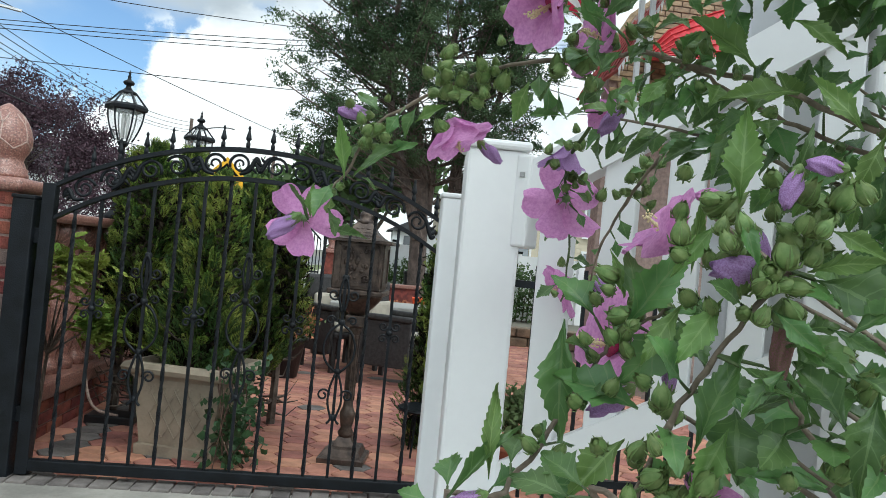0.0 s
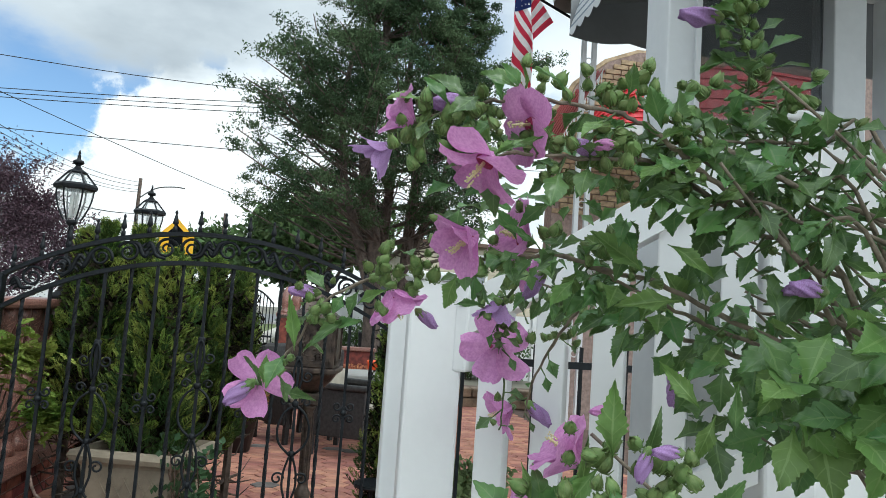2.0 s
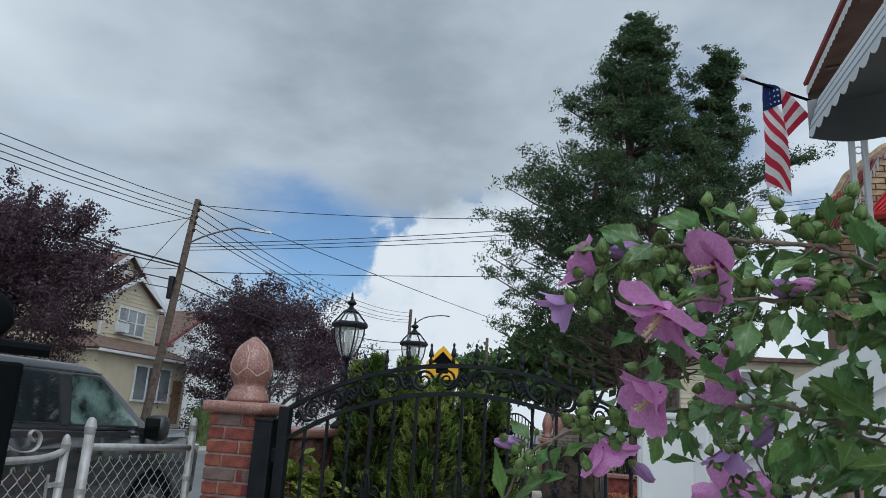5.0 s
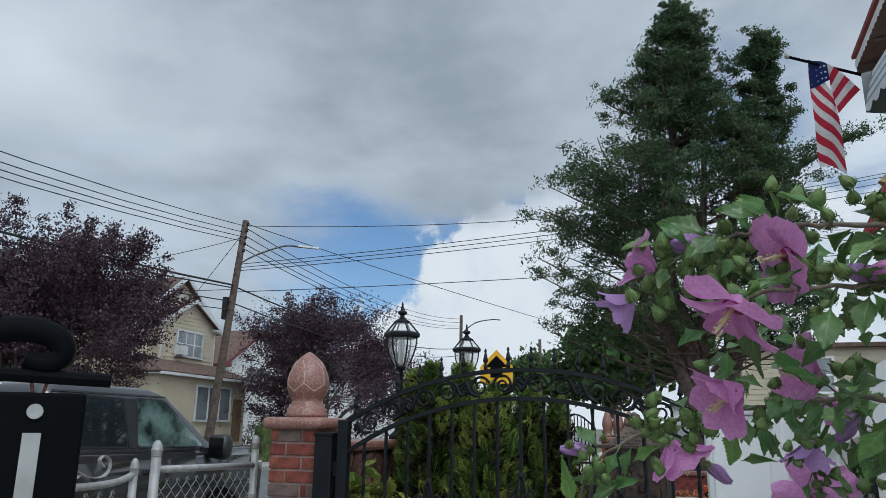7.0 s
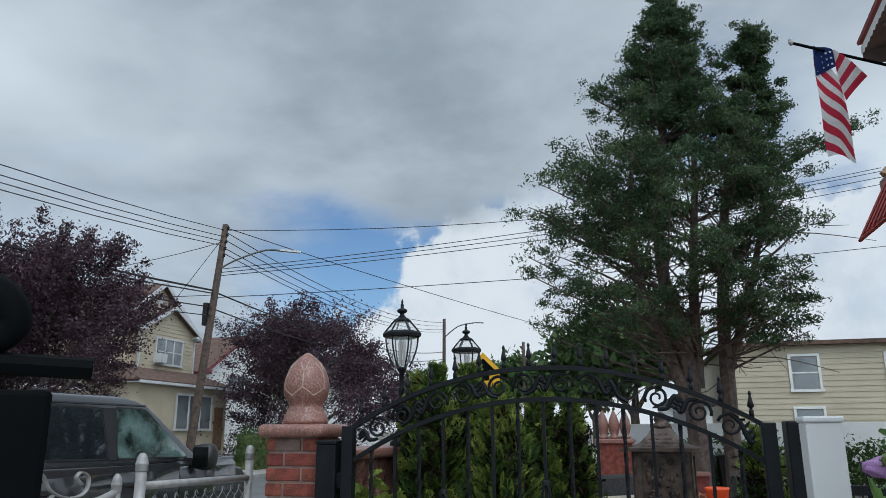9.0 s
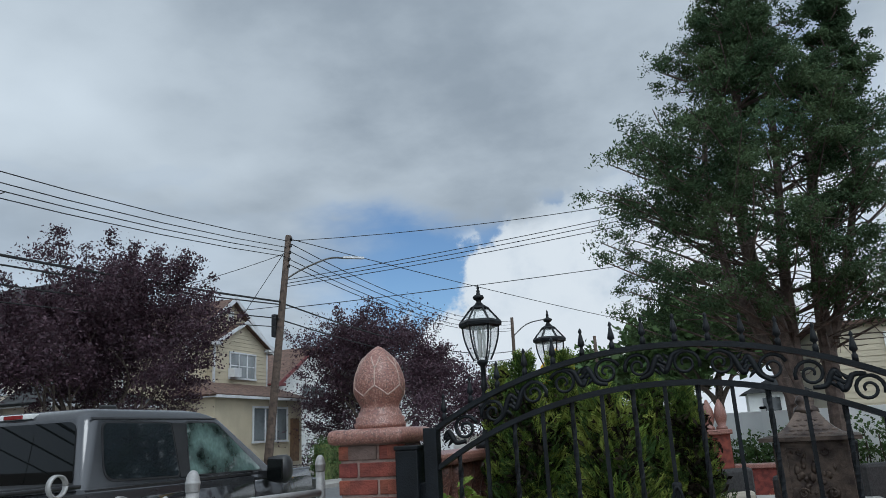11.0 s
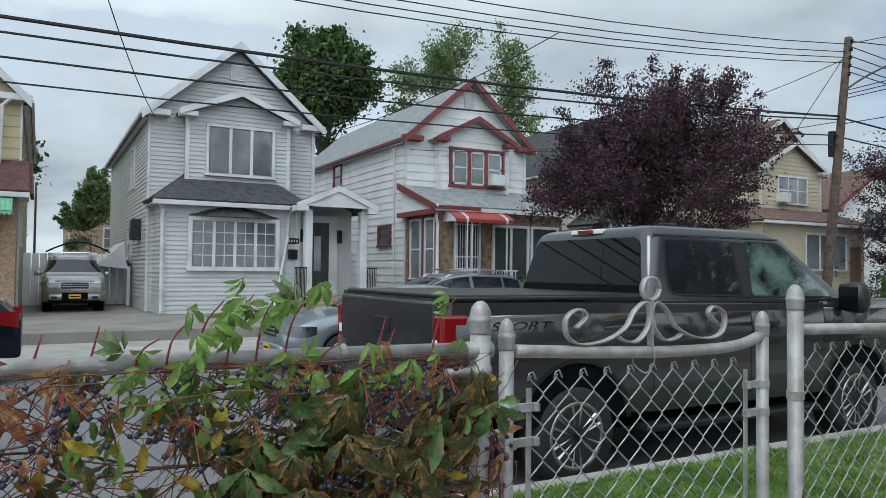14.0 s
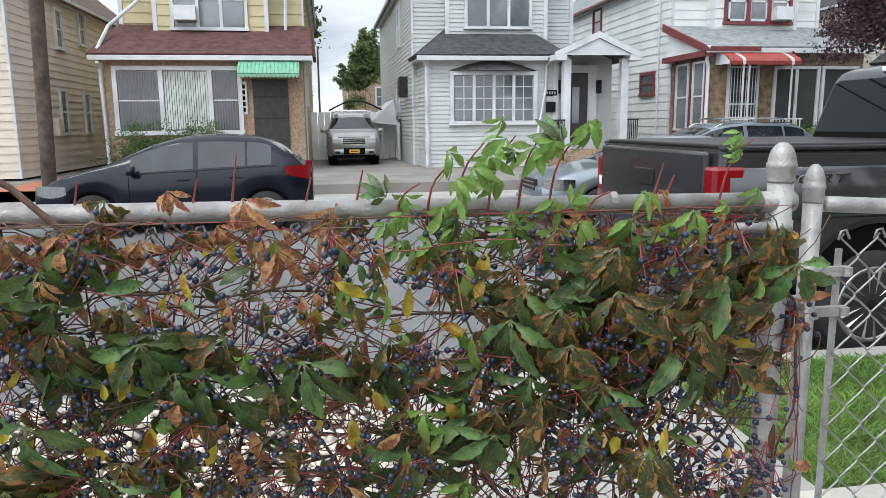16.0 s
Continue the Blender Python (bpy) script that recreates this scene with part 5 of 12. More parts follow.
part("entry_roof", bm, "shingle", grey)
bm = bmesh.new()
vs = [bm.verts.new(p) for p in ((PFX + 0.99, v0, 3.12), (PFX + 0.99, v1, 3.12), (PFX + 0.99, va, 3.70))]
bm.faces.new(vs)
box(bm, PFX + 0.5, v0, 2.98, PFX + 1.03, v0 + 0.35, 3.14)
box(bm, PFX + 0.5, v1 - 0.35, 2.98, PFX + 1.03, v1, 3.14)
for s, yy in ((-1, v0), (1, v1)):
    loft(bm, [[(PFX + 0.98, yy, 3.02), (PFX + 1.04, yy, 3.02), (PFX + 1.04, yy, 3.2), (PFX + 0.98, yy, 3.2)], [(PFX + 0.98, va, 3.6), (PFX + 1.04, va, 3.6), (PFX + 1.04, va, 3.78), (PFX + 0.98, va, 3.78)]])
part("entry_pediment", bm, "housewhite", grey)
for yy in (8.42, 9.72):
    part("wall_lantern", bx(HX + 1.2, yy, 2.1, HX + 1.34, yy + 0.14, 2.5, 0.02), "iron", grey)
part("mailbox", bx(PFX, 8.0, 1.55, PFX + 0.12, 8.28, 1.85, 0.02), "iron", grey, "small black mailbox")
part("number_plaque", bx(PFX, 7.95, 2.02, PFX + 0.05, 8.35, 2.2, 0.02), "iron", grey, "dark oval plaque with pale bars")
for k in range(4):
    part("plaque_bar", bx(PFX + 0.05, 8.01 + k * 0.08, 2.07, PFX + 0.056, 8.05 + k * 0.08, 2.15), "silverpaint", grey)
downspout(grey, [(PFX + 0.3, 8.15, 3.1), (PFX + 0.05, 8.0, 2.9), (PFX + 0.05, 7.98, 2.2), (PFX + 0.12, 7.75, 1.0), (PFX + 0.3, 7.5, 0.0)])
downspout(grey, [(PFX + 0.3, 4.2, 3.1), (PFX + 0.08, 4.4, 2.9), (PFX + 0.08, 4.4, 0.0)])
ac_ = part("air_conditioner", bx(-26.2, 3.92, 2.12, -25.55, 4.2, 2.78, 0.02), "darkmetal", grey)
part("air_grille", bx(-26.14, 3.905, 2.2, -25.61, 3.92, 2.7), "darkmetal", ac_)
# iron stoop rails
for yy in (8.15, 10.35):
    rt = thing("stoop_rail", "black iron stoop railing with pickets", "railing")
    part("top_bar", bx(PFX + 0.2, yy, 1.28, PFX + 1.3, yy + 0.04, 1.32), "iron", rt)
    for k in range(9):
        part("picket", bx(PFX + 0.22 + k * 0.13, yy + 0.01, 0.15, PFX + 0.24 + k * 0.13, yy + 0.03, 1.28), "iron", rt)

# white house with red trim
WPF = -21.8
wh = make_house("white clapboard two-storey house with dark red trim", HX, 12.75, 17.95, 0.0, 6.1, 8.38, "sidingwhite", "shinglegrey", "redtrim", -1, 0.3, 0.27, box_y=(13.9, 16.8), box_za=6.85,
                upwin=(14.35, 16.54, 4.38, 5.66, False), upframe="redtrim", porch=(12.75, 17.9, WPF), porch_mat="fieldstone", porch_eave=3.30, porch_top=4.2, hip=(-0.27, -0.27), shed=True,
                side_windows=((-31.3, -30.5, 4.85, 5.75, "redtrim"), (-26.4, -25.4, 2.2, 2.85, "redtrim")))
# sashes of the upper window between broad red mullions
for k in range(3):
    a = 14.35 + 0.73 * k
    for (y0, y1, z0, z1) in ((a + 0.04, a + 0.69, 4.40, 4.47), (a + 0.04, a + 0.69, 5.57, 5.64), (a + 0.04, a + 0.69, 4.99, 5.05), (a + 0.04, a + 0.11, 4.40, 5.64), (a + 0.62, a + 0.69, 4.40, 5.64)):
        part("sash_rail", bx(HX + 0.46, y0, z0, HX + 0.50, y1, z1), "housewhite", wh)
    if k:
        part("red_mullion", bx(HX + 0.45, a - 0.07, 4.38, HX + 0.53, a + 0.07, 5.66), "redtrim", wh)
part("air_conditioner", bx(HX + 0.47, 15.88, 4.42, HX + 0.86, 16.44, 4.82, 0.01), "alu", wh)
# windows in the stone flank of the porch
for (a, b) in ((-23.66, -22.96), (-22.58, -21.98)):
    window(wh, 12.75, a, b, 1.0, 2.95, 1, "housewhite", "winglass", face="y", out=-1, trim=0.06)
for a in (-23.86, -22.84, -21.93):
    part("red_window_post", bx(a, 12.70, 0.5, a + 0.13, 12.745, 3.1), "redtrim", wh)
# rough stones of the porch
sr = random.Random(14)
for (axis, lo_, hi_) in (("x", -24.15, -21.85), ("y", 12.8, 14.7)):
    z = 0.05
    while z < 3.0:
        hgt, u = sr.uniform(0.22, 0.38), lo_
        while u < hi_ - 0.1:
            w_ = min(sr.uniform(0.25, 0.55), hi_ - u)
            d_ = sr.uniform(0.008, 0.022)
            bm = bx(u + 0.01, 12.75 - d_, z + 0.01, u + w_ - 0.01, 12.76, min(z + hgt, 3.05) - 0.01, 0.006) if axis == "x" else bx(WPF - 0.03, u + 0.01, z + 0.01, WPF - 0.02 + d_, u + w_ - 0.01, min(z + hgt, 3.05) - 0.01, 0.006)
            part("stone", bm, "fieldstone", wh)
            u += w_
        z += hgt
part("storm_door", bx(WPF, 13.42, 0.45, WPF + 0.05, 14.30, 2.85), "door", wh)
for k in range(9):
    part("door_bar", bx(WPF + 0.06, 13.46 + k * 0.098, 0.5, WPF + 0.08, 13.48 + k * 0.098, 2.8), "housewhite", wh)
for z in (0.5, 1.3, 1.7, 2.78):
    part("door_rail", bx(WPF + 0.058, 13.42, z, WPF + 0.085, 14.30, z + 0.045), "housewhite", wh)
for y in (13.36, 14.30):
    part("door_jamb", bx(WPF, y, 0.45, WPF + 0.08, y + 0.07, 2.92), "housewhite", wh)
window(wh, WPF, 14.95, 16.3, 1.0, 2.75, 2, "housewhite", "darkglass", sash=False)
window(wh, WPF, 16.55, 17.6, 1.0, 2.75, 1, "housewhite", "darkglass", sash=False)
# closed end of the porch roof
bm = bmesh.new()
vs = [bm.verts.new(p) for p in ((HX, 12.60, 3.28), (WPF + 0.2, 12.60, 3.28), (HX, 12.60, 4.16))]
bm.faces.new(vs)
part("porch_gable", bm, "sidingwhite", wh)
bm = bmesh.new()
loft(bm, [[(HX - 0.1, 12.44, 4.12), (HX - 0.1, 12.50, 4.12), (HX - 0.1, 12.50, 4.36), (HX - 0.1, 12.44, 4.36)], [(WPF + 0.3, 12.44, 3.20), (WPF + 0.3, 12.50, 3.20), (WPF + 0.3, 12.50, 3.42), (WPF + 0.3, 12.44, 3.42)]])
part("porch_rake", bm, "redtrim", wh)
part("porch_band", bx(HX - 0.1, 12.46, 3.10, WPF + 0.28, 12.74, 3.27), "redtrim", wh)
part("roof_edge", bx(WPF + 0.28, 12.44, 3.25, WPF + 0.36, 14.2, 3.37, 0.01), "redtrim", wh)
downspout(wh, [(WPF + 0.35, 12.55, 3.38), (WPF + 0.12, 12.62, 3.0), (WPF + 0.08, 12.70, 2.8), (WPF + 0.08, 12.70, 0.2)], 0.055)
downspout(wh, [(HX + 0.1, 12.5, 6.0), (-25.0, 12.66, 5.7), (-25.0, 12.68, 0.5)], 0.03)
metal_awning("red ribbed metal awning with white stripes over a door", WPF + 0.02, 12.95, 15.2, 3.24, 2.92, 0.8, "redawn", stripes=(4, 19))
for yy in (13.42, 13.60, 14.95):
    pr = thing("awning_post", "slim white iron awning post", "post")
    part("shaft", bx(WPF + 0.72, yy, 0.0, WPF + 0.76, yy + 0.04, 2.92), "housewhite", pr)
st = thing("entry_steps", "entry steps with white iron railings", "steps")
for k in range(3):
    part("step", bx(WPF, 13.2, -0.05, WPF + 1.4 - k * 0.32, 14.9, 0.15 + k * 0.15), "walk", st)
for yy in (13.2, 14.85):
    part("handrail", bx(WPF + 0.1, yy, 1.25, WPF + 1.5, yy + 0.04, 1.29), "housewhite", st)
    for k in range(9):
        part("picket", bx(WPF + 0.12 + k * 0.16, yy + 0.01, 0.1, WPF + 0.14 + k * 0.16, yy + 0.03, 1.25), "housewhite", st)

# yellow house
yh = make_house("yellow-sided two-storey house with maroon porch roof", HX, -4.2, 0.9, 0.0, 6.0, 8.5, "sidingyellow", "shinglered", "housewhite", 1, 0.30, 0.25, box_y=(-3.24, -0.13), box_za=6.95,
                upwin=(-2.71, -0.74, 4.04, 5.6), upframe="housewhite", porch=(-4.46, 0.9, PFX), porch_mat="rose", porch_eave=3.1, porch_top=4.08, hip=(0.12, -0.22), porch_roof="shinglered", side_windows=((-25.6, -24.9, 1.9, 2.6, "housewhite"),))
window(yh, PFX, -4.1, -0.92, 1.12, 2.75, 1, "housewhite", "darkglass", sash=False, trim=0.12)
for a in (-3.02, -1.72):
    part("picture_mullion", bx(PFX, a, 1.12, PFX + 0.09, a + 0.12, 2.75), "housewhite", yh)
for a, b in ((-4.08, -3.04), (-1.58, -0.94)):
    part("screen_sash", bx(PFX + 0.03, a, 1.14, PFX + 0.05, b, 2.73), "darkglass", yh)
    part("sash_rail", bx(PFX + 0.05, a, 1.92, PFX + 0.07, b, 1.96), "housewhite", yh)
for k in range(18):
    # vertical blind, each slat turned a little
    ya = -2.885 + k * 0.0645
    bm = bmesh.new()
    slab(bm, [(PFX + 0.034, ya, 1.15), (PFX + 0.050 + 0.004 * (k % 3), ya + 0.050 + 0.003 * (k * 7 % 4), 1.15), (PFX + 0.050 + 0.004 * (k % 3), ya + 0.050 + 0.003 * (k * 5 % 4), 2.72), (PFX + 0.034, ya, 2.72)], 0.002)
    part("blind_slat", bm, "blind", yh)
for a, b in ((-4.08, -3.04), (-1.58, -0.94)):
    for k in range(int((b - a) / 0.075)):
        part("blind_slat", bx(PFX + 0.050, a + 0.03 + k * 0.075, 1.15, PFX + 0.053, a + 0.075 + k * 0.075, 2.72), "dimblind", yh)
part("storm_door", bx(PFX, -0.52, 0.38, PFX + 0.05, 0.45, 2.5, 0.01), "door", yh, "dark screen storm door")
for z in (0.75, 1.4, 2.0):
    part("door_rail", bx(PFX + 0.05, -0.5, z, PFX + 0.058, 0.43, z + 0.05), "darkmetal", yh)
part("door_sill", bx(PFX, -0.6, -0.05, PFX + 0.9, 0.55, 0.36), "rose", yh)
part("number_plate", bx(PFX, -0.86, 1.55, PFX + 0.03, -0.68, 2.45), "housewhite", yh, "pale board with dark bars")
for k in range(5):
    part("number_bar", bx(PFX + 0.03, -0.81, 1.62 + k * 0.16, PFX + 0.035, -0.73, 1.73 + k * 0.16), "black", yh)
part("air_conditioner", bx(HX + 0.45, -2.65, 4.2, HX + 0.85, -2.05, 4.6, 0.01), "alu", yh)
downspout(yh, [(PFX + 0.3, -4.5, 2.95), (PFX + 0.08, -4.5, 2.8), (PFX + 0.08, -4.45, 0.1)], 0.05)
downspout(yh, [(HX + 0.45, -3.5, 5.9), (HX + 0.45, -3.5, 4.9), (HX + 0.9, -4.4, 4.0), (PFX + 0.2, -4.6, 3.1)], 0.05)
downspout(yh, [(HX + 0.3, 0.72, 5.9), (HX + 0.3, 0.45, 5.6), (HX + 0.3, 0.4, 4.0)], 0.05)
metal_awning("pale green ribbed metal awning over a door", PFX + 0.02, -0.83, 0.80, 3.05, 2.62, 0.8, "greenawn")

# beige house past the yellow one, seen along its flank
bh = make_house("beige-sided house seen along its flank", -20.6, -12.2, -6.0, 0.0, 5.0, 7.6, "sidingbeige", "shinglebrown", "housewhite", 1, 0.2, 0.2, upwin=(-10.5, -8.0, 3.4, 4.7), depth=14,
                side_windows=((-24.2, -23.75, 1.1, 2.25, "housewhite"), (-26.3, -25.85, 1.1, 2.25, "housewhite"), (-24.35, -23.9, 3.5, 4.5, "housewhite"), (-26.4, -25.95, 3.8, 4.7, "housewhite")))
part("meter_box", bx(-23.4, -6.0, 1.0, -23.1, -5.85, 1.5, 0.02), "sidingbeige", bh)

# further houses up the street
dh = make_house("grey-roofed house behind a purple tree", HX - 0.6, 20.6, 26.5, 0.0, 5.6, 8.3, "sidingbeige", "shingle", "housewhite", -1, 0.25, 0.25, upwin=(22.0, 24.0, 3.9, 5.3), porch=(20.8, 26.2, PFX), porch_eave=3.1, porch_top=3.9)
th = make_house("tan-sided house with brown porch roof and stone front", HX, 29.9, 36.6, 0.2, 6.5, 8.95, "sidingtan", "shinglebrown", "housewhite", -1, 0.2, 0.2, box_y=(31.4, 36.0), box_za=7.7,
                upwin=(32.65, 34.8, 4.75, 5.98), porch=(29.2, 36.8, PFX + 0.6), porch_mat="sidingtan", porch_eave=3.6, porch_top=4.5)
window(th, PFX + 0.6, 32.2, 35.2, 1.5, 3.1, 3, "housewhite", "winglass", sash=False)
part("porch_door", bx(PFX + 0.6, 35.6, 0.4, PFX + 0.65, 36.4, 2.6), "wood", th, "brown wooden door")
part("air_conditioner", bx(HX + 0.45, 32.5, 4.75, HX + 0.85, 33.1, 5.2), "alu", th)
rh = make_house("white house with a red-edged roof", HX - 1.5, 40.0, 49.0, 0.0, 5.0, 7.6, "sidingwhite", "shinglebrown", "redtrim", -1, 0.25, 0.25, upwin=(43.0, 46.0, 3.5, 4.9), vent=False)
make_house("pale siding house at the end of the street", HX, 60.0, 68.0, 0.0, 5.2, 8.0, "sidingwhite", "shingle", "housewhite", -1, 0.3, 0.3, upwin=(62.0, 65.0, 3.7, 5.0), vent=False)
make_house("red brick house in the distance behind a driveway", -52.0, 3.0, 11.0, 0.0, 4.4, 6.6, "rose", "shinglebrown", "housewhite", -1, 0.4, 0.4, upwin=(5.0, 7.2, 2.5, 3.7), vent=False)
# two unseen houses added so the truck's rear window reflects something dark
for (ya, yb, sd) in ((-20.2, -14.6, "sidingwhite"), (-29.0, -23.2, "sidingtan")):
    make_house("unseen two-storey house added along the far side for window reflections", HX, ya, yb, 0.0, 6.0, 8.6, sd, "shingle", "housewhite", 1, 0.3, 0.3, upwin=(ya + 1.6, ya + 3.9, 4.1, 5.6), porch=(ya + 0.2, yb - 0.2, PFX), porch_eave=3.1, porch_top=4.0)
# driveway end: white gate and small canopy
dg = thing("driveway_gate", "white vinyl driveway gate with arched top", "gate")
for k in range(14):
    part("board", bx(-29.0, 0.95 + k * 0.24, -0.05, -28.95, 1.17 + k * 0.24, 1.7), "vinyl", dg)
bm = bmesh.new()
tube(bm, [(-28.9, 1.6 + 2.0 * i / 12, 1.75 + 0.35 * math.sin(math.pi * i / 12)) for i in range(13)], 0.03, 5)
part("arch_bar", bm, "iron", dg)
ca = thing("canopy", "white curved car canopy", "canopy")
bm = bmesh.new()
loft(bm, [[(-27.5 - 0.0, 3.4 + 0.8 * math.cos(math.pi * (1 - i / 8) / 2) - 0.3, 1.3 + 0.8 * math.sin(math.pi * i / 16)) for i in range(9)] + [(-27.5, 4.0, 1.2)], [(-31.0, 3.4 + 0.8 * math.cos(math.pi * (1 - i / 8) / 2) - 0.3, 1.3 + 0.8 * math.sin(math.pi * i / 16)) for i in range(9)] + [(-31.0, 4.0, 1.2)]])
part("cover", bm, "housewhite", ca)
part("leg", bx(-27.6, 4.0, -0.05, -27.5, 4.1, 1.3), "housewhite", ca)

# ---------------- poles and wires ----------------


def pole(label, base, top, r0=0.15, r1=0.11):
    t = thing("utility_pole", label, "pole")
    bm = bmesh.new()
    tube(bm, [Vector(base).lerp(Vector(top), i / 6) for i in range(7)], [r0 + (r1 - r0) * i / 6 for i in range(7)], 10)
    part("shaft", bm, "polewood", t, smooth=True)
    return t


B0, T0 = Vector((-14.6, 22.08, STREET + 0.1)), Vector((-14.5, 23.3, 8.65))
main_pole = pole("leaning weathered wooden utility pole with a street lamp", B0, T0)


def on_pole(h):
    return B0.lerp(T0, (h - B0.z) / (T0.z - B0.z))


bm = bmesh.new()
a = on_pole(6.95)
tube(bm, smooth_path([a, (-14.05, 23.5, 7.38), (-13.35, 24.2, 7.84), (-12.93, 24.75, 7.91)], 5), 0.035, 6)
part("lamp_arm", bm, "lampgrey", main_pole, "grey curved lamp arm")
bm = bmesh.new()
loft(bm, [[(-13.03 + dx, 24.67 + dx * 0.8, 7.88), (-12.93 + dx, 24.55 + dx * 0.8, 7.88), (-12.93 + dx, 24.55 + dx * 0.8, 7.95), (-13.03 + dx, 24.67 + dx * 0.8, 7.95)] for dx in (0, 0.2, 0.62)])
part("lamp_head", bm, "alu", main_pole, "flat grey street lamp head")
for k in range(5):
    p = on_pole(8.5 - k * 0.26)
    bm = bmesh.new()
    lathe(bm, [(0.03, -0.06), (0.05, -0.02), (0.035, 0.0), (0.05, 0.03), (0.02, 0.06)], 8, p + Vector((0.16, -0.05, 0)))
    part("insulator", bm, "darkmetal", main_pole)
p = on_pole(5.6)
part("cable_box", bx(p.x - 0.28, p.y - 0.2, 4.9, p.x - 0.1, p.y + 0.1, 5.7, 0.03), "darkmetal", main_pole)


def cable(label, pts, r):
    t = thing("cable", label, "cable")
    bm = bmesh.new()
    tube(bm, pts, r, 5)
    part("strand", bm, "cable", t)
    return t


def sag(a, b, s, n=14):
    a, b = Vector(a), Vector(b)
    return [a.lerp(b, i / n) - Vector((0, 0, s * 4 * (i / n) * (1 - i / n))) for i in range(n + 1)]


for k, h in enumerate((8.45, 8.2, 8.02, 7.85)):
    cable("thin black power line along the street", sag(on_pole(h), (-14.6, -22.0, h + 0.15), 1.57), 0.014)
for k, (h, s, r) in enumerate(((6.15, 0.85, 0.035), (6.05, 1.0, 0.022), (5.55, 0.9, 0.02), (5.25, 1.0, 0.016))):
    cable("thick black telephone cable along the street", sag(on_pole(h), (-14.7, -22.0, h - 0.1), s), r)
for k, (h, e, s) in enumerate(((8.45, (10.0, 32.3, 11.7), 0.75), (6.95, (10.0, 32.3, 11.55), 0.35), (6.82, (10.0, 32.3, 11.3), 0.35), (6.70, (10.0, 32.3, 11.0), 0.35), (5.9, (10.0, 32.3, 8.4), 0.2))):
    cable("thin power line that crosses the street", sag(on_pole(h), e, s), 0.014)
NP = Vector((-15.6, 60.0, 10.5))
for h, s in ((8.4, 0.9), (8.1, 0.9), (7.8, 0.9), (7.6, 0.9)):
    cable("thin power line along the street", sag(on_pole(h), NP + Vector((0, 0, h - 8.6)), s), 0.016)
for h, s, r in ((6.1, 0.8, 0.03), (5.5, 0.8, 0.025)):
    cable("thick telephone cable along the street", sag(on_pole(h), NP + Vector((0, 0, h - 8.8)), s), r)
cable("power line that crosses to the far pole", sag(on_pole(8.55), (3.5, 62.0, 6.8), 0.4), 0.016)
cable("service line from the pole to a house", sag(on_pole(8.0), (HX + 0.4, 18.3, 6.0), 0.5), 0.012)
cable("service line from the pole to a house", sag(on_pole(6.0), (HX + 0.4, 12.7, 5.5), 0.4), 0.012)
cable("service line to a house", sag((-14.6, 12.0, 6.9), (HX + 0.4, 9.2, 5.6), 0.3), 0.012)
cable("service line to a house", sag((-14.6, 2.0, 6.9), (HX + 0.4, 4.3, 5.7), 0.3), 0.012)
cable("guy wire at the pole", [on_pole(8.2), on_pole(5.9) + Vector((-1.3, -0.3, 0))], 0.012)
fpole = pole("distant wooden utility pole", (-15.7, 60, -0.4), (-15.6, 60, 10.6), 0.17, 0.13)
bm = bmesh.new()
tube(bm, smooth_path([(-15.6, 60, 9.0), (-14.4, 60, 9.9), (-13.0, 60, 10.15), (-12.2, 60, 10.1)], 4), 0.05, 5)
part("lamp_arm", bm, "lampgrey", fpole)
pole("thin wooden pole far down the street", (-8.9, 60, -0.4), (-8.9, 60, 8.4), 0.14, 0.12)
pole("dark wooden utility pole before the houses", (-15.2, -3.48, STREET), (-15.2, -3.22, 9.0), 0.125, 0.11)
pole("thin pole far behind the driveway", (-40, 1.2, 0), (-40, 1.2, 5.2), 0.06, 0.05)
# school crossing sign
sg = thing("road_sign", "yellow pentagon road sign with a black arrow shape", "sign")
bm = bmesh.new()
slab(bm, [(-5.95, 25, 2.75), (-4.82, 25, 2.75), (-4.82, 25, 3.32), (-5.385, 25, 3.90), (-5.95, 25, 3.32)], 0.02)
part("panel", bm, "yellow", sg)
bm = bmesh.new()
slab(bm, [(-5.60, 24.985, 2.95), (-5.17, 24.985, 2.95), (-5.17, 24.985, 3.30), (-4.98, 24.985, 3.30), (-5.385, 24.985, 3.70), (-5.79, 24.985, 3.30), (-5.60, 24.985, 3.30)], 0.006)
part("symbol", bm, "black", sg)
part("sign_post", bx(-5.41, 25.03, -0.4, -5.36, 25.07, 3.6), "galv", sg)

# ---------------- trees ----------------


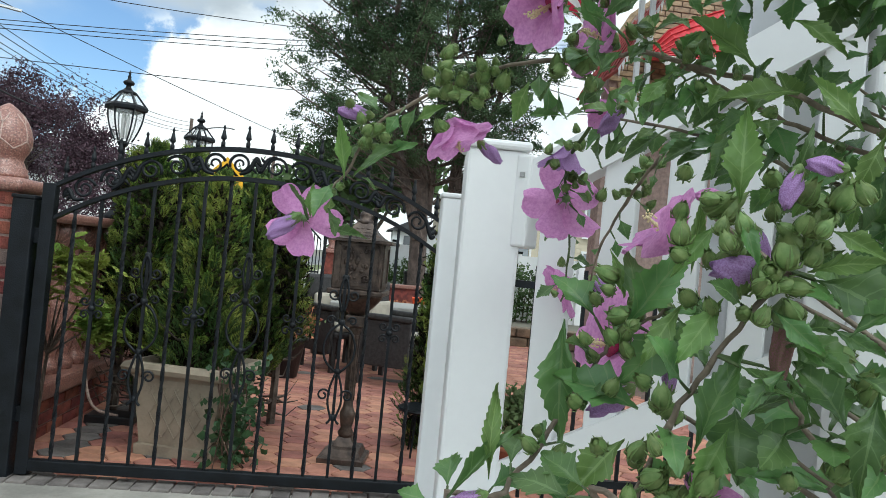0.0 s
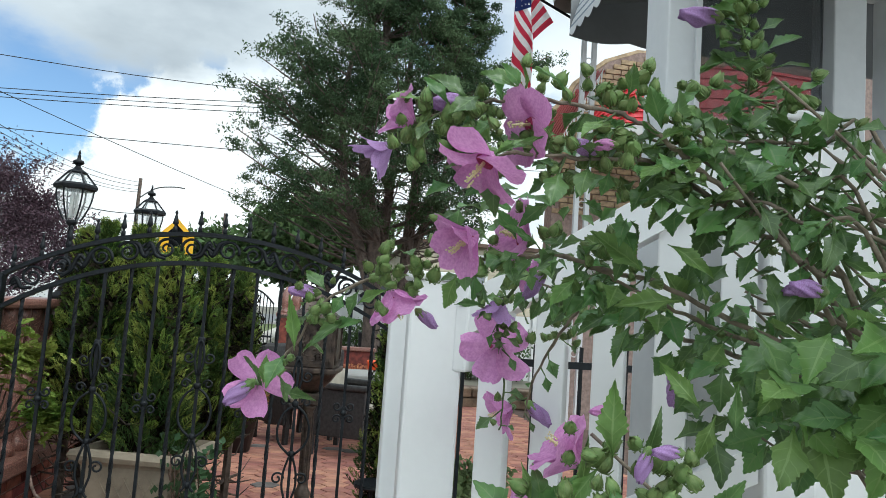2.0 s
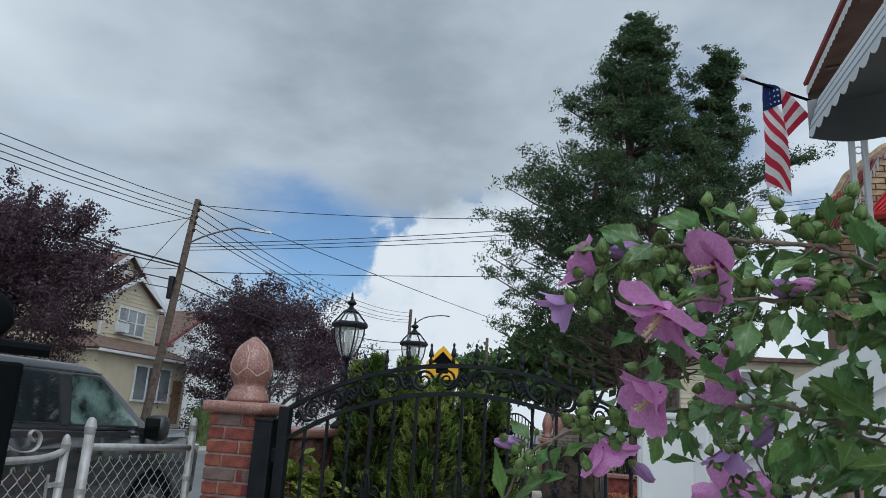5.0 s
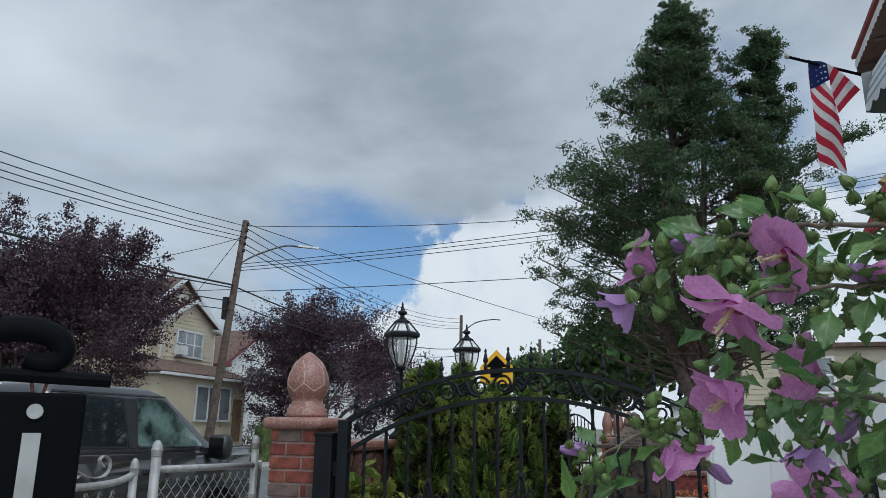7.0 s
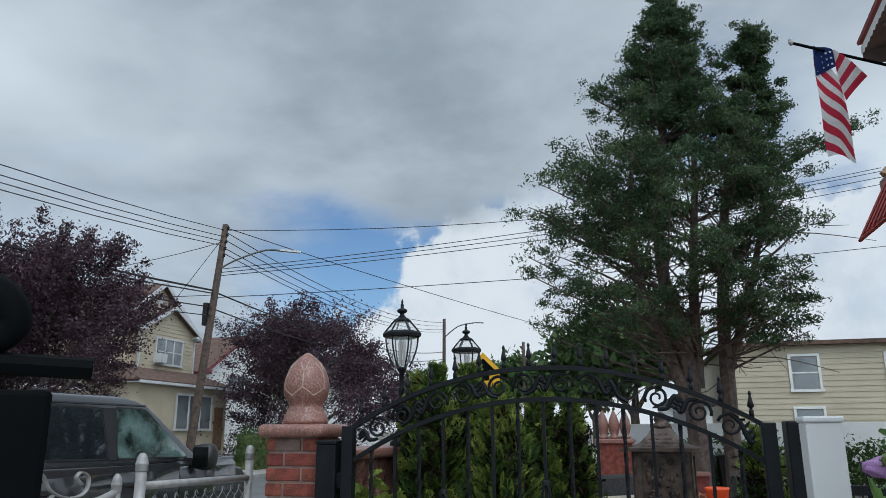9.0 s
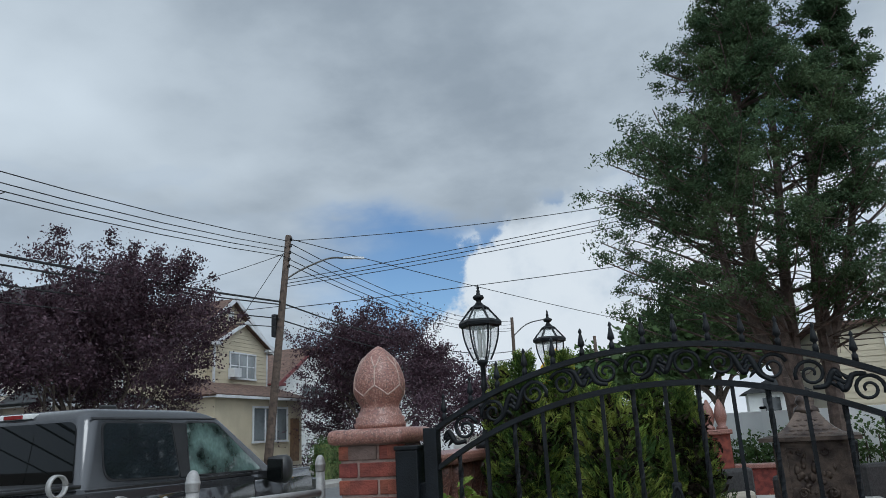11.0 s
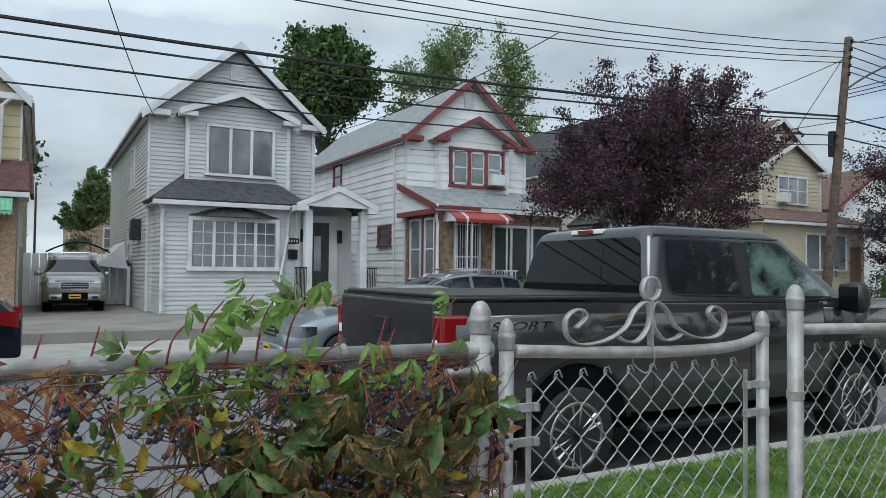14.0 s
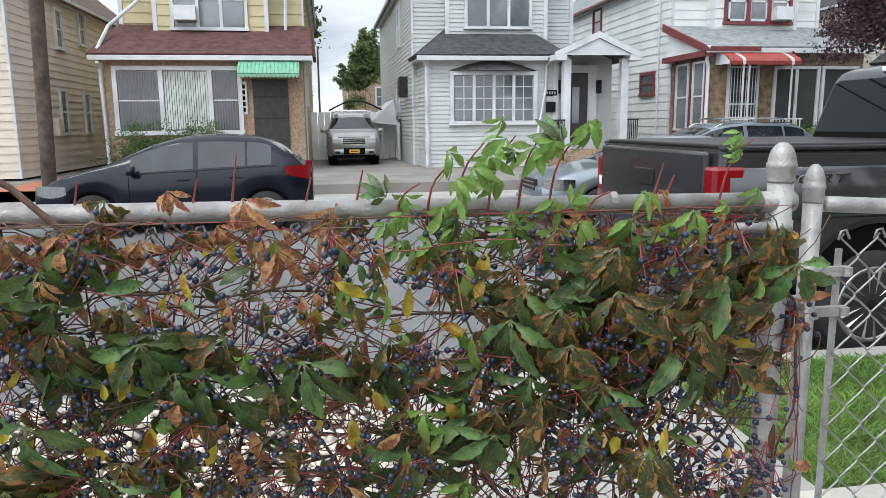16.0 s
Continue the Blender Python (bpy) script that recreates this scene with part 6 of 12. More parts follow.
def leaf_cloud(name, centers, per, spread, size, material, parent, seed, flat_z=0.6, long=1.6, droop=0.0, kind=""):
    """Many small leaves round the given points, as one mesh. centers: (x, y, z, scale)."""
    r = np.random.RandomState(seed)
    c = np.repeat(np.array([q[:3] for q in centers], float), per, axis=0)
    sc = np.repeat(np.array([q[3] for q in centers], float), per)
    n = len(c)
    off = r.normal(size=(n, 3)) * np.array([spread, spread, spread * flat_z]) * sc[:, None]
    p = c + off
    a = r.normal(size=(n, 3))
    a[:, 2] -= droop
    a /= np.linalg.norm(a, axis=1)[:, None]
    b = np.cross(a, r.normal(size=(n, 3)))
    b /= np.linalg.norm(b, axis=1)[:, None] + 1e-9
    s = size * r.uniform(0.55, 1.25, n)[:, None]
    v = np.empty((n, 4, 3))
    v[:, 0], v[:, 1], v[:, 2], v[:, 3] = p - a * s * long / 2, p + b * s / 2, p + a * s * long / 2, p - b * s / 2
    me = bpy.data.meshes.new(name)
    me.vertices.add(4 * n)
    me.vertices.foreach_set("co", v.reshape(-1))
    me.loops.add(4 * n)
    me.loops.foreach_set("vertex_index", np.arange(4 * n))
    me.polygons.add(n)
    me.polygons.foreach_set("loop_start", np.arange(0, 4 * n, 4))
    me.update(calc_edges=True)
    me.materials.append(M[material])
    ob = new(name, me)
    ob.parent = parent
    if kind:
        ob["kind"] = kind
    return ob


def clamp_unit(v):
    return min(1.0, max(0.0, v))


def limb(bm, p, d, length, r0, r, levels, tips, bend=0.25, up=0.15, split=3, seg=4):
    """A limb that bends, tapers and forks; the ends of the finest twigs go into tips."""
    pts, rs = [Vector(p)], [r0]
    d = Vector(d).normalized()
    for i in range(seg):
        d = (d + Vector((r.uniform(-1, 1), r.uniform(-1, 1), r.uniform(-1, 1) + up)) * bend).normalized()
        pts.append(pts[-1] + d * length / seg)
        rs.append(r0 * (1 - 0.55 * (i + 1) / seg))
    tube(bm, pts, rs, 6 if r0 > 0.05 else 4, caps=False)
    if levels == 0:
        tips.append((*pts[-1], 1.0))
        tips.append((*pts[-2], 0.8))
        return
    for k in range(split):
        i = seg if k == 0 else r.randint(max(1, seg - 2), seg)
        q = pts[i]
        side = Vector((r.uniform(-1, 1), r.uniform(-1, 1), r.uniform(-0.35, 0.7)))
        nd = (d * 0.75 + side * 0.9).normalized()
        limb(bm, q, nd, length * r.uniform(0.6, 0.8), rs[i] * 0.75, r, levels - 1, tips, bend, up, split, seg)


def broad_tree(name, label, base, trunk_h, height, width, leafm, seed, per=26, size=0.14, levels=3, spread=0.34, r0=0.16, stems=4, barkm="bark", long=1.7, split=3, fit=None, lobes=None, thin=0.0, skirt=1.9, dome=0.0):
    t = thing(name, label, "tree")
    r = random.Random(seed)
    bm = bmesh.new()
    tips = []
    top = Vector(base) + Vector((0, 0, trunk_h))
    tube(bm, [Vector(base), Vector(base) + Vector((0.03, 0.02, trunk_h * 0.5)), top], [r0 * 1.25, r0, r0 * 0.9], 8)
    L = (height - trunk_h)
    for k in range(stems):
        a = 2 * math.pi * k / stems + r.uniform(-0.4, 0.4)
        lean = r.uniform(0.25, 1.0) * width / height
        d = Vector((math.cos(a) * lean, math.sin(a) * lean, 1.0))
        limb(bm, top - Vector((0, 0, r.uniform(0, trunk_h * 0.15))), d, L * 0.42, r0 * 0.6, r, levels, tips, split=split)
    if fit:
        # spread the crown to its breadth and height
        half, ztop = fit
        sx = half / max(math.hypot(q[0] - base[0], q[1] - base[1]) for q in tips)
        sz = (ztop - top.z) / (max(q[2] for q in tips) - top.z)
        tips = [(base[0] + (q[0] - base[0]) * sx, base[1] + (q[1] - base[1]) * sx, top.z + (q[2] - top.z) * (sz if q[2] > top.z else 1), q[3]) for q in tips]
        for v in bm.verts:
            if v.co.z > top.z:
                v.co = (base[0] + (v.co.x - base[0]) * sx, base[1] + (v.co.y - base[1]) * sx, top.z + (v.co.z - top.z) * sz)
        if lobes:
            # crown outline shaped to fit the camera's view: two rounded heads with a notch
            def cap(q):
                u = ((q[0] - base[0]) * 0.67 + (q[1] - base[1]) * 0.74) / half
                for (ua, ha), (ub, hb) in zip(lobes, lobes[1:]):
                    if ua <= u <= ub:
                        return ha + (hb - ha) * (u - ua) / (ub - ua)
                return lobes[0][1] if u < lobes[0][0] else lobes[-1][1]
            tips = [(q[0], q[1], top.z + (q[2] - top.z) * (cap(q) if q[2] > top.z else 1.0), q[3]) for q in tips]
            for v in bm.verts:
                if v.co.z > top.z:
                    v.co.z = top.z + (v.co.z - top.z) * cap(v.co)
        if thin:
            zc = top.z + (ztop - top.z) * 0.5
            tips = [q for q in tips if q[2] < zc or r.random() > thin * (q[2] - zc) / (ztop - zc)]
        # boughs that hang low round the stem
        zm, zmin = top.z + (ztop - top.z) * 0.45, min(q[2] for q in tips)
        tips = [(q[0], q[1], zm - (zm - q[2]) * (zm - skirt) / (zm - zmin) if q[2] < zm else q[2], q[3]) for q in tips]
        if dome:
            # the lower boughs reach as far out as the middle ones
            def out(q):
                return 1.0 + dome * clamp_unit((zm + 1.0 - q[2]) / (zm + 1.0 - skirt))
            tips = [(base[0] + (q[0] - base[0]) * out(q), base[1] + (q[1] - base[1]) * out(q), q[2], q[3]) for q in tips]
            tips += [(q[0] + r.gauss(0, 0.5), q[1] + r.gauss(0, 0.5), max(skirt, q[2] + r.gauss(0, 0.5)), q[3]) for q in tips if q[2] < zm + 0.5]
        # loose twigs that stand out of the crown
        for q in r.sample(tips, min(150, len(tips) // 3)):
            o = Vector((q[0] - base[0], q[1] - base[1], (q[2] - (top.z + ztop) * 0.5) * 1.3))
            d = (o.normalized() + Vector((0, 0, 0.7))).normalized() * r.uniform(0.3, 1.1)
            e = Vector(q[:3]) + d
            tube(bm, [Vector(q[:3]), e], [0.012, 0.004], 3, caps=False)
            for f_ in (0.4, 0.7, 1.0):
                tips.append((*Vector(q[:3]).lerp(e, f_), 0.4))
    part("trunk", bm, barkm, t)
    leaf_cloud("crown", tips, per, spread, size, leafm, t, seed, long=long)
    return t


broad_tree("plum_tree", "purple-leaved plum tree with a crown of two heads", (-16.0, 16.0, -0.3), 1.3, 5.9, 5.6, "plum", 5, per=64, size=0.048, levels=4, spread=0.26, stems=8, r0=0.14, long=1.9, fit=(4.1, 7.9), thin=0.4, skirt=1.15,
           lobes=((-1.0, 0.40), (-0.62, 0.66), (-0.3, 0.84), (-0.12, 0.82), (0.0, 0.72), (0.1, 0.93), (0.42, 1.0), (0.7, 0.80), (1.0, 0.42)))
broad_tree("plum_tree", "purple-leaved plum tree with loose upper twigs", (-16.8, 35.6, -0.3), 1.0, 6.9, 8.5, "plum", 8, per=44, size=0.074, levels=4, spread=0.42, stems=9, r0=0.18, long=1.9, fit=(6.0, 8.4), thin=1.0, skirt=0.3, dome=1.1)
broad_tree("shade_tree", "tall dark green tree behind the houses", (-41, 15.7, 0), 5, 14.5, 7, "green", 12, per=70, size=0.19, levels=3, spread=0.55, stems=6, r0=0.35, fit=(3.1, 14.9), skirt=6.0)
broad_tree("shade_tree", "airy light green tree with open crown behind the houses", (-41, 24.0, 0), 7, 16.8, 8, "greenlight", 13, per=22, size=0.13, levels=3, spread=0.52, stems=4, r0=0.22, fit=(3.5, 16.9), skirt=9.0)
broad_tree("shade_tree", "airy light green tree with open crown behind the houses", (-41, 28.9, 0), 7, 15.2, 7, "greenlight", 16, per=17, size=0.13, levels=3, spread=0.46, stems=4, r0=0.2, fit=(2.7, 17.0), skirt=10.0)
broad_tree("shade_tree", "dark green tree far behind the houses", (-42, -0.5, 0), 3, 9.5, 5, "green", 17, per=44, size=0.2, levels=3, spread=0.5, stems=5, r0=0.25, fit=(2.2, 8.6), skirt=2.5)
broad_tree("slim_tree", "slim green tree behind a driveway", (-45, 3.9, 0), 1.2, 5.9, 2.0, "greenlight", 19, per=60, size=0.12, levels=3, spread=0.26, stems=4, r0=0.12, fit=(1.05, 6.0), skirt=1.0)
# two trees added out of view to darken reflections in the truck's glass
broad_tree("unseen_street_tree", "leafy green tree added out of view to darken window reflections", (-16.3, -16.0, -0.3), 2.2, 8.0, 5.5, "green", 27, per=40, size=0.14, levels=3, spread=0.5, stems=6, r0=0.18, fit=(3.6, 8.6), skirt=2.4)
broad_tree("unseen_street_tree", "leafy green tree added out of view to darken window reflections", (-16.3, -27.0, -0.3), 2.2, 9.0, 5.5, "green", 28, per=40, size=0.16, levels=3, spread=0.5, stems=6, r0=0.18, fit=(4.2, 10.2), skirt=2.6)
broad_tree("shade_tree", "green tree at the end of the patio", (-0.5, 33, 0), 2, 6.4, 5, "green", 21, per=30, size=0.28, levels=3, spread=0.5, stems=5, r0=0.2)
broad_tree("shade_tree", "green tree far down the street", (-9.5, 66, 0), 2, 8.0, 6, "green", 22, per=26, size=0.34, levels=3, spread=0.6, stems=5, r0=0.2)
broad_tree("shade_tree", "green tree far down the street", (-3.5, 60, 0), 2, 7.0, 6, "green", 24, per=26, size=0.34, levels=3, spread=0.6, stems=5, r0=0.2)


def cedar_tree(x, y):
    t = thing("cedar_tree", "tall red cedar with twin trunks and layered dark sprays", "tree")
    r = random.Random(31)
    bm = bmesh.new()
    tips = []
    trunks = [
        [(x - 0.05, y, -0.1), (x - 0.1, y, 1.6), (x - 0.2, y, 2.9), (x - 0.45, y, 4.2), (x - 0.30, y, 6.2), (x + 0.0, y, 8.2), (x + 0.05, y, 9.4)],
        [(x + 0.45, y + 0.2, -0.1), (x + 0.5, y + 0.2, 2.0), (x + 0.55, y + 0.2, 3.4), (x + 0.8, y + 0.2, 5.5), (x + 1.25, y + 0.1, 7.0), (x + 1.48, y, 8.55)],
        [(x - 0.12, y - 0.1, 1.5), (x - 0.55, y - 0.1, 2.9), (x - 0.85, y, 4.0), (x - 0.9, y, 5.6), (x - 0.7, y, 6.8)],
        [(x + 0.52, y + 0.2, 2.2), (x + 1.0, y + 0.3, 3.6), (x + 1.4, y + 0.4, 5.0), (x + 1.7, y + 0.4, 6.4)],
        [(x + 0.0, y + 0.1, 2.0), (x + 0.1, y + 0.2, 4.0), (x + 0.3, y + 0.3, 6.0), (x + 0.35, y + 0.2, 8.0)],
    ]
    rads = [0.17, 0.14, 0.10, 0.08, 0.10]
    lines = []
    for pts, r0 in zip(trunks, rads):
        sm = smooth_path(pts, 6)
        lines.append(sm)
        tube(bm, sm, [r0 * (1 - 0.88 * i / len(sm)) + 0.012 for i in range(len(sm))], 8)
    # reach of the boughs to the west and to the east at a height
    west = [(2.6, 2.5), (3.2, 2.9), (3.8, 3.05), (4.6, 3.1), (5.2, 3.25), (5.8, 2.6), (6.3, 2.15), (7.0, 1.75), (7.5, 1.5), (8.1, 0.98), (8.6, 0.70), (9.1, 0.42), (9.5, 0.08)]
    east = [(2.6, 1.7), (4.0, 2.0), (5.1, 2.1), (6.3, 2.05), (7.0, 1.6), (7.6, 0.9), (8.2, 0.60), (8.6, 0.52), (9.1, 0.36), (9.5, 0.08)]

    def reach(z, c):
        w = along_profile(west if c < 0 else east, z)
        return w * (abs(c) + 0.75 * (1 - abs(c)))

    def clump(p, spray):
        """A tuft of sprays: a dense heart with a ragged rim."""
        k = r.randint(5, 8)
        for _ in range(k):
            q = Vector((r.gauss(0, 0.13), r.gauss(0, 0.13), r.gauss(0.02, 0.065))) * spray
            tips.append((*(p + q), spray * r.uniform(0.55, 1.1)))

    def bough(start, end, droop, r0, spray, bare=0.45):
        mid = start.lerp(end, 0.5) + Vector((r.gauss(0, 0.06), r.gauss(0, 0.06), droop))
        sm = smooth_path([start, mid, end], 4)
        tube(bm, sm, [r0 * (1 - i / len(sm)) + 0.005 for i in range(len(sm))], 4, caps=False)
        ln = (end - start).length
        n = max(2, int(ln * (1 - bare) * 3.2))
        for i in range(n):
            q = bare + (1 - bare) * (i + r.uniform(0.3, 1.0)) / n
            p = start.lerp(end, min(q, 1.02)) + Vector((0, 0, droop * 4 * q * (1 - q) * 0.8))
            side = Vector((r.gauss(0, 0.18), r.gauss(0, 0.18), r.uniform(-0.03, 0.16))) * min(1.0, ln)
            e = p + side
            tube(bm, [p - (end - start).normalized() * 0.12, e], [0.006, 0.003], 3, caps=False)
            clump(e, spray)
    for k in range(350):
        z = 2.75 + 6.65 * r.random() ** 0.92
        a = r.uniform(0, 2 * math.pi)
        c = math.cos(a)
        h = reach(z, c) * (r.uniform(0.55, 1.0) if r.random() < 0.5 else r.uniform(0.86, 1.04))
        # from the nearest stem at a lower height
        line = lines[0] if z > 6.9 else r.choice(lines[:1] + lines[2:3] + lines[4:] if c < 0 else lines[1:2] + lines[3:])
        zs = z - 0.30 * h - 0.1
        st = min(line, key=lambda p: abs(p.z - zs))
        end = Vector((x + 0.05 + h * c, y + h * 0.85 * math.sin(a), z + r.uniform(-0.12, 0.2)))
        low = clamp_unit((6.2 - z) / 3.0)
        bough(Vector(st), end, r.uniform(-0.16, 0.05) * min(1, h), 0.008 + 0.007 * h, min(1.0, 0.55 + 0.22 * h), 0.30 + 0.32 * low)
    for k in range(60):
        # the lower leader to the east
        z = r.uniform(6.4, 8.6)
        a = r.uniform(0, 2 * math.pi)
        h = (0.10 + 0.30 * (8.7 - z)) * r.uniform(0.5, 1.1)
        ax = x + 1.25 + 0.14 * (z - 7.0)
        bough(Vector((ax, y, z - 0.15)), Vector((ax + h * math.cos(a), y + h * math.sin(a), z + 0.06)), 0.0, 0.012, 0.55, 0.2)
    # thin boughs that reach out to the east
    bough(Vector((x + 0.9, y, 5.4)), Vector((x + 3.1, y + 0.2, 6.7)), -0.12, 0.05, 0.8, 0.55)
    bough(Vector((x + 1.9, y, 6.0)), Vector((x + 3.0, y + 0.2, 6.5)), -0.05, 0.02, 0.6, 0.5)
    # bare dead twigs under the crown
    for k in range(120):
        a = r.uniform(0, 2 * math.pi)
        z = r.uniform(2.2, 5.2)
        st = min(r.choice(lines), key=lambda p: abs(p.z - z))
        e = st + Vector((math.cos(a), math.sin(a), r.uniform(-0.3, 0.35))) * r.uniform(0.5, 1.9)
        sm = smooth_path([st, st.lerp(e, 0.5) + Vector((0, 0, r.uniform(-0.2, 0.2))), e + Vector((0, 0, r.uniform(-0.3, 0.1)))], 3)
        tube(bm, sm, [0.013 * (1 - i / len(sm)) + 0.003 for i in range(len(sm))], 3, caps=False)
    part("trunk", bm, "cedarbark", t)
    leaf_cloud("crown", tips, 42, 0.094, 0.026, "cedar", t, 33, flat_z=0.62, long=2.6, droop=-0.3)
    return t


def along_profile(prof, u):
    for (a, p), (b, q) in zip(prof, prof[1:]):
        if a <= u <= b:
            return p + (q - p) * (u - a) / (b - a)
    return prof[-1][1] if u > prof[-1][0] else prof[0][1]


cedar_tree(0.55, 14.0)


def fan_sprays(name, fans, material, parent, seed, size=0.0065):
    """Flat branching sprays as one mesh. fans: (foot, direction, side, length)."""
    r = np.random.RandomState(seed)
    P, A, L, S = [], [], [], []
    for foot, d, side, ln in fans:
        n = 9
        for j in range(n):
            q = (j + 0.5) / n
            bend = d + side * 0.12 * q
            c = foot + d * ln * q + Vector((0, 0, -0.10 * ln * q * q))
            for s_ in (-1, 1):
                w = ln * 0.42 * (1 - q) ** 0.7 * (0.4 + 0.6 * min(1, q * 4)) + 0.012
                ax = (d * 0.8 + side * s_ * 0.75).normalized()
                P.append(c + ax * w * 0.5)
                A.append(ax)
                L.append(w)
                S.append(side)
                # a small fork near the end of the branchlet
                if w > 0.035:
                    P.append(c + ax * w * 0.72 + d * 0.010)
                    A.append((d * 1.0 + side * s_ * 0.25).normalized())
                    L.append(w * 0.5)
                    S.append(side)
            P.append(c)
            A.append(bend.normalized())
            L.append(ln / n * 1.5)
            S.append(side)
    n = len(P)
    p, a, ln, sd = (np.array([tuple(v) for v in q], float) if not isinstance(q[0], float) else np.array(q) for q in (P, A, L, S))
    a += r.normal(size=(n, 3)) * 0.13
    a /= np.linalg.norm(a, axis=1)[:, None]
    nn = np.cross(a, sd + r.normal(size=(n, 3)) * 0.35)
    b = np.cross(nn, a)
    b /= np.linalg.norm(b, axis=1)[:, None] + 1e-9
    w = size * r.uniform(0.7, 1.3, n)[:, None]
    h = ln[:, None] / 2
    v = np.empty((n, 4, 3))
    v[:, 0], v[:, 1], v[:, 2], v[:, 3] = p - a * h, p + b * w / 2 + a * h * 0.25, p + a * h, p - b * w / 2 + a * h * 0.25
    me = bpy.data.meshes.new(name)
    me.vertices.add(4 * n)
    me.vertices.foreach_set("co", v.reshape(-1))
    me.loops.add(4 * n)
    me.loops.foreach_set("vertex_index", np.arange(4 * n))
    me.polygons.add(n)
    me.polygons.foreach_set("loop_start", np.arange(0, 4 * n, 4))
    me.update(calc_edges=True)
    me.materials.append(M[material])
    ob = new(name, me)
    ob.parent = parent
    return ob


def arborvitae(label, x, y, z0, h, w, seed, light=0.25, leaf="arbor", n=620, name="arborvitae", low=0.0):
    """A cone of upright flat sprays round a dead inside, coloured near-black for its shade."""
    t = thing(name, label, "shrub")
    r = random.Random(seed)
    bm = bmesh.new()
    tube(bm, [(x, y, z0), (x + 0.01, y, z0 + h * 0.5), (x, y, z0 + h * 0.93)], [0.03, 0.02, 0.006], 6)
    part("trunk", bm, "bark", t)
    bm = bmesh.new()
    for k in range(60):
        a, q = r.uniform(0, 6.283), r.uniform(0.03, 0.8)
        rr_ = w * (1 - q) * r.uniform(0.4, 0.95) + 0.03
        p = Vector((x, y, z0 + h * q))
        tube(bm, [p, p + Vector((math.cos(a) * rr_ * 0.6, math.sin(a) * rr_ * 0.6, r.uniform(-0.03, 0.03))), p + Vector((math.cos(a) * rr_, math.sin(a) * rr_, r.uniform(0.02, 0.12)))], [0.008, 0.005, 0.002], 4, caps=False)
    ob = part("twig_mass", bm, "bark", t)
    ob["kind"] = "stuff"

    def shape_at(q, a):
        s_ = (1 - q) ** 0.62 * (0.74 + 0.26 * math.sin(3 * a + seed + 5 * q)) if q > 0.15 else 0.6 + q
        return s_ + 0.05
    # near-black core: the shade deep in the shrub is put into its colour
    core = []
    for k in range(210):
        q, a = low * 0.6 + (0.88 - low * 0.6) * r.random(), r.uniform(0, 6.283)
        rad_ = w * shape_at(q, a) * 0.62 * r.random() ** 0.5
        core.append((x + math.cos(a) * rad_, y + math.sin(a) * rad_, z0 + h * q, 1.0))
    leaf_cloud("dead_inside", core, 30, 0.040, 0.016, "shaded_deadneedle", t, seed + 9, flat_z=1.4, long=3.0)
    tones = {"dark": [], "mid": [], "lit": []}
    for k in range(int(n * 1.15)):
        q = low * 0.6 + (1 - low * 0.6) * r.random() ** 0.9
        a = r.uniform(0, 6.283)
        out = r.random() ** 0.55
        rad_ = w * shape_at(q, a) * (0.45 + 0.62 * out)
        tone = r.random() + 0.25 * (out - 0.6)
        ca, sa = math.cos(a), math.sin(a)
        lean = r.uniform(0.25, 1.0)
        d = Vector((ca * lean, sa * lean, r.uniform(0.45, 1.1))).normalized()
        # the flat of a spray stands on edge, near to radial
        tw = a + math.pi / 2 + r.gauss(0, 0.9)
        side = Vector((math.cos(tw), math.sin(tw), r.uniform(-0.3, 0.3)))
        side = (side - d * side.dot(d)).normalized()
        ln = r.uniform(0.10, 0.19)
        foot = Vector((x + ca * rad_, y + sa * rad_, z0 + h * q)) - d * ln * 0.6
        # sprays go darker inwards and downwards: shade is put into leaf colour
        kind_ = "lit" if tone > 1.0 - light * 0.8 * min(1.0, 0.25 + 1.1 * q) and out > 0.5 else "mid" if tone > 0.72 - 0.45 * q else "dark"
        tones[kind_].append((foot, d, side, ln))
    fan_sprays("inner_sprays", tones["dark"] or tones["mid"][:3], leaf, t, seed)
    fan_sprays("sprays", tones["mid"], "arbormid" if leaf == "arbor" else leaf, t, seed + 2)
    fan_sprays("tip_growth", tones["lit"] or tones["mid"][:3], "arborlight", t, seed + 1)
    return t


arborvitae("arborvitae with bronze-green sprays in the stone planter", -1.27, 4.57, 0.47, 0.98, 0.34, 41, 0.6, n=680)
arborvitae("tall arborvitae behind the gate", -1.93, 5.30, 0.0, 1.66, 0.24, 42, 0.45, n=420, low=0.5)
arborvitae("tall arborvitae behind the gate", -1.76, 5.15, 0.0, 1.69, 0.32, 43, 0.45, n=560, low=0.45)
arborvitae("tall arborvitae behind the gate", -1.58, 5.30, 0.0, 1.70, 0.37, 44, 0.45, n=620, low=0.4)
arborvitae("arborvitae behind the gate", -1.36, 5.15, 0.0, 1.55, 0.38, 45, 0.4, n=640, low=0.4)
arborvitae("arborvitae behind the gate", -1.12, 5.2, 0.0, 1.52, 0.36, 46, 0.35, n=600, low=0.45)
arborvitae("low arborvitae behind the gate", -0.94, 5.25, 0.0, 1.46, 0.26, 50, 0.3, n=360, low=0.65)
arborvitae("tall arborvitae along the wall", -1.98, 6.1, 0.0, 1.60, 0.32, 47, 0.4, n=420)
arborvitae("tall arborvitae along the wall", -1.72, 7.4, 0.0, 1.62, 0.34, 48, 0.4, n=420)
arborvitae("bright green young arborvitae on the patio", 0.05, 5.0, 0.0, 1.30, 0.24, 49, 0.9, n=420)

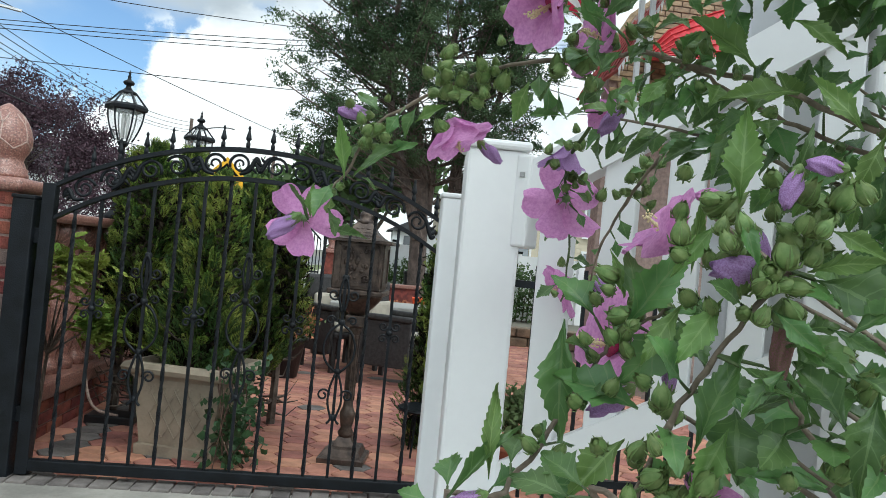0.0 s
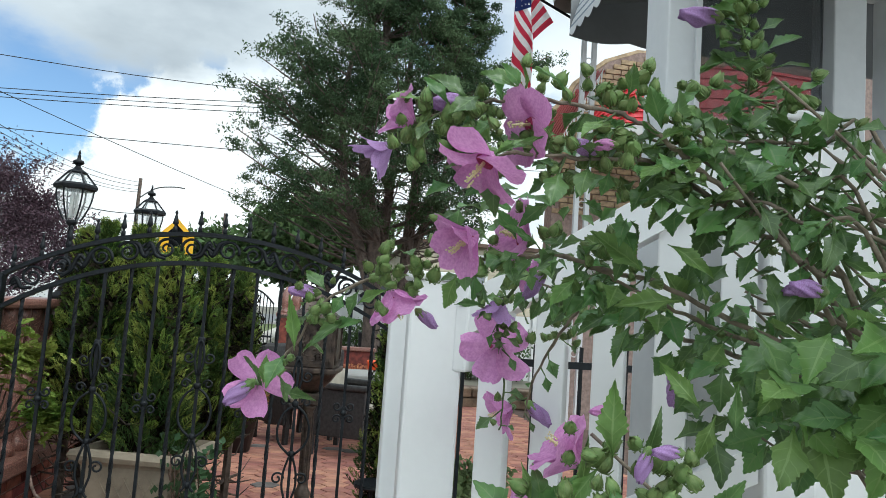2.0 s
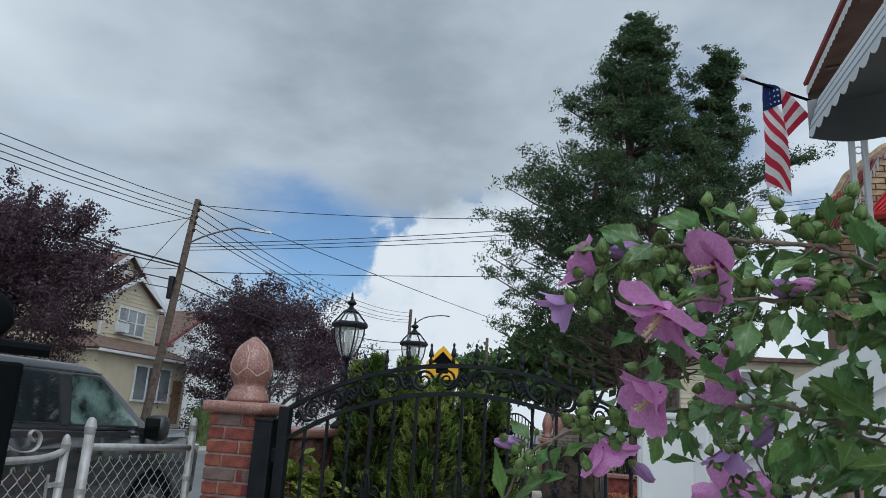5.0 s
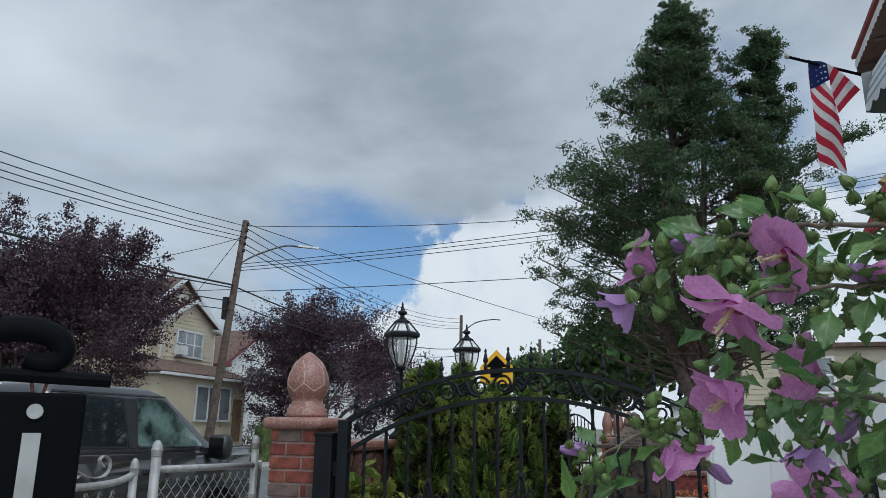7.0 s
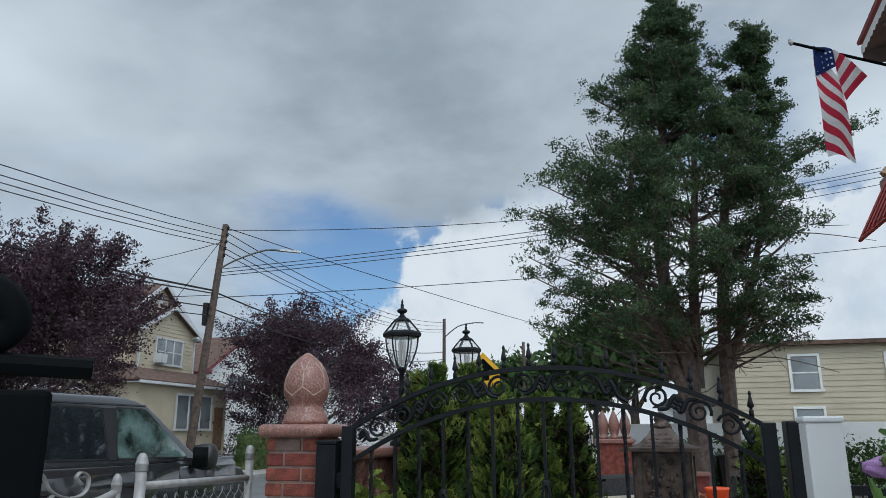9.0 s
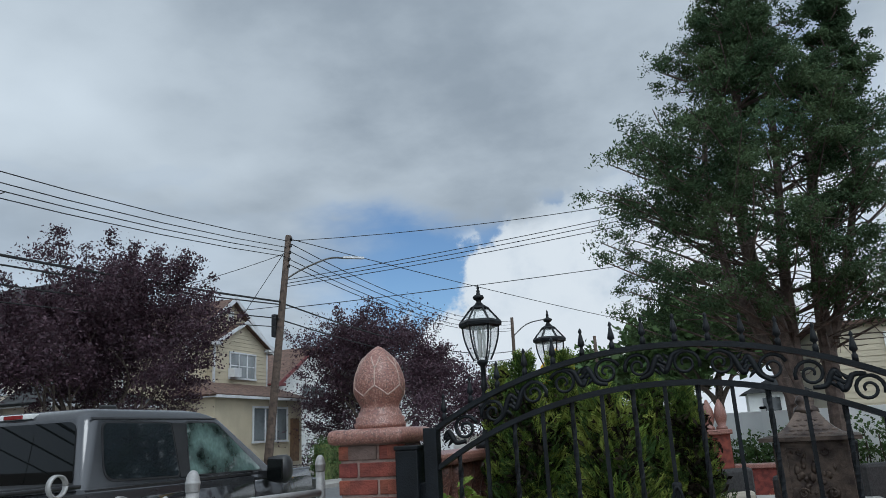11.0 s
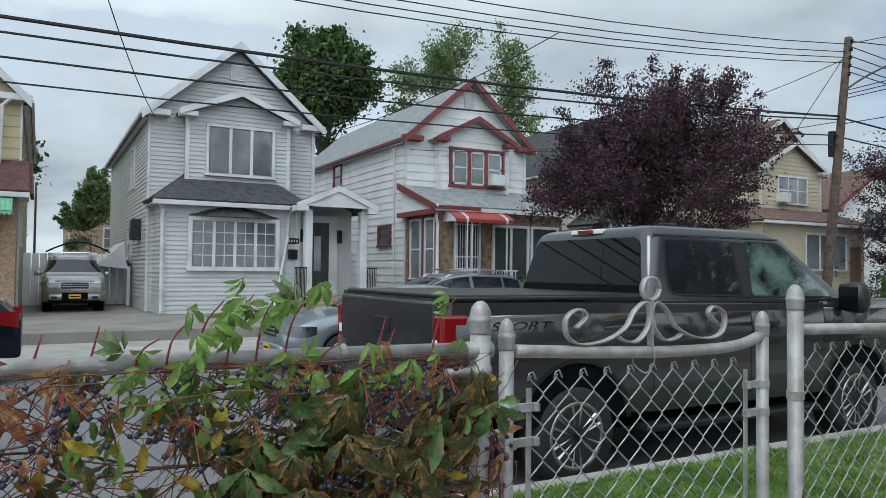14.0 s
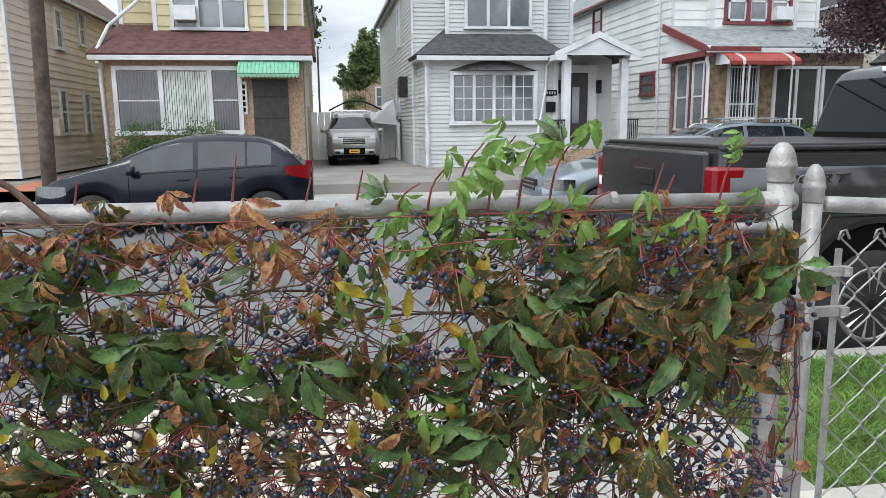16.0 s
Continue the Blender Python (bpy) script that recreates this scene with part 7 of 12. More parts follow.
# conifer hedge under the far plum tree
fh = thing("hedge", "dark green conifer hedge under a plum tree", "hedge")
part("core", bx(-17.3, 29.9, -0.4, -16.7, 36.0, 1.2), "turf", fh)
hf = random.Random(8)
leaf_cloud("leaves", [(-17.0 + hf.uniform(-0.4, 0.4), hf.uniform(29.7, 36.2), hf.uniform(-0.3, 1.5), 1) for _ in range(420)], 34, 0.11, 0.06, "green", fh, 58)

# hedge before the white house
hd = thing("hedge", "clipped dark green hedge before the house", "hedge")
part("core", bx(-20.7, 15.2, -0.05, -20.2, 17.8, 1.0), "turf", hd)
hr = random.Random(3)
leaf_cloud("leaves", [(-20.45 + hr.uniform(-0.3, 0.3), hr.uniform(15.1, 17.9), hr.uniform(0, 1.1), 1) for _ in range(300)], 40, 0.09, 0.045, "green", hd, 51)
for (sx, sy, sw, lab) in ((-21.7, -3.3, 0.8, "round green shrub before the yellow house"), (-21.7, -1.9, 0.7, "round green shrub before the yellow house")):
    sh = thing("shrub", lab, "shrub")
    bm = bmesh.new()
    for k in range(12):
        tube(bm, [(sx, sy, -0.05), (sx + hr.uniform(-0.4, 0.4), sy + hr.uniform(-0.5, 0.5), 0.8)], [0.02, 0.005], 4)
    part("twig_mass", bm, "bark", sh)["kind"] = "stuff"
    leaf_cloud("leaves", [(sx + hr.gauss(0, 0.3), sy + hr.gauss(0, 0.38), 0.55 + hr.gauss(0, 0.28), 1) for _ in range(220)], 46, 0.10, 0.035, "green", sh, 53)

# ---------------- vehicles ----------------


def wheel(parent, x, y, z, r, w, side, rim=None, spokes=6):
    """A wheel with tyre, rim and spokes; side: +1 faces +x."""
    bm = bmesh.new()
    prof = [(r * 0.66, -w / 2), (r * 0.93, -w / 2), (r * 0.99, -w * 0.38), (r, -w * 0.2), (r, w * 0.2), (r * 0.99, w * 0.38), (r * 0.93, w / 2), (r * 0.66, w / 2)]
    lathe(bm, prof, 28)
    m = Matrix.Translation((x, y, z)) @ Matrix.Rotation(side * math.pi / 2, 4, "Y")
    ty = part("wheel", bm, "rubber", parent, "black tyre", smooth=True, at=m)
    bm = bmesh.new()
    lathe(bm, [(r * 0.60, w * 0.30), (r * 0.68, w * 0.5), (r * 0.66, w * 0.53), (r * 0.60, w * 0.50), (r * 0.58, w * 0.30)], 28)
    part("rim", bm, "alloy", ty, smooth=True)
    bm = bmesh.new()
    lathe(bm, [(r * 0.60, w * 0.10), (r * 0.60, w * 0.12)], 28)
    part("brake_disc", bm, "darkmetal", ty)
    for k in range(spokes):
        a = 2 * math.pi * k / spokes
        c, s = math.cos(a), math.sin(a)
        bm = bmesh.new()
        for off in (-0.12, 0.12):
            c1, s1 = math.cos(a + off * 1.5), math.sin(a + off * 1.5)
            p0 = Vector((c * r * 0.12 - s * off * r * 0.4, s * r * 0.12 + c * off * r * 0.4, w * 0.42))
            p1 = Vector((c1 * r * 0.62, s1 * r * 0.62, w * 0.46))
            tube(bm, [p0, p1], [r * 0.05, r * 0.065], 4)
        part("spoke", bm, "alloy", ty)
    bm = bmesh.new()
    lathe(bm, [(r * 0.17, w * 0.36), (r * 0.17, w * 0.46), (r * 0.10, w * 0.50), (0.001, w * 0.50)], 16)
    part("hub", bm, "darkmetal", ty, smooth=True)
    return ty


def side_body(parent, name, prof, xs, material, smooth=False, bev=0.0):
    """A body out of a side outline (y, z): xs are (x, inset) sections across the vehicle."""
    bm = bmesh.new()
    cy = sum(p[0] for p in prof) / len(prof)
    cz = sum(p[1] for p in prof) / len(prof)
    rings = []
    for x, ins in xs:
        rings.append([(x, y + (cy - y) * ins * 0.25, z + (cz - z) * ins) for y, z in prof])
    loft(bm, rings)
    return part(name, bm, material, parent, smooth=smooth)


def round_ring(z, w_, ya, yb, rc, n=5):
    pts = []
    for cx, cy, a0 in ((w_ - rc, ya + rc, -90), (w_ - rc, yb - rc, 0), (-w_ + rc, yb - rc, 90), (-w_ + rc, ya + rc, 180)):
        for i in range(n + 1):
            a = math.radians(a0 + 90 * i / n)
            pts.append((cx + rc * math.cos(a), cy + rc * math.sin(a), z))
    return pts


def round_poly(pts, radii, n=5):
    """A flat outline with its corners rounded."""
    out = []
    for i, rc in enumerate(radii):
        a, p, b = Vector(pts[i - 1]), Vector(pts[i]), Vector(pts[(i + 1) % len(pts)])
        s0, s1 = p + (a - p).normalized() * rc, p + (b - p).normalized() * rc
        for k in range(n + 1):
            u = k / n
            q = s0.lerp(p, u).lerp(p.lerp(s1, u), u)
            out.append((q.x, q.y))
    return out


def outline_slab(pts, off):
    bm = bmesh.new()
    o = Vector(off)
    lo, hi = [bm.verts.new(p) for p in pts], [bm.verts.new(Vector(p) + o) for p in pts]
    bm.faces.new(lo)
    bm.faces.new(hi)
    for i in range(len(pts)):
        bm.faces.new((lo[i - 1], lo[i], hi[i], hi[i - 1]))
    bmesh.ops.recalc_face_normals(bm, faces=bm.faces)
    return bm


def build_truck(m):
    t = thing("pickup_truck", "dark grey crew cab pickup truck parked at the kerb", "truck", m)
    W = 1.0
    # lower body: nose at y=5.85, tail at y=0, right side at +x
    low = [(0.02, 0.62), (0.55, 0.58)] + [(1.17 - 0.52 * math.cos(math.pi * i / 10), 0.52 + 0.46 * math.sin(math.pi * i / 10)) for i in range(11)] + [(2.0, 0.50), (4.2, 0.50)]
    low += [(4.85 - 0.52 * math.cos(math.pi * i / 10), 0.52 + 0.46 * math.sin(math.pi * i / 10)) for i in range(11)] + [(5.6, 0.52), (5.88, 0.62), (5.90, 1.12), (5.72, 1.28), (4.75, 1.40), (1.98, 1.44), (1.96, 1.44), (0.0, 1.47), (-0.02, 1.05)]
    side_body(t, "body", low, [(-W, 0.05), (-W + 0.03, 0.0), (W - 0.03, 0.0), (W, 0.05)], "paintgrey")
    # swelling shoulder along the side
    for (ya, yb) in ((0.06, 1.92), (1.98, 3.19), (3.22, 4.28), (4.31, 5.5)):
        bm = bmesh.new()
        loft(bm, [[(W - 0.02, y, 0.98), (W + 0.012, y, 1.02), (W + 0.030, y, 1.16), (W + 0.010, y, 1.33), (W - 0.03, y, 1.40)] for y in (ya, yb)])
        part("side_panel", bm, "paintgrey", t, smooth=True)
    # bed cover
    part("bed_cover", bx(-W + 0.05, 0.02, 1.47, W - 0.05, 1.9, 1.50, 0.012), "plastic", t, "black folding bed cover")
    part("bed_rail", bx(W - 0.06, 0.0, 1.455, W + 0.005, 1.93, 1.485, 0.01), "plastic", t)
    part("bed_rail", bx(-W - 0.005, 0.0, 1.455, -W + 0.06, 1.93, 1.485, 0.01), "plastic", t)
    # tailgate
    part("tailgate", bx(-W + 0.1, -0.06, 0.72, W - 0.1, -0.015, 1.45, 0.02), "paintgrey", t)
    part("tailgate_handle", bx(-0.17, -0.08, 1.18, 0.17, -0.055, 1.30, 0.01), "plastic", t)
    bm = bmesh.new()
    lathe(bm, [(0.10, -0.01), (0.10, 0.01)], 20)
    part("round_badge", bm, "darkmetal", t, "dark oval badge", at=pose(0, -0.07, 1.02, 90, 0, 0) @ Matrix.Diagonal((1.2, 0.6, 1, 1)))
    part("rear_bumper", bx(-W + 0.03, -0.18, 0.50, W - 0.03, 0.05, 0.70, 0.03), "darkmetal", t)
    for s in (-1, 1):
        part("tail_light", bx(s * (W - 0.07) - 0.085, -0.055, 0.98, s * (W - 0.07) + 0.085, 0.17, 1.36, 0.025), "redlens", t, "red tail light")
        part("reverse_light", bx(s * (W - 0.10) - 0.05, -0.06, 1.10, s * (W - 0.10) + 0.05, -0.045, 1.18, 0.005), "white", t)
        part("wheel_lip", _lip(1.17, s), "plastic", t)
        part("wheel_lip", _lip(4.85, s), "plastic", t)
        part("wheel_well", _well(1.17, s), "black", t)
        part("wheel_well", _well(4.85, s), "black", t)
        part("running_board", bx(s * (W - 0.02) - 0.1, 1.85, 0.36, s * (W - 0.02) + 0.1, 4.15, 0.42, 0.02), "plastic", t)
        for y in (1.17, 4.85):
            wheel(t, s * (W - 0.13), y, 0.395, 0.395, 0.27, s)
    part("chassis", bx(-0.75, 0.1, 0.35, 0.75, 5.6, 0.62), "black", t)
    # cab: rounded rings from the belt to the roof
    levels = [(1.38, 0.965, 1.955, 4.86, 0.07), (1.44, 0.955, 1.97, 4.76, 0.09), (1.99, 0.845, 2.09, 3.95, 0.13), (2.05, 0.815, 2.12, 3.80, 0.14), (2.085, 0.765, 2.17, 3.68, 0.15), (2.107, 0.68, 2.27, 3.52, 0.15), (2.12, 0.45, 2.5, 3.2, 0.12)]
    bm = bmesh.new()
    loft(bm, [round_ring(z, w_, ya, yb, rc) for z, w_, ya, yb, rc in levels])
    part("cab", bm, "paintgrey", t, smooth=True)

    def at_z(z, k):
        for a, b_ in zip(levels, levels[1:]):
            if a[0] <= z <= b_[0]:
                return a[k] + (b_[k] - a[k]) * (z - a[0]) / (b_[0] - a[0])
    for s in (1, -1):
        def on_side(q, lift):
            return [(s * (at_z(z, 1) + lift), y, z) for y, z in q]
        rear_q = round_poly([(2.22, 1.50), (3.14, 1.48), (3.10, 1.965), (2.26, 1.97)], (0.14, 0.05, 0.04, 0.06))
        front_q = round_poly([(3.30, 1.475), (4.50, 1.455), (3.80, 1.965), (3.33, 1.97)], (0.05, 0.06, 0.08, 0.04))
        for nm, q, mt_ in (("door_window", rear_q, "sideglass"), ("door_window", front_q, "doorglass")):
            rim = [(sum(a[0] for a in q) / len(q), sum(a[1] for a in q) / len(q))][0]
            big = [(rim[0] + (y - rim[0]) * 1.035, rim[1] + (z - rim[1]) * 1.06) for y, z in q]
            part("window_seal", outline_slab(on_side(big, 0.001), (s * 0.006, 0, 0)), "plastic", t)
            part(nm, outline_slab(on_side(q, 0.006), (s * 0.003, 0, 0)), mt_, t)
        part("pillar", outline_slab(on_side([(3.16, 1.46), (3.28, 1.46), (3.31, 1.97), (3.12, 1.97)], 0.001), (s * 0.008, 0, 0)), "plastic", t, "black door pillar")
        part("drip_moulding", outline_slab(on_side([(2.14, 2.005), (3.84, 2.005), (3.82, 2.02), (2.14, 2.02)], 0.001), (s * 0.006, 0, 0)), "plastic", t)

    def on_rear(q, lift):
        return [(x, at_z(z, 2) - lift, z) for x, z in q]
    part("rear_window", outline_slab(on_rear(round_poly([(-0.86, 1.475), (0.86, 1.475), (0.74, 1.99), (-0.74, 1.99)], (0.06, 0.06, 0.09, 0.09)), 0.004), (0, -0.006, 0)), "carglass", t)
    part("sliding_pane", outline_slab(on_rear(round_poly([(-0.33, 1.50), (0.33, 1.50), (0.31, 1.91), (-0.31, 1.91)], (0.04, 0.04, 0.05, 0.05)), 0.010), (0, -0.004, 0)), "carglass", t)

    def on_front(q, lift):
        return [(x, at_z(z, 3) + lift, z) for x, z in q]
    part("windscreen", outline_slab(on_front(round_poly([(0.84, 1.46), (-0.84, 1.46), (-0.73, 1.985), (0.73, 1.985)], (0.06, 0.06, 0.09, 0.09)), 0.004), (0, 0.006, 0.006)), "carglass", t)
    for y0, y1 in ((1.99, 3.20), (3.22, 4.29)):
        part("door", bx(W - 0.005, y0, 0.56, W + 0.008, y1, 1.40, 0.004), "paintgrey", t)
        part("door_handle", bx(W + 0.02, y0 + 0.10, 1.20, W + 0.055, y0 + 0.34, 1.245, 0.01), "paintgrey", t)
        part("window_trim", bx(W - 0.06, y0, 1.41, W - 0.01, y1, 1.435), "plastic", t)
    bm = bmesh.new()
    loft(bm, [[(W + 0.06 + a, 4.50 + b * q, 1.45 + c * q) for b, c in ((-0.08, -0.13), (0.03, -0.15), (0.10, -0.08), (0.11, 0.08), (0.04, 0.15), (-0.08, 0.14))] for a, q in ((0.0, 0.55), (0.03, 0.92), (0.10, 1.0), (0.20, 1.0), (0.245, 0.85), (0.26, 0.5))])
    part("mirror", bm, "plastic", t, "black wing mirror", smooth=True)
    part("mirror_glass", bx(W + 0.09, 4.412, 1.34, W + 0.28, 4.42, 1.56, 0.01), "carglass", t)
    part("mirror_arm", bx(W - 0.1, 4.46, 1.36, W + 0.1, 4.54, 1.44), "plastic", t)
    part("high_brake_light", bx(-0.22, 2.10, 2.04, 0.22, 2.19, 2.083, 0.006), "white", t)
    part("brake_lens", bx(-0.11, 2.09, 2.044, 0.11, 2.14, 2.079, 0.004), "redlens", t, "red high brake light")
    part("bonnet", bx(-0.85, 4.82, 1.36, 0.85, 5.78, 1.42, 0.03), "paintgrey", t)
    part("badge", bx(W + 0.005, 4.72, 1.18, W + 0.014, 5.02, 1.25, 0.003), "chrome", t, "small chrome badge")
    part("headlight", bx(W - 0.16, 5.62, 1.02, W - 0.005, 5.90, 1.24, 0.02), "chrome", t)
    part("antenna", bx(0.3, 2.75, 2.11, 0.34, 2.95, 2.165, 0.015), "plastic", t)
    return t


def _lip(yc, s):
    bm = bmesh.new()
    loft(bm, [[(s * 1.012, yc - rr_ * math.cos(math.pi * i / 14), 0.50 + rr_ * 0.9 * math.sin(math.pi * i / 14)) for rr_ in (0.515, 0.56)] + [(s * 0.94, yc - rr_ * math.cos(math.pi * i / 14), 0.50 + rr_ * 0.9 * math.sin(math.pi * i / 14)) for rr_ in (0.56, 0.515)] for i in range(15)])
    return bm


def _well(yc, s):
    bm = bmesh.new()
    loft(bm, [[(s * x, yc - 0.515 * math.cos(math.pi * i / 10), 0.5 + 0.462 * math.sin(math.pi * i / 10)) for i in range(11)] for x in (0.99, 0.6)])
    return bm


truck = build_truck(pose(-6.60, 3.95, STREET))


def lettering(words, size, m, parent, material, depth=0.004):
    """Words as a flat raised mesh with the built-in font."""
    cu = bpy.data.curves.new("lettering", "FONT")
    cu.body, cu.size, cu.extrude, cu.shear = words, size, depth, 0.25
    tmp = new("lettering_tmp", cu)
    dg_ = bpy.context.evaluated_depsgraph_get()
    me = bpy.data.meshes.new_from_object(tmp.evaluated_get(dg_))
    bpy.data.objects.remove(tmp)
    bpy.data.curves.remove(cu)
    me.materials.clear()
    me.materials.append(M[material])
    ob = new("lettering", me)
    ob.parent = parent
    ob.matrix_basis = m
    return ob


lettering("SPORT", 0.125, pose(1.018, 0.33, 1.235, 90, 0, 90) @ Matrix.Diagonal((1.5, 0.78, 1, 1)), truck, "silverpaint")
lettering("SPORT", 0.125, pose(1.021, 0.335, 1.238, 90, 0, 90) @ Matrix.Diagonal((1.48, 0.74, 1, 1)), truck, "darkmetal")
lettering("4x4", 0.05, pose(1.018, 0.82, 1.17, 90, 0, 90), truck, "redlens")


def build_car(name, label, m, L, W, paint, top, belt, arches, r, side_windows, screens, rack=False, clear=0.24, lamp_z=0.70, suv=False):
    """A car lofted from cross sections, tail at y=0 and nose at y=L. top and belt: outlines (y, z); side_windows and screens: stretches of y that are glass."""
    t = thing(name, label, "car", m)
    w = W / 2
    n = int(L / 0.045)
    ys = [L * i / n for i in range(n + 1)]

    def soft(prof, y, d=0.07):
        return sum(along_profile(prof, y + d * k) for k in (-2, -1, 0, 1, 2)) / 5

    def section(y, lift=0.0):
        """Right half of the section at y, from the sill to the middle of the roof."""
        end = min(y, L - y)
        ww = w * (1.0 - 0.20 * max(0.0, 1 - end / 0.55) ** 2) + lift
        zt, zb = soft(top, y) + lift, soft(belt, y)
        zs = clear + 0.16 * max(0.0, 1 - end / 0.3)
        for ya in arches:
            q = abs(y - ya)
            if q < r * 1.16:
                zs = max(zs, r + math.sqrt((r * 1.16) ** 2 - q * q) * 0.96)
        zb = min(zb, zt - 0.01)
        h = max(0.0, zt - zb)
        k = min(1.0, h / 0.45)
        g = ww * (0.97 - 0.19 * k)
        mid = max(zs + 0.02, zs + (zb - zs) * 0.45)
        return [(ww * 0.97, zs), (ww, max(mid, zs + 0.01)), (ww * 1.0, zs + (zb - zs) * 0.72), (ww * 0.97, zb), (g + (ww * 0.97 - g) * 0.5, zb + h * 0.45), (g, zb + h * 0.84), (g * 0.90, zb + h * 0.95), (g * 0.55, zt), (0.0, zt + 0.012 * k)]

    def ring(y):
        half = section(y)
        return [(x, y, z) for x, z in half] + [(-x, y, z) for x, z in half[-2::-1]]
    bm = bmesh.new()
    loft(bm, [ring(y) for y in ys])
    part("body", bm, paint, t, smooth=True)
    part("underside", bx(-w * 0.8, 0.15, clear - 0.05, w * 0.8, L - 0.15, clear + 0.3), "black", t)

    def pane(nm, y0, y1, i0, i1, s, inset=(0.0, 0.0), mt_="sideglass"):
        """Glass over part of the shell, a few millimetres proud."""
        rows = []
        cnt = max(3, int((y1 - y0) / 0.05))
        for k in range(cnt + 1):
            half = section(y0 + (y1 - y0) * k / cnt, 0.006)
            seg = half[i0:i1 + 1]
            a, b = Vector(seg[0]), Vector(seg[-1])
            seg[0] = tuple(a.lerp(Vector(seg[1]), inset[0]))
            seg[-1] = tuple(b.lerp(Vector(seg[-2]), inset[1]))
            rows.append([(s * x, y0 + (y1 - y0) * k / cnt, z) for x, z in seg])
        bm = bmesh.new()
        vr_ = [[bm.verts.new(p) for p in q] for q in rows]
        for a, b in zip(vr_, vr_[1:]):
            for c in range(len(a) - 1):
                bm.faces.new((a[c], a[c + 1], b[c + 1], b[c]))
        return part(nm, bm, mt_, t, smooth=True)
    for s in (1, -1):
        for (a, b) in side_windows:
            pane("side_window", a, b, 3, 5, s, (0.12, 0.10))
        part("window_line", _sill(side_windows[0][0] - 0.1, side_windows[-1][1] + 0.15, lambda y: section(y, 0.004)[3], s), "chrome" if suv else "plastic", t)
        for (nm, a, b) in screens:
            pane(nm, a, b, 5, 8, s, (0.35, 0.0))
        for y in arches:
            wheel(t, s * (w - 0.12), y, r, r, 0.2, s)
            bm = bmesh.new()
            lathe(bm, [(r * 1.13, -0.14), (r * 1.13, 0.10)], 24)
            part("wheel_well", bm, "black", t, at=Matrix.Translation((s * (w - 0.16), y, r)) @ Matrix.Rotation(s * math.pi / 2, 4, "Y"))
        # lamps wrap round the corners
        for (nm, mt_, a, b, z0, z1) in (("tail_light", "redlens", 0.02, 0.40, lamp_z + 0.10, lamp_z + 0.34), ("headlight", "chrome", L - 0.50, L - 0.03, lamp_z - 0.10, lamp_z + 0.08)):
            bm = bmesh.new()
            rs = []
            for k in range(9):
                y = a + (b - a) * k / 8
                x = section(y)[2][0] + 0.006
                tap = math.sin(math.pi * (0.15 + 0.7 * k / 8)) if nm == "headlight" else (1.0 - 0.75 * k / 8)
                rs.append([(s * x, y, z0 + (z1 - z0) * 0.5 * (1 - tap)), (s * x, y, z1 - (z1 - z0) * 0.1 * (1 - tap)), (s * (x - 0.05), y, z1 - (z1 - z0) * 0.1 * (1 - tap)), (s * (x - 0.05), y, z0 + (z1 - z0) * 0.5 * (1 - tap))])
            loft(bm, rs)
            part(nm, bm, mt_, t, "red tail light" if nm == "tail_light" else "clear headlight", smooth=False)
        ym = side_windows[-1][1] - 0.05
        hx, hz = section(ym)[3]
        bm = bmesh.new()
        loft(bm, [[(s * (hx + a), ym + b, hz + c) for b, c in ((-0.05 * q, 0.0), (0.06 * q, 0.0), (0.05 * q, 0.12 * q), (-0.05 * q, 0.13 * q))] for a, q in ((0.0, 0.4), (0.07, 1.0), (0.20, 1.0), (0.23, 0.6))])
        part("mirror", bm, paint, t, smooth=True)
        for (a, b) in side_windows[-2:]:
            hx, hz = section(a + 0.1)[2]
            part("door_handle", bx(s * (hx + 0.012) - 0.014, a + 0.06, hz + 0.06, s * (hx + 0.012) + 0.014, a + 0.24, hz + 0.09, 0.006), paint, t)
            bm = bmesh.new()
            pts_ = [(s * (section(b + 0.03)[q][0] + 0.001), b + 0.03, section(b + 0.03)[q][1]) for q in (0, 1, 2, 3)]
            tube(bm, pts_, 0.004, 4)
            part("door_seam", bm, "black", t)
        if rack:
            ra, rb = side_windows[0][0] + 0.15, side_windows[-1][1] - 0.45
            bm = bmesh.new()
            rx = section((ra + rb) / 2)[6][0]
            tube(bm, [(s * rx, ra, along_profile(top, ra) - 0.03), (s * rx, ra + 0.15, along_profile(top, ra) + 0.05), (s * rx, rb - 0.15, along_profile(top, rb) + 0.05), (s * rx, rb, along_profile(top, rb) - 0.03)], 0.016, 6)
            part("roof_rail", bm, "chrome", t)
    if rack:
        for q in (0.22, 0.80):
            yy = side_windows[0][0] + (side_windows[-1][1] - 0.3 - side_windows[0][0]) * q
            bm = bmesh.new()
            rx, zr = section(yy)[6][0], along_profile(top, yy) + 0.10
            tube(bm, [(-rx - 0.08, yy, zr - 0.02), (-rx * 0.7, yy, zr), (rx * 0.7, yy, zr), (rx + 0.08, yy, zr - 0.02)], 0.022, 6)
            part("cross_bar", bm, "chrome", t)
    part("grille", bx(-w * 0.42, L - 0.05, lamp_z - 0.12, w * 0.42, L + 0.012, lamp_z + 0.06, 0.02), "darkmetal", t)
    for k in range(2):
        part("grille_bar", bx(-w * 0.40, L + 0.012, lamp_z - 0.07 + k * 0.07, w * 0.40, L + 0.02, lamp_z - 0.05 + k * 0.07), "chrome", t)
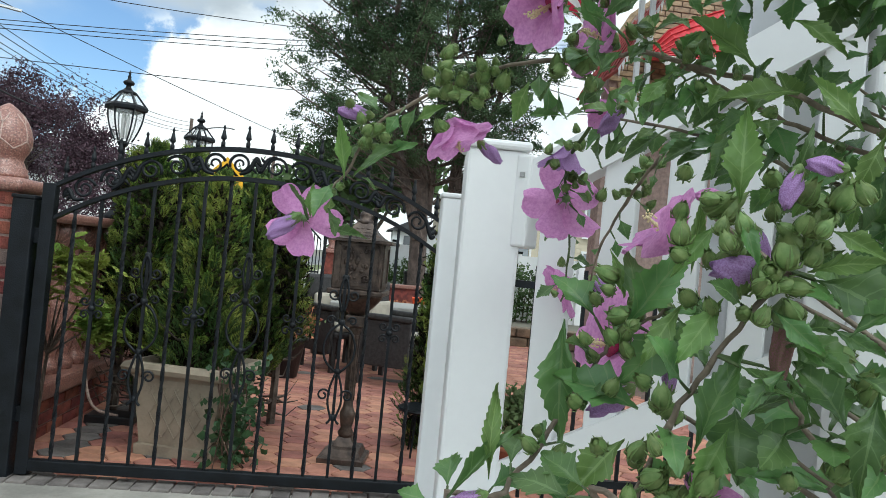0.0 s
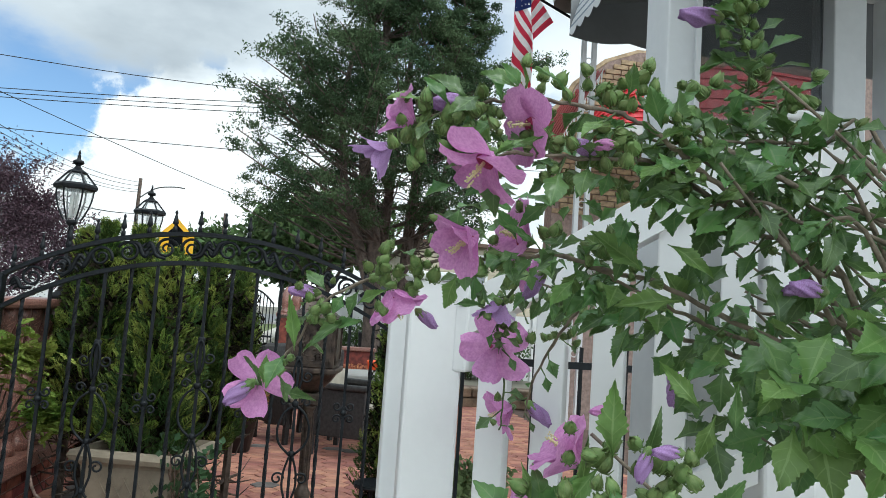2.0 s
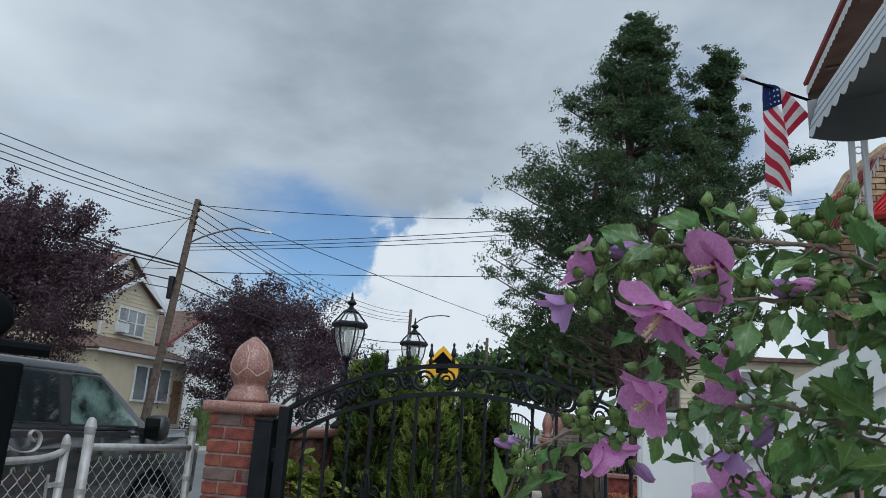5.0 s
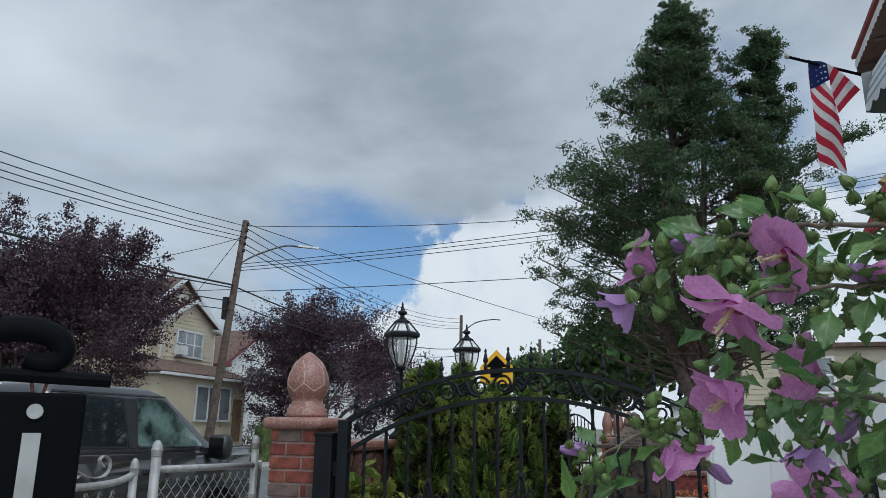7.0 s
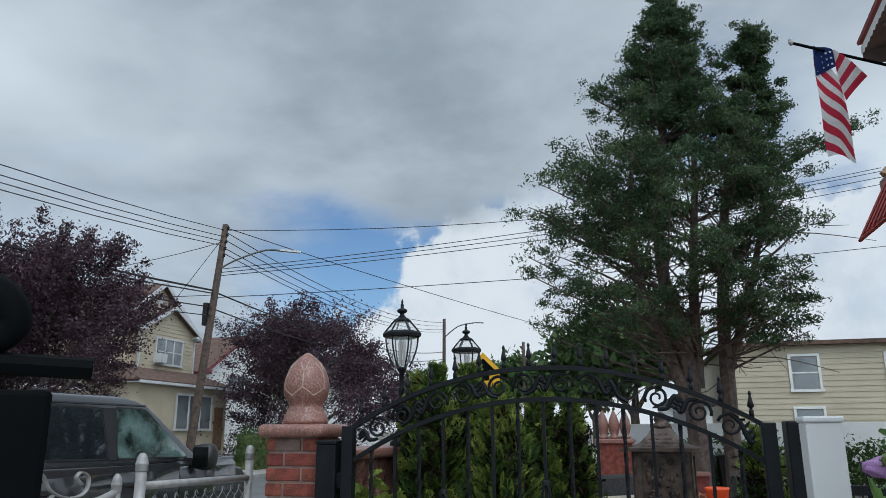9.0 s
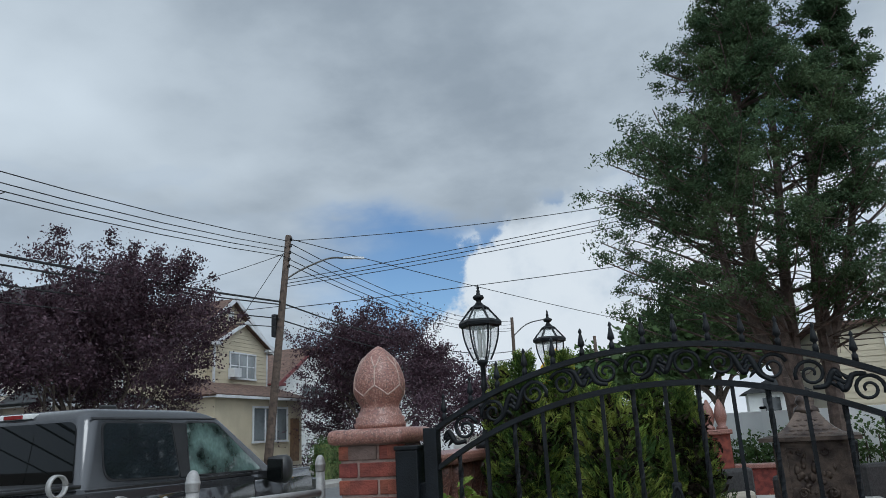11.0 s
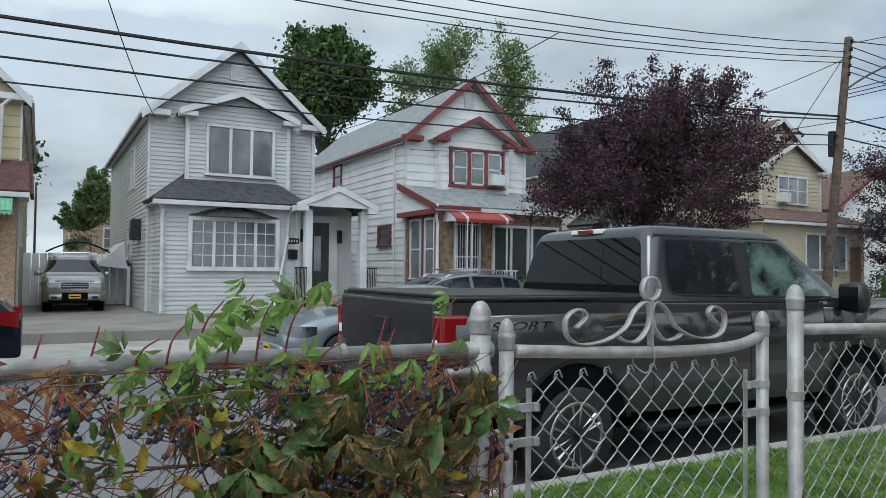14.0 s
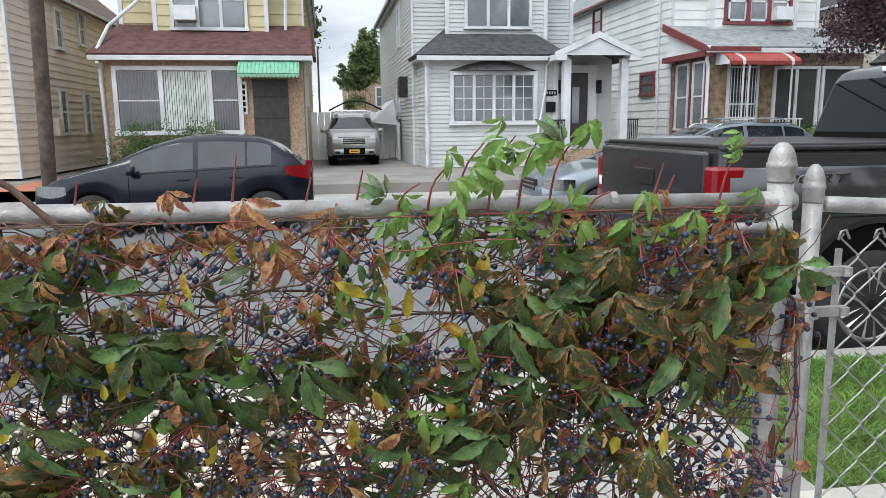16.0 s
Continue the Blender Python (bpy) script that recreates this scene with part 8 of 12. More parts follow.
    if suv:
        for s in (-1, 1):
            part("front_lamp", bx(s * w * 0.64 - 0.15, L - 0.10, lamp_z - 0.10, s * w * 0.64 + 0.15, L + 0.015, lamp_z + 0.09, 0.03), "clear_lens", t, "clear headlight")
            part("fog_lamp", bx(s * w * 0.62 - 0.08, L - 0.02, clear + 0.08, s * w * 0.62 + 0.08, L + 0.062, clear + 0.17, 0.02), "darkmetal", t)
        part("lower_grille", bx(-w * 0.40, L - 0.02, clear + 0.06, w * 0.40, L + 0.056, clear + 0.26, 0.01), "black", t)
        part("bonnet_edge", bx(-w * 0.60, L - 0.06, lamp_z + 0.09, w * 0.60, L - 0.01, lamp_z + 0.115, 0.008), "darkmetal", t)
    part("bumper", bx(-w * 0.80, L - 0.16, clear + 0.04, w * 0.80, L + 0.05, clear + 0.24, 0.06), paint, t, smooth=True)
    part("number_plate", bx(-0.16, L + 0.05, clear + 0.10, 0.16, L + 0.062, clear + 0.22), "plate", t, "orange number plate with plain bars")
    part("plate_bar", bx(-0.12, L + 0.062, clear + 0.145, 0.12, L + 0.066, clear + 0.175), "black", t)
    return t


def _sill(y0, y1, at_, s):
    bm = bmesh.new()
    tube(bm, [(s * at_(y0 + (y1 - y0) * k / 16)[0], y0 + (y1 - y0) * k / 16, at_(y0 + (y1 - y0) * k / 16)[1]) for k in range(17)], 0.008, 5)
    return bm


# black hatchback on the far kerb faces south
build_car("hatchback_car", "black hatchback parked on the far side of the street", pose(-13.75, 1.22, STREET, 0, 0, 180), 4.15, 1.72, "carblack",
          [(0.0, 0.80), (0.06, 1.02), (0.20, 1.10), (0.62, 1.43), (0.80, 1.485), (1.5, 1.52), (2.0, 1.49), (2.4, 1.39), (3.15, 1.05), (3.7, 0.92), (4.02, 0.78), (4.15, 0.62)],
          [(0.0, 0.95), (0.4, 1.04), (1.2, 1.0), (2.8, 0.93), (3.2, 0.98), (4.15, 0.70)], (0.72, 3.30), 0.32, ((0.62, 0.98), (1.02, 1.72), (1.80, 2.72)), (("rear_window", 0.24, 0.60), ("windscreen", 2.42, 3.10)))
build_car("sport_utility_car", "silver compact sport utility car on a driveway", pose(-28.9, 2.34, -0.06, 0, 0, -90), 4.3, 1.70, "carsilver",
          [(0.0, 0.95), (0.10, 1.15), (0.35, 1.58), (0.6, 1.66), (1.6, 1.70), (2.2, 1.66), (2.6, 1.52), (3.2, 1.12), (3.9, 1.02), (4.2, 0.90), (4.3, 0.70)],
          [(0.0, 1.0), (0.6, 1.08), (3.0, 1.04), (3.3, 1.06), (4.3, 0.80)], (0.8, 3.45), 0.35, ((0.45, 1.0), (1.05, 1.85), (1.95, 2.95)), (("rear_window", 0.15, 0.42), ("windscreen", 2.55, 3.16)), rack=True, clear=0.3, lamp_z=0.80, suv=True)
build_car("station_wagon", "silver-grey wagon with roof rack beyond the pickup", pose(-17.9, 13.2, -0.35, 0, 0, 180), 4.7, 1.8, "carblue",
          [(0.0, 0.9), (0.08, 1.08), (0.45, 1.42), (0.8, 1.52), (1.9, 1.57), (2.5, 1.52), (2.9, 1.40), (3.55, 1.06), (4.2, 0.95), (4.55, 0.82), (4.7, 0.62)],
          [(0.0, 1.0), (0.6, 1.06), (3.2, 0.98), (3.6, 1.0), (4.7, 0.75)], (0.9, 3.75), 0.34, ((0.5, 1.0), (1.06, 1.95), (2.05, 3.15)), (("rear_window", 0.14, 0.46), ("windscreen", 2.85, 3.5)), rack=True, suv=True)
build_car("sedan_car", "blue-grey sedan beyond the pickup tailgate", pose(-12.9, 9.25, STREET, 0, 0, 180), 4.5, 1.75, "carblue",
          [(0.0, 0.8), (0.08, 0.98), (0.7, 1.05), (1.2, 1.33), (1.6, 1.42), (2.3, 1.41), (2.7, 1.30), (3.3, 1.0), (4.0, 0.88), (4.35, 0.76), (4.5, 0.58)],
          [(0.0, 0.9), (0.7, 0.98), (3.0, 0.92), (3.4, 0.94), (4.5, 0.66)], (0.85, 3.55), 0.32, ((0.95, 1.4), (1.45, 2.1), (2.18, 3.0)), (("rear_window", 0.75, 1.2), ("windscreen", 2.7, 3.28)))

# ---------------- chain-link fence ----------------
FX = -2.45


def pipe_part(parent, name, pts, r, material="galv", n=12, label=""):
    bm = bmesh.new()
    tube(bm, pts, r, n)
    return part(name, bm, material, parent, label, smooth=True)


def acorn(parent, x, y, z, r):
    bm = bmesh.new()
    lathe(bm, [(r * 1.06, -0.030), (r * 1.10, -0.027), (r * 1.10, -0.008), (r * 1.18, -0.005), (r * 1.18, 0.001), (r * 1.07, 0.004), (r * 1.05, 0.010), (r * 0.97, 0.018), (r * 0.82, 0.026), (r * 0.58, 0.033), (r * 0.30, 0.037), (0.001, 0.038)], 18, (x, y, z))
    return part("cap", bm, "galv", parent, "silver acorn cap", smooth=True)


def fence_post(label, x, y, ztop, r):
    t = thing("fence_post", label, "post", group="chain-link fence posts")
    pipe_part(t, "pipe", [(x, y, WALK - 0.05), (x, y, ztop - 0.045)], r)
    acorn(t, x, y, ztop - 0.036, r)
    for z, a in ((0.93, 0.9), (0.60, 0.5)):
        bm = bmesh.new()
        lathe(bm, [(r * 1.12, -0.011), (r * 1.12, 0.011)], 14, (x, y, z))
        part("band", bm, "galv", t)
    for z, h, ang in ((0.83, 0.06, 0.4), (0.66, 0.035, -0.2), (1.0, 0.02, 0.8)):
        bm = bmesh.new()
        n = 8
        rs = []
        for i in range(n + 1):
            a = ang + 0.9 * i / n
            e = 1.008
            hh = h * math.sin(math.pi * (i + 0.3) / (n + 0.6))
            rs.append([(x + r * e * math.cos(a), y + r * e * math.sin(a), z - hh), (x + r * e * math.cos(a), y + r * e * math.sin(a), z + hh * 0.8)])
        for a, b in zip(rs, rs[1:]):
            quad(bm, a[0], b[0], b[1], a[1])
        part("rust_patch", bm, "rust", t, "patch of brown rust")
    return t


def mesh_panel(t, y0, y1, z0, z1, x=FX, cell=0.072, r=0.0017, slack=0.0):
    """Woven diamond wire: each zigzag wire is an object of its own."""
    h = cell * 0.5
    n = int((y1 - y0) / h)
    m = int((z1 - z0) / h)
    for k in range(n):
        pts = []
        for i in range(m + 1):
            right = (i + k) % 2
            z = z1 - i * h
            yy = y0 + (k + (1.03 if right else -0.03)) * h + slack * math.sin(z * 9 + k)
            px = 0.0024 if right else -0.0024
            s = 0.004 if right else -0.004
            pts += [(x - px, yy - s, z + 0.005), (x, yy, z), (x + px, yy - s, z - 0.005)]
        bm = bmesh.new()
        tube(bm, pts, r, 5, caps=False)
        if k % 2 == 0:
            ya = y0 + k * h
            tube(bm, [(x, ya - 0.006, z1 - 0.006), (x, ya - 0.002, z1 + 0.010), (x, ya + 0.008, z1 + 0.013), (x + 0.005, ya + 0.013, z1 - 0.004)], r * 1.2, 5)
        part("wire", bm, "wire", t, smooth=True)


fence = thing("chain_link_fence", "galvanised chain-link fence with a painted top rail", "fence")
pipe_part(fence, "top_rail", [(FX, -3.0, 1.108), (FX, -1.0, 1.106), (FX, 0.9, 1.102), (FX, 2.20, 1.090)], 0.0165)
mesh_panel(fence, -0.9, 2.20, 0.0, 1.065)
for y in (1.52, 1.93, 0.9):
    bm = bmesh.new()
    lathe(bm, [(0.0176, -0.006), (0.0176, 0.006)], 12)
    part("rail_sleeve", bm, "galv", fence, at=pose(FX, y, 1.097, 90))
fence_post("silver-painted chain-link end post with rust spots", -2.445, 2.235, 1.19, 0.0215)
fence_post("silver-painted chain-link gate post with rust", -2.405, 3.212, 1.225, 0.0205)
fence_post("silver-painted chain-link end post by the pillar", -2.43, 4.077, 1.238, 0.0195)
bm = bmesh.new()
tube(bm, [(-2.445, 2.20, 1.09), (-2.445, 2.26, 1.09)], 0.0185, 10)
lathe(bm, [(0.0245, -0.012), (0.0245, 0.012)], 16, (-2.445, 2.235, 1.045))
box(bm, -2.452, 2.15, 1.035, -2.438, 2.235, 1.055)
tf = thing("rail_clamp", "cast rail clamp on the end post", "clamp")
part("clamp_body", bm, "galv", tf, smooth=True)
bm = bmesh.new()
tube(bm, [(-2.44, 2.26, 0.90), (-2.45, 2.285, 0.905), (-2.455, 2.30, 0.893)], 0.008, 6)
tube(bm, [(-2.44, 2.24, 0.915), (-2.43, 2.29, 0.92)], 0.006, 6)
part("clasp_hook", bm, "galv", tf, smooth=True)

side_fence = thing("chain_link_fence", "short chain-link panel between gate and pillar", "fence")
pipe_part(side_fence, "top_rail", [(-2.41, 3.23, 1.105), (-2.43, 4.06, 1.085)], 0.0155)
mesh_panel(side_fence, 3.25, 4.05, 0.0, 1.05, x=-2.42)

gate = thing("chain_link_gate", "silver chain-link walk gate with a scrolled iron crest", "gate")
for y, zt in ((2.318, 1.145), (3.163, 1.146)):
    pipe_part(gate, "gate_stile", [(-2.47, y, 0.02), (-2.47, y, zt - 0.04)], 0.0165)
    acorn(gate, -2.47, y, zt - 0.031, 0.0165)
pipe_part(gate, "gate_rail", smooth_path([(-2.47, 2.34, 1.080), (-2.47, 2.55, 1.068), (-2.47, 2.80, 1.058), (-2.47, 2.98, 1.058), (-2.47, 3.08, 1.066), (-2.47, 3.155, 1.085)], 4), 0.0145)
pipe_part(gate, "gate_rail", [(-2.47, 2.34, 0.10), (-2.47, 3.15, 0.10)], 0.0145)
mesh_panel(gate, 2.385, 3.10, 0.08, 1.018, x=-2.475, cell=0.0735, r=0.0020)
for y in (2.385, 3.105):
    part("tension_bar", bx(-2.482, y - 0.006, 0.08, -2.477, y + 0.006, 0.995), "galv", gate)
for y, s in ((2.325, 1), (3.163, -1)):
    for z in (0.955, 0.88, 0.35):
        bm = bmesh.new()
        lathe(bm, [(0.0185, -0.010), (0.0185, 0.010)], 14, (-2.47, y, z))
        a, b = sorted((y, y + s * 0.075))
        box(bm, -2.476, a, z - 0.009, -2.464, b, z + 0.009)
        lathe(bm, [(0.010, -0.008), (0.010, 0.008)], 6, (-2.464, y + s * 0.068, z))
        part("tension_band", bm, "galv", gate)


def ribbon(bm, pts, w, t=0.0025):
    """A flat iron strap along points in the gate's plane."""
    pts = [Vector(p) for p in pts]
    rings = []
    for i, p in enumerate(pts):
        d = (pts[min(i + 1, len(pts) - 1)] - pts[max(i - 1, 0)]).normalized()
        nrm = Vector((0, -d.z, d.y))
        rings.append([p + Vector((-w / 2, 0, 0)) + nrm * t, p + Vector((w / 2, 0, 0)) + nrm * t, p + Vector((w / 2, 0, 0)) - nrm * t, p + Vector((-w / 2, 0, 0)) - nrm * t])
    loft(bm, rings)


for s in (-1, 1):
    bm = bmesh.new()
    yc = 2.745
    base = [(0.235, 1.125), (0.205, 1.150), (0.225, 1.168), (0.262, 1.150), (0.262, 1.110), (0.225, 1.088), (0.150, 1.092), (0.085, 1.120), (0.055, 1.160), (0.020, 1.182), (0.004, 1.165), (0.010, 1.120), (0.045, 1.088), (0.085, 1.090), (0.105, 1.100)]
    ribbon(bm, smooth_path([(-2.47, yc + s * a, b) for a, b in base], 4), 0.016)
    part("crest_scroll", bm, "galv", gate, "curled flat iron strap", smooth=True)
bm = bmesh.new()
ribbon(bm, [(-2.47, 2.745 + 0.028 * math.cos(a), 1.215 + 0.028 * math.sin(a)) for a in [2 * math.pi * i / 20 for i in range(21)]], 0.016)
part("crest_ring", bm, "galv", gate, "iron ring", smooth=True)
part("crest_stem", bx(-2.478, 2.741, 1.075, -2.462, 2.749, 1.19), "galv", gate)
bm = bmesh.new()
tube(bm, smooth_path([(-2.455, 2.735, 1.08), (-2.45, 2.738, 1.04), (-2.465, 2.725, 1.01), (-2.485, 2.705, 1.03), (-2.485, 2.70, 1.05)], 4), 0.0018, 5)
part("tie_wire", bm, "wire", gate)

# ---------------- creeper on the fence ----------------


def leaflet_mesh(L, W, fold, teeth, seed, curl):
    """One stalked, pointed, toothed blade along +y."""
    r = random.Random(seed)
    n = teeth * 2
    s0 = 0.13 * L
    vs, fs = [(-0.0012, 0, 0), (0.0012, 0, 0), (0.0012, s0, 0), (-0.0012, s0, 0)], [(0, 1, 2, 3)]
    uv = [(0, 0)] * 4
    rows = []
    for i in range(n + 1):
        q = i / n
        w = W * (math.sin(math.pi * q ** 1.25) ** 0.8 if 0 < q < 1 else 0.0) * (1.08 if i % 2 else 0.86) + (0.0008 if q in (0, 1) else 0)
        z = -curl * L * q * q + 0.03 * L * math.sin(5 * q + seed)
        y = s0 + (L - s0) * q
        rows.append(len(vs))
        e = r.uniform(-0.12, 0.12) * W
        uv += [(a, q) for a in (-1, -0.5, 0, 0.5, 1)]
        vs += [(-w, y - 0.04 * L * (i % 2), z + fold * w + e), (-w * 0.5, y, z + fold * w * 0.4), (0, y + 0.01 * L, z), (w * 0.5, y, z + fold * w * 0.4), (w, y - 0.04 * L * (i % 2), z + fold * w - e)]
    for a, b in zip(rows, rows[1:]):
        fs += [(a + j, a + j + 1, b + j + 1, b + j) for j in range(4)]
    return vs, fs, uv


def vertex_uv(me, uv):
    """Gives every corner of a mesh the leaf coordinates of its vertex."""
    lay = me.uv_layers.new(name="leaf")
    idx = np.empty(len(me.loops), dtype=np.int32)
    me.loops.foreach_get("vertex_index", idx)
    lay.data.foreach_set("uv", np.array(uv, dtype=np.float32)[idx].ravel())


def creeper_leaf(name, material, seed, size, droop):
    """Five drooping leaflets on one stalk."""
    r = random.Random(seed)
    V, F, U = [], [], []
    fan = 0.80 if droop else 1.05
    for k, (ang, s) in enumerate(((0, 1.0), (0.60 * fan, 0.95), (-0.60 * fan, 0.95), (1.30 * fan, 0.76), (-1.30 * fan, 0.76))):
        v, f, u = leaflet_mesh(size * s * r.uniform(0.9, 1.15), size * s * 0.172, r.uniform(0.1, 0.7), 4, seed + k, r.uniform(0.1, 0.6) + (0.25 if droop else 0.0))
        m_ = Matrix.Rotation(ang + r.uniform(-0.15, 0.15), 4, "Z") @ Matrix.Rotation(r.uniform(-0.55, 0.15), 4, "X") @ Matrix.Rotation(r.uniform(-0.5, 0.5), 4, "Y")
        o = len(V)
        V += [m_ @ Vector(p) for p in v]
        F += [tuple(i + o for i in q) for q in f]
        U += u
    me = bpy.data.meshes.new(name)
    me.from_pydata([tuple(p) for p in V], [], F)
    me.materials.append(M[material])
    vertex_uv(me, U)
    leaf_coords[me.name] = U
    for p in me.polygons:
        p.use_smooth = True
    return me


leaf_coords = {}
vine = thing("creeper_vine", "overgrown creeper vine with autumn leaves and blue berries", "vine")
vr = random.Random(77)
kinds = []
for mname, cnt in (("autumn", 4), ("vinegreen", 4), ("rustleaf", 3), ("vinelight", 3), ("yellowleaf", 2)):
    kinds.append([creeper_leaf("leaf", mname, 100 + 7 * i, 0.082, mname in ("autumn", "rustleaf") or i % 2 == 0) for i in range(cnt)])


def hang(p, s, r, up=False):
    """Pose of a leaf that hangs before the fence, tip down and face outwards."""
    y = Vector((r.uniform(-0.05, 0.45), r.uniform(-0.5, 0.5), -1.0 if not up else r.uniform(-0.7, 0.3))).normalized()
    nrm = Vector((1.0, r.uniform(-0.7, 0.7), r.uniform(0.0, 0.9)))
    x = y.cross(nrm).normalized()
    return Matrix.Translation(p) @ Matrix((x, y, x.cross(y))).transposed().to_4x4() @ Matrix.Scale(s, 4)


# where the vine is thick: place along the fence, height, half width, half height, weight
THICK = ((1.22, 0.84, 0.14, 0.08, 0.85), (1.08, 0.66, 0.17, 0.07, 0.8), (1.02, 0.93, 0.09, 0.10, 0.5), (1.45, 0.88, 0.07, 0.08, 0.8), (1.61, 0.76, 0.07, 0.07, 0.8), (1.72, 0.88, 0.13, 0.12, 0.9), (1.97, 0.90, 0.15, 0.10, 1.0), (2.15, 0.93, 0.08, 0.10, 0.8), (1.72, 0.67, 0.17, 0.09, 0.8), (1.40, 0.57, 0.12, 0.04, 0.5), (1.90, 0.76, 0.10, 0.08, 0.7))


def thickness(y, z):
    d = (0.02 if z > 0.55 else 0.10) + sum(w * math.exp(-((y - a) / ry) ** 2 - ((z - b) / rz) ** 2) for a, b, ry, rz, w in THICK)
    return d * (0.4 if z > 1.0 else 1.0) * (0.5 if y < 0.9 else 1.0)


def pick(y, z, c):
    """Kind of leaf: bronze on the upper half by the post, green lower down."""
    if y > 1.38 and z > 0.70 and not (y < 1.7 and z < 0.82):
        return 0 if c < 0.62 else 2 if c < 0.70 else 1 if c < 0.94 else 3 if c < 0.98 else 4
    if 1.50 < y < 1.70 and z < 0.82:
        return 3 if c < 0.55 else 1 if c < 0.9 else 0
    return 1 if c < 0.60 else 0 if c < 0.78 else 3 if c < 0.89 else 4 if c < 0.915 else 2


def vine_spot(r):
    """A place on the fence, by how thick the vine is there."""
    while True:
        y, z = r.uniform(0.0, 2.27), r.uniform(0.24, 1.08)
        if r.random() < thickness(y, z) ** 1.3:
            return y, z


def join_leaf(store, v, f, u, m_):
    V, F, U = store
    o = len(V)
    V += [m_ @ Vector(q) for q in v]
    F += [tuple(i_ + o for i_ in q) for q in f]
    U += u


KIND = ("autumn", "vinegreen", "rustleaf", "vinelight", "yellowleaf")
for i in range(140):
    y, z = vine_spot(vr)
    k = pick(y, z, vr.random())
    p = Vector((FX + vr.uniform(0.04, 0.13), y, z + 0.07))
    share("leaf", vr.choice(kinds[k]), vine, hang(p, vr.uniform(0.85, 1.5) if k < 2 else vr.uniform(0.40, 0.75), vr))
inner = collections.defaultdict(lambda: ([], [], []))
for i in range(130):
    y, z = vine_spot(vr)
    k = pick(y, z, vr.random())
    me = vr.choice(kinds[k])
    join_leaf(inner[KIND[k]], [v.co for v in me.vertices], [q.vertices for q in me.polygons], leaf_coords[me.name], hang(Vector((FX + vr.uniform(-0.06, 0.05), y, z)), vr.uniform(0.45, 0.85), vr))
for nm in sorted(inner):
    ob = pydata("inner_leaves", *inner[nm][:2], nm, vine, smooth=True)
    vertex_uv(ob.data, inner[nm][2])
    ob["kind"] = "stuff"
# fresh shoots above the rail, each on a thin stem
for (y, z, n, h) in ((1.56, 1.08, 6, 0.06), (1.61, 1.09, 8, 0.08), (1.66, 1.10, 8, 0.10), (1.71, 1.10, 8, 0.11), (1.76, 1.10, 7, 0.12), (1.81, 1.09, 5, 0.12), (1.95, 1.04, 8, 0.03), (2.11, 1.10, 5, 0.10), (1.87, 1.07, 3, 0.05)):
    st = smooth_path([Vector((FX + 0.01, y, z - 0.06)), Vector((FX + 0.03, y + 0.01, z + h * 0.5)), Vector((FX + 0.05, y + 0.04, z + h))], 4)
    bm = bmesh.new()
    tube(bm, st, [0.0026 * (1 - 0.6 * i / len(st)) for i in range(len(st))], 5)
    part("shoot", bm, "vinered", vine, smooth=True)
    for i in range(n):
        p = vr.choice(st) + Vector((vr.uniform(0.0, 0.05), vr.uniform(-0.05, 0.05), vr.uniform(-0.03, 0.03)))
        share("shoot_leaf", vr.choice(kinds[3] + kinds[3] + kinds[1][:1]), vine, hang(p, vr.uniform(0.30, 0.66), vr, up=vr.random() < 0.5))
for i in range(34):
    p = Vector((FX + vr.uniform(0.01, 0.06), vr.choice((vr.uniform(0.9, 1.55), vr.uniform(0.9, 1.55), vr.uniform(1.85, 2.18))), 1.08 + vr.uniform(-0.06, 0.045)))
    share("leaf", vr.choice(kinds[2] + kinds[2] + kinds[0][:2]), vine, hang(p, vr.uniform(0.40, 0.85), vr))
# scraps of single leaflets in yellow, red and green among the stems
scraps = collections.defaultdict(lambda: ([], [], []))
for i in range(620):
    y, z = vr.uniform(0.7, 2.26), vr.uniform(0.45, 1.08)
    c = vr.random()
    nm = "yellowleaf" if c < 0.20 else "rustleaf" if c < 0.45 else "vinelight" if c < 0.62 else "autumn" if c < 0.86 else "vinegreen"
    v, f, u = leaflet_mesh(vr.uniform(0.025, 0.065), vr.uniform(0.006, 0.013), vr.uniform(0.0, 1.2), 2, i, vr.uniform(0, 0.9))
    join_leaf(scraps[nm], v, f, u, hang(Vector((FX + vr.uniform(-0.03, 0.10), y, z)), 1.0, vr, up=vr.random() < 0.4))
for nm in sorted(scraps):
    ob = pydata("leaf_scrap", *scraps[nm][:2], nm, vine, smooth=True)
    vertex_uv(ob.data, scraps[nm][2])
    ob["kind"] = "stuff"
for k in range(300):
    y, z = vr.uniform(0.5, 2.2), vr.uniform(0.45, 1.06)
    pts = [Vector((FX + vr.uniform(-0.01, 0.03), y, z))]
    d = Vector((0, vr.uniform(-1, 1), vr.uniform(-0.7, 0.7)))
    for i in range(6):
        d = (d + Vector((vr.uniform(-0.2, 0.2), vr.uniform(-0.6, 0.6), vr.uniform(-0.6, 0.6)))).normalized()
        q = pts[-1] + d * vr.uniform(0.06, 0.13)
        q.x = min(max(q.x, FX - 0.01), FX + 0.06)
        q.z = min(q.z, 1.09)
        q.y = min(q.y, 2.26)
        pts.append(q)
    sm = smooth_path(pts, 3)
    bm = bmesh.new()
    tube(bm, sm, [(0.0034, 0.0012, 0.0016, 0.0012, 0.0024, 0.0014)[k % 6] * (1 - 0.5 * i / len(sm)) for i in range(len(sm))], 4)
    part("tendril", bm, "vinered" if k % 6 in (1, 3) else "vinestem", vine, smooth=True)
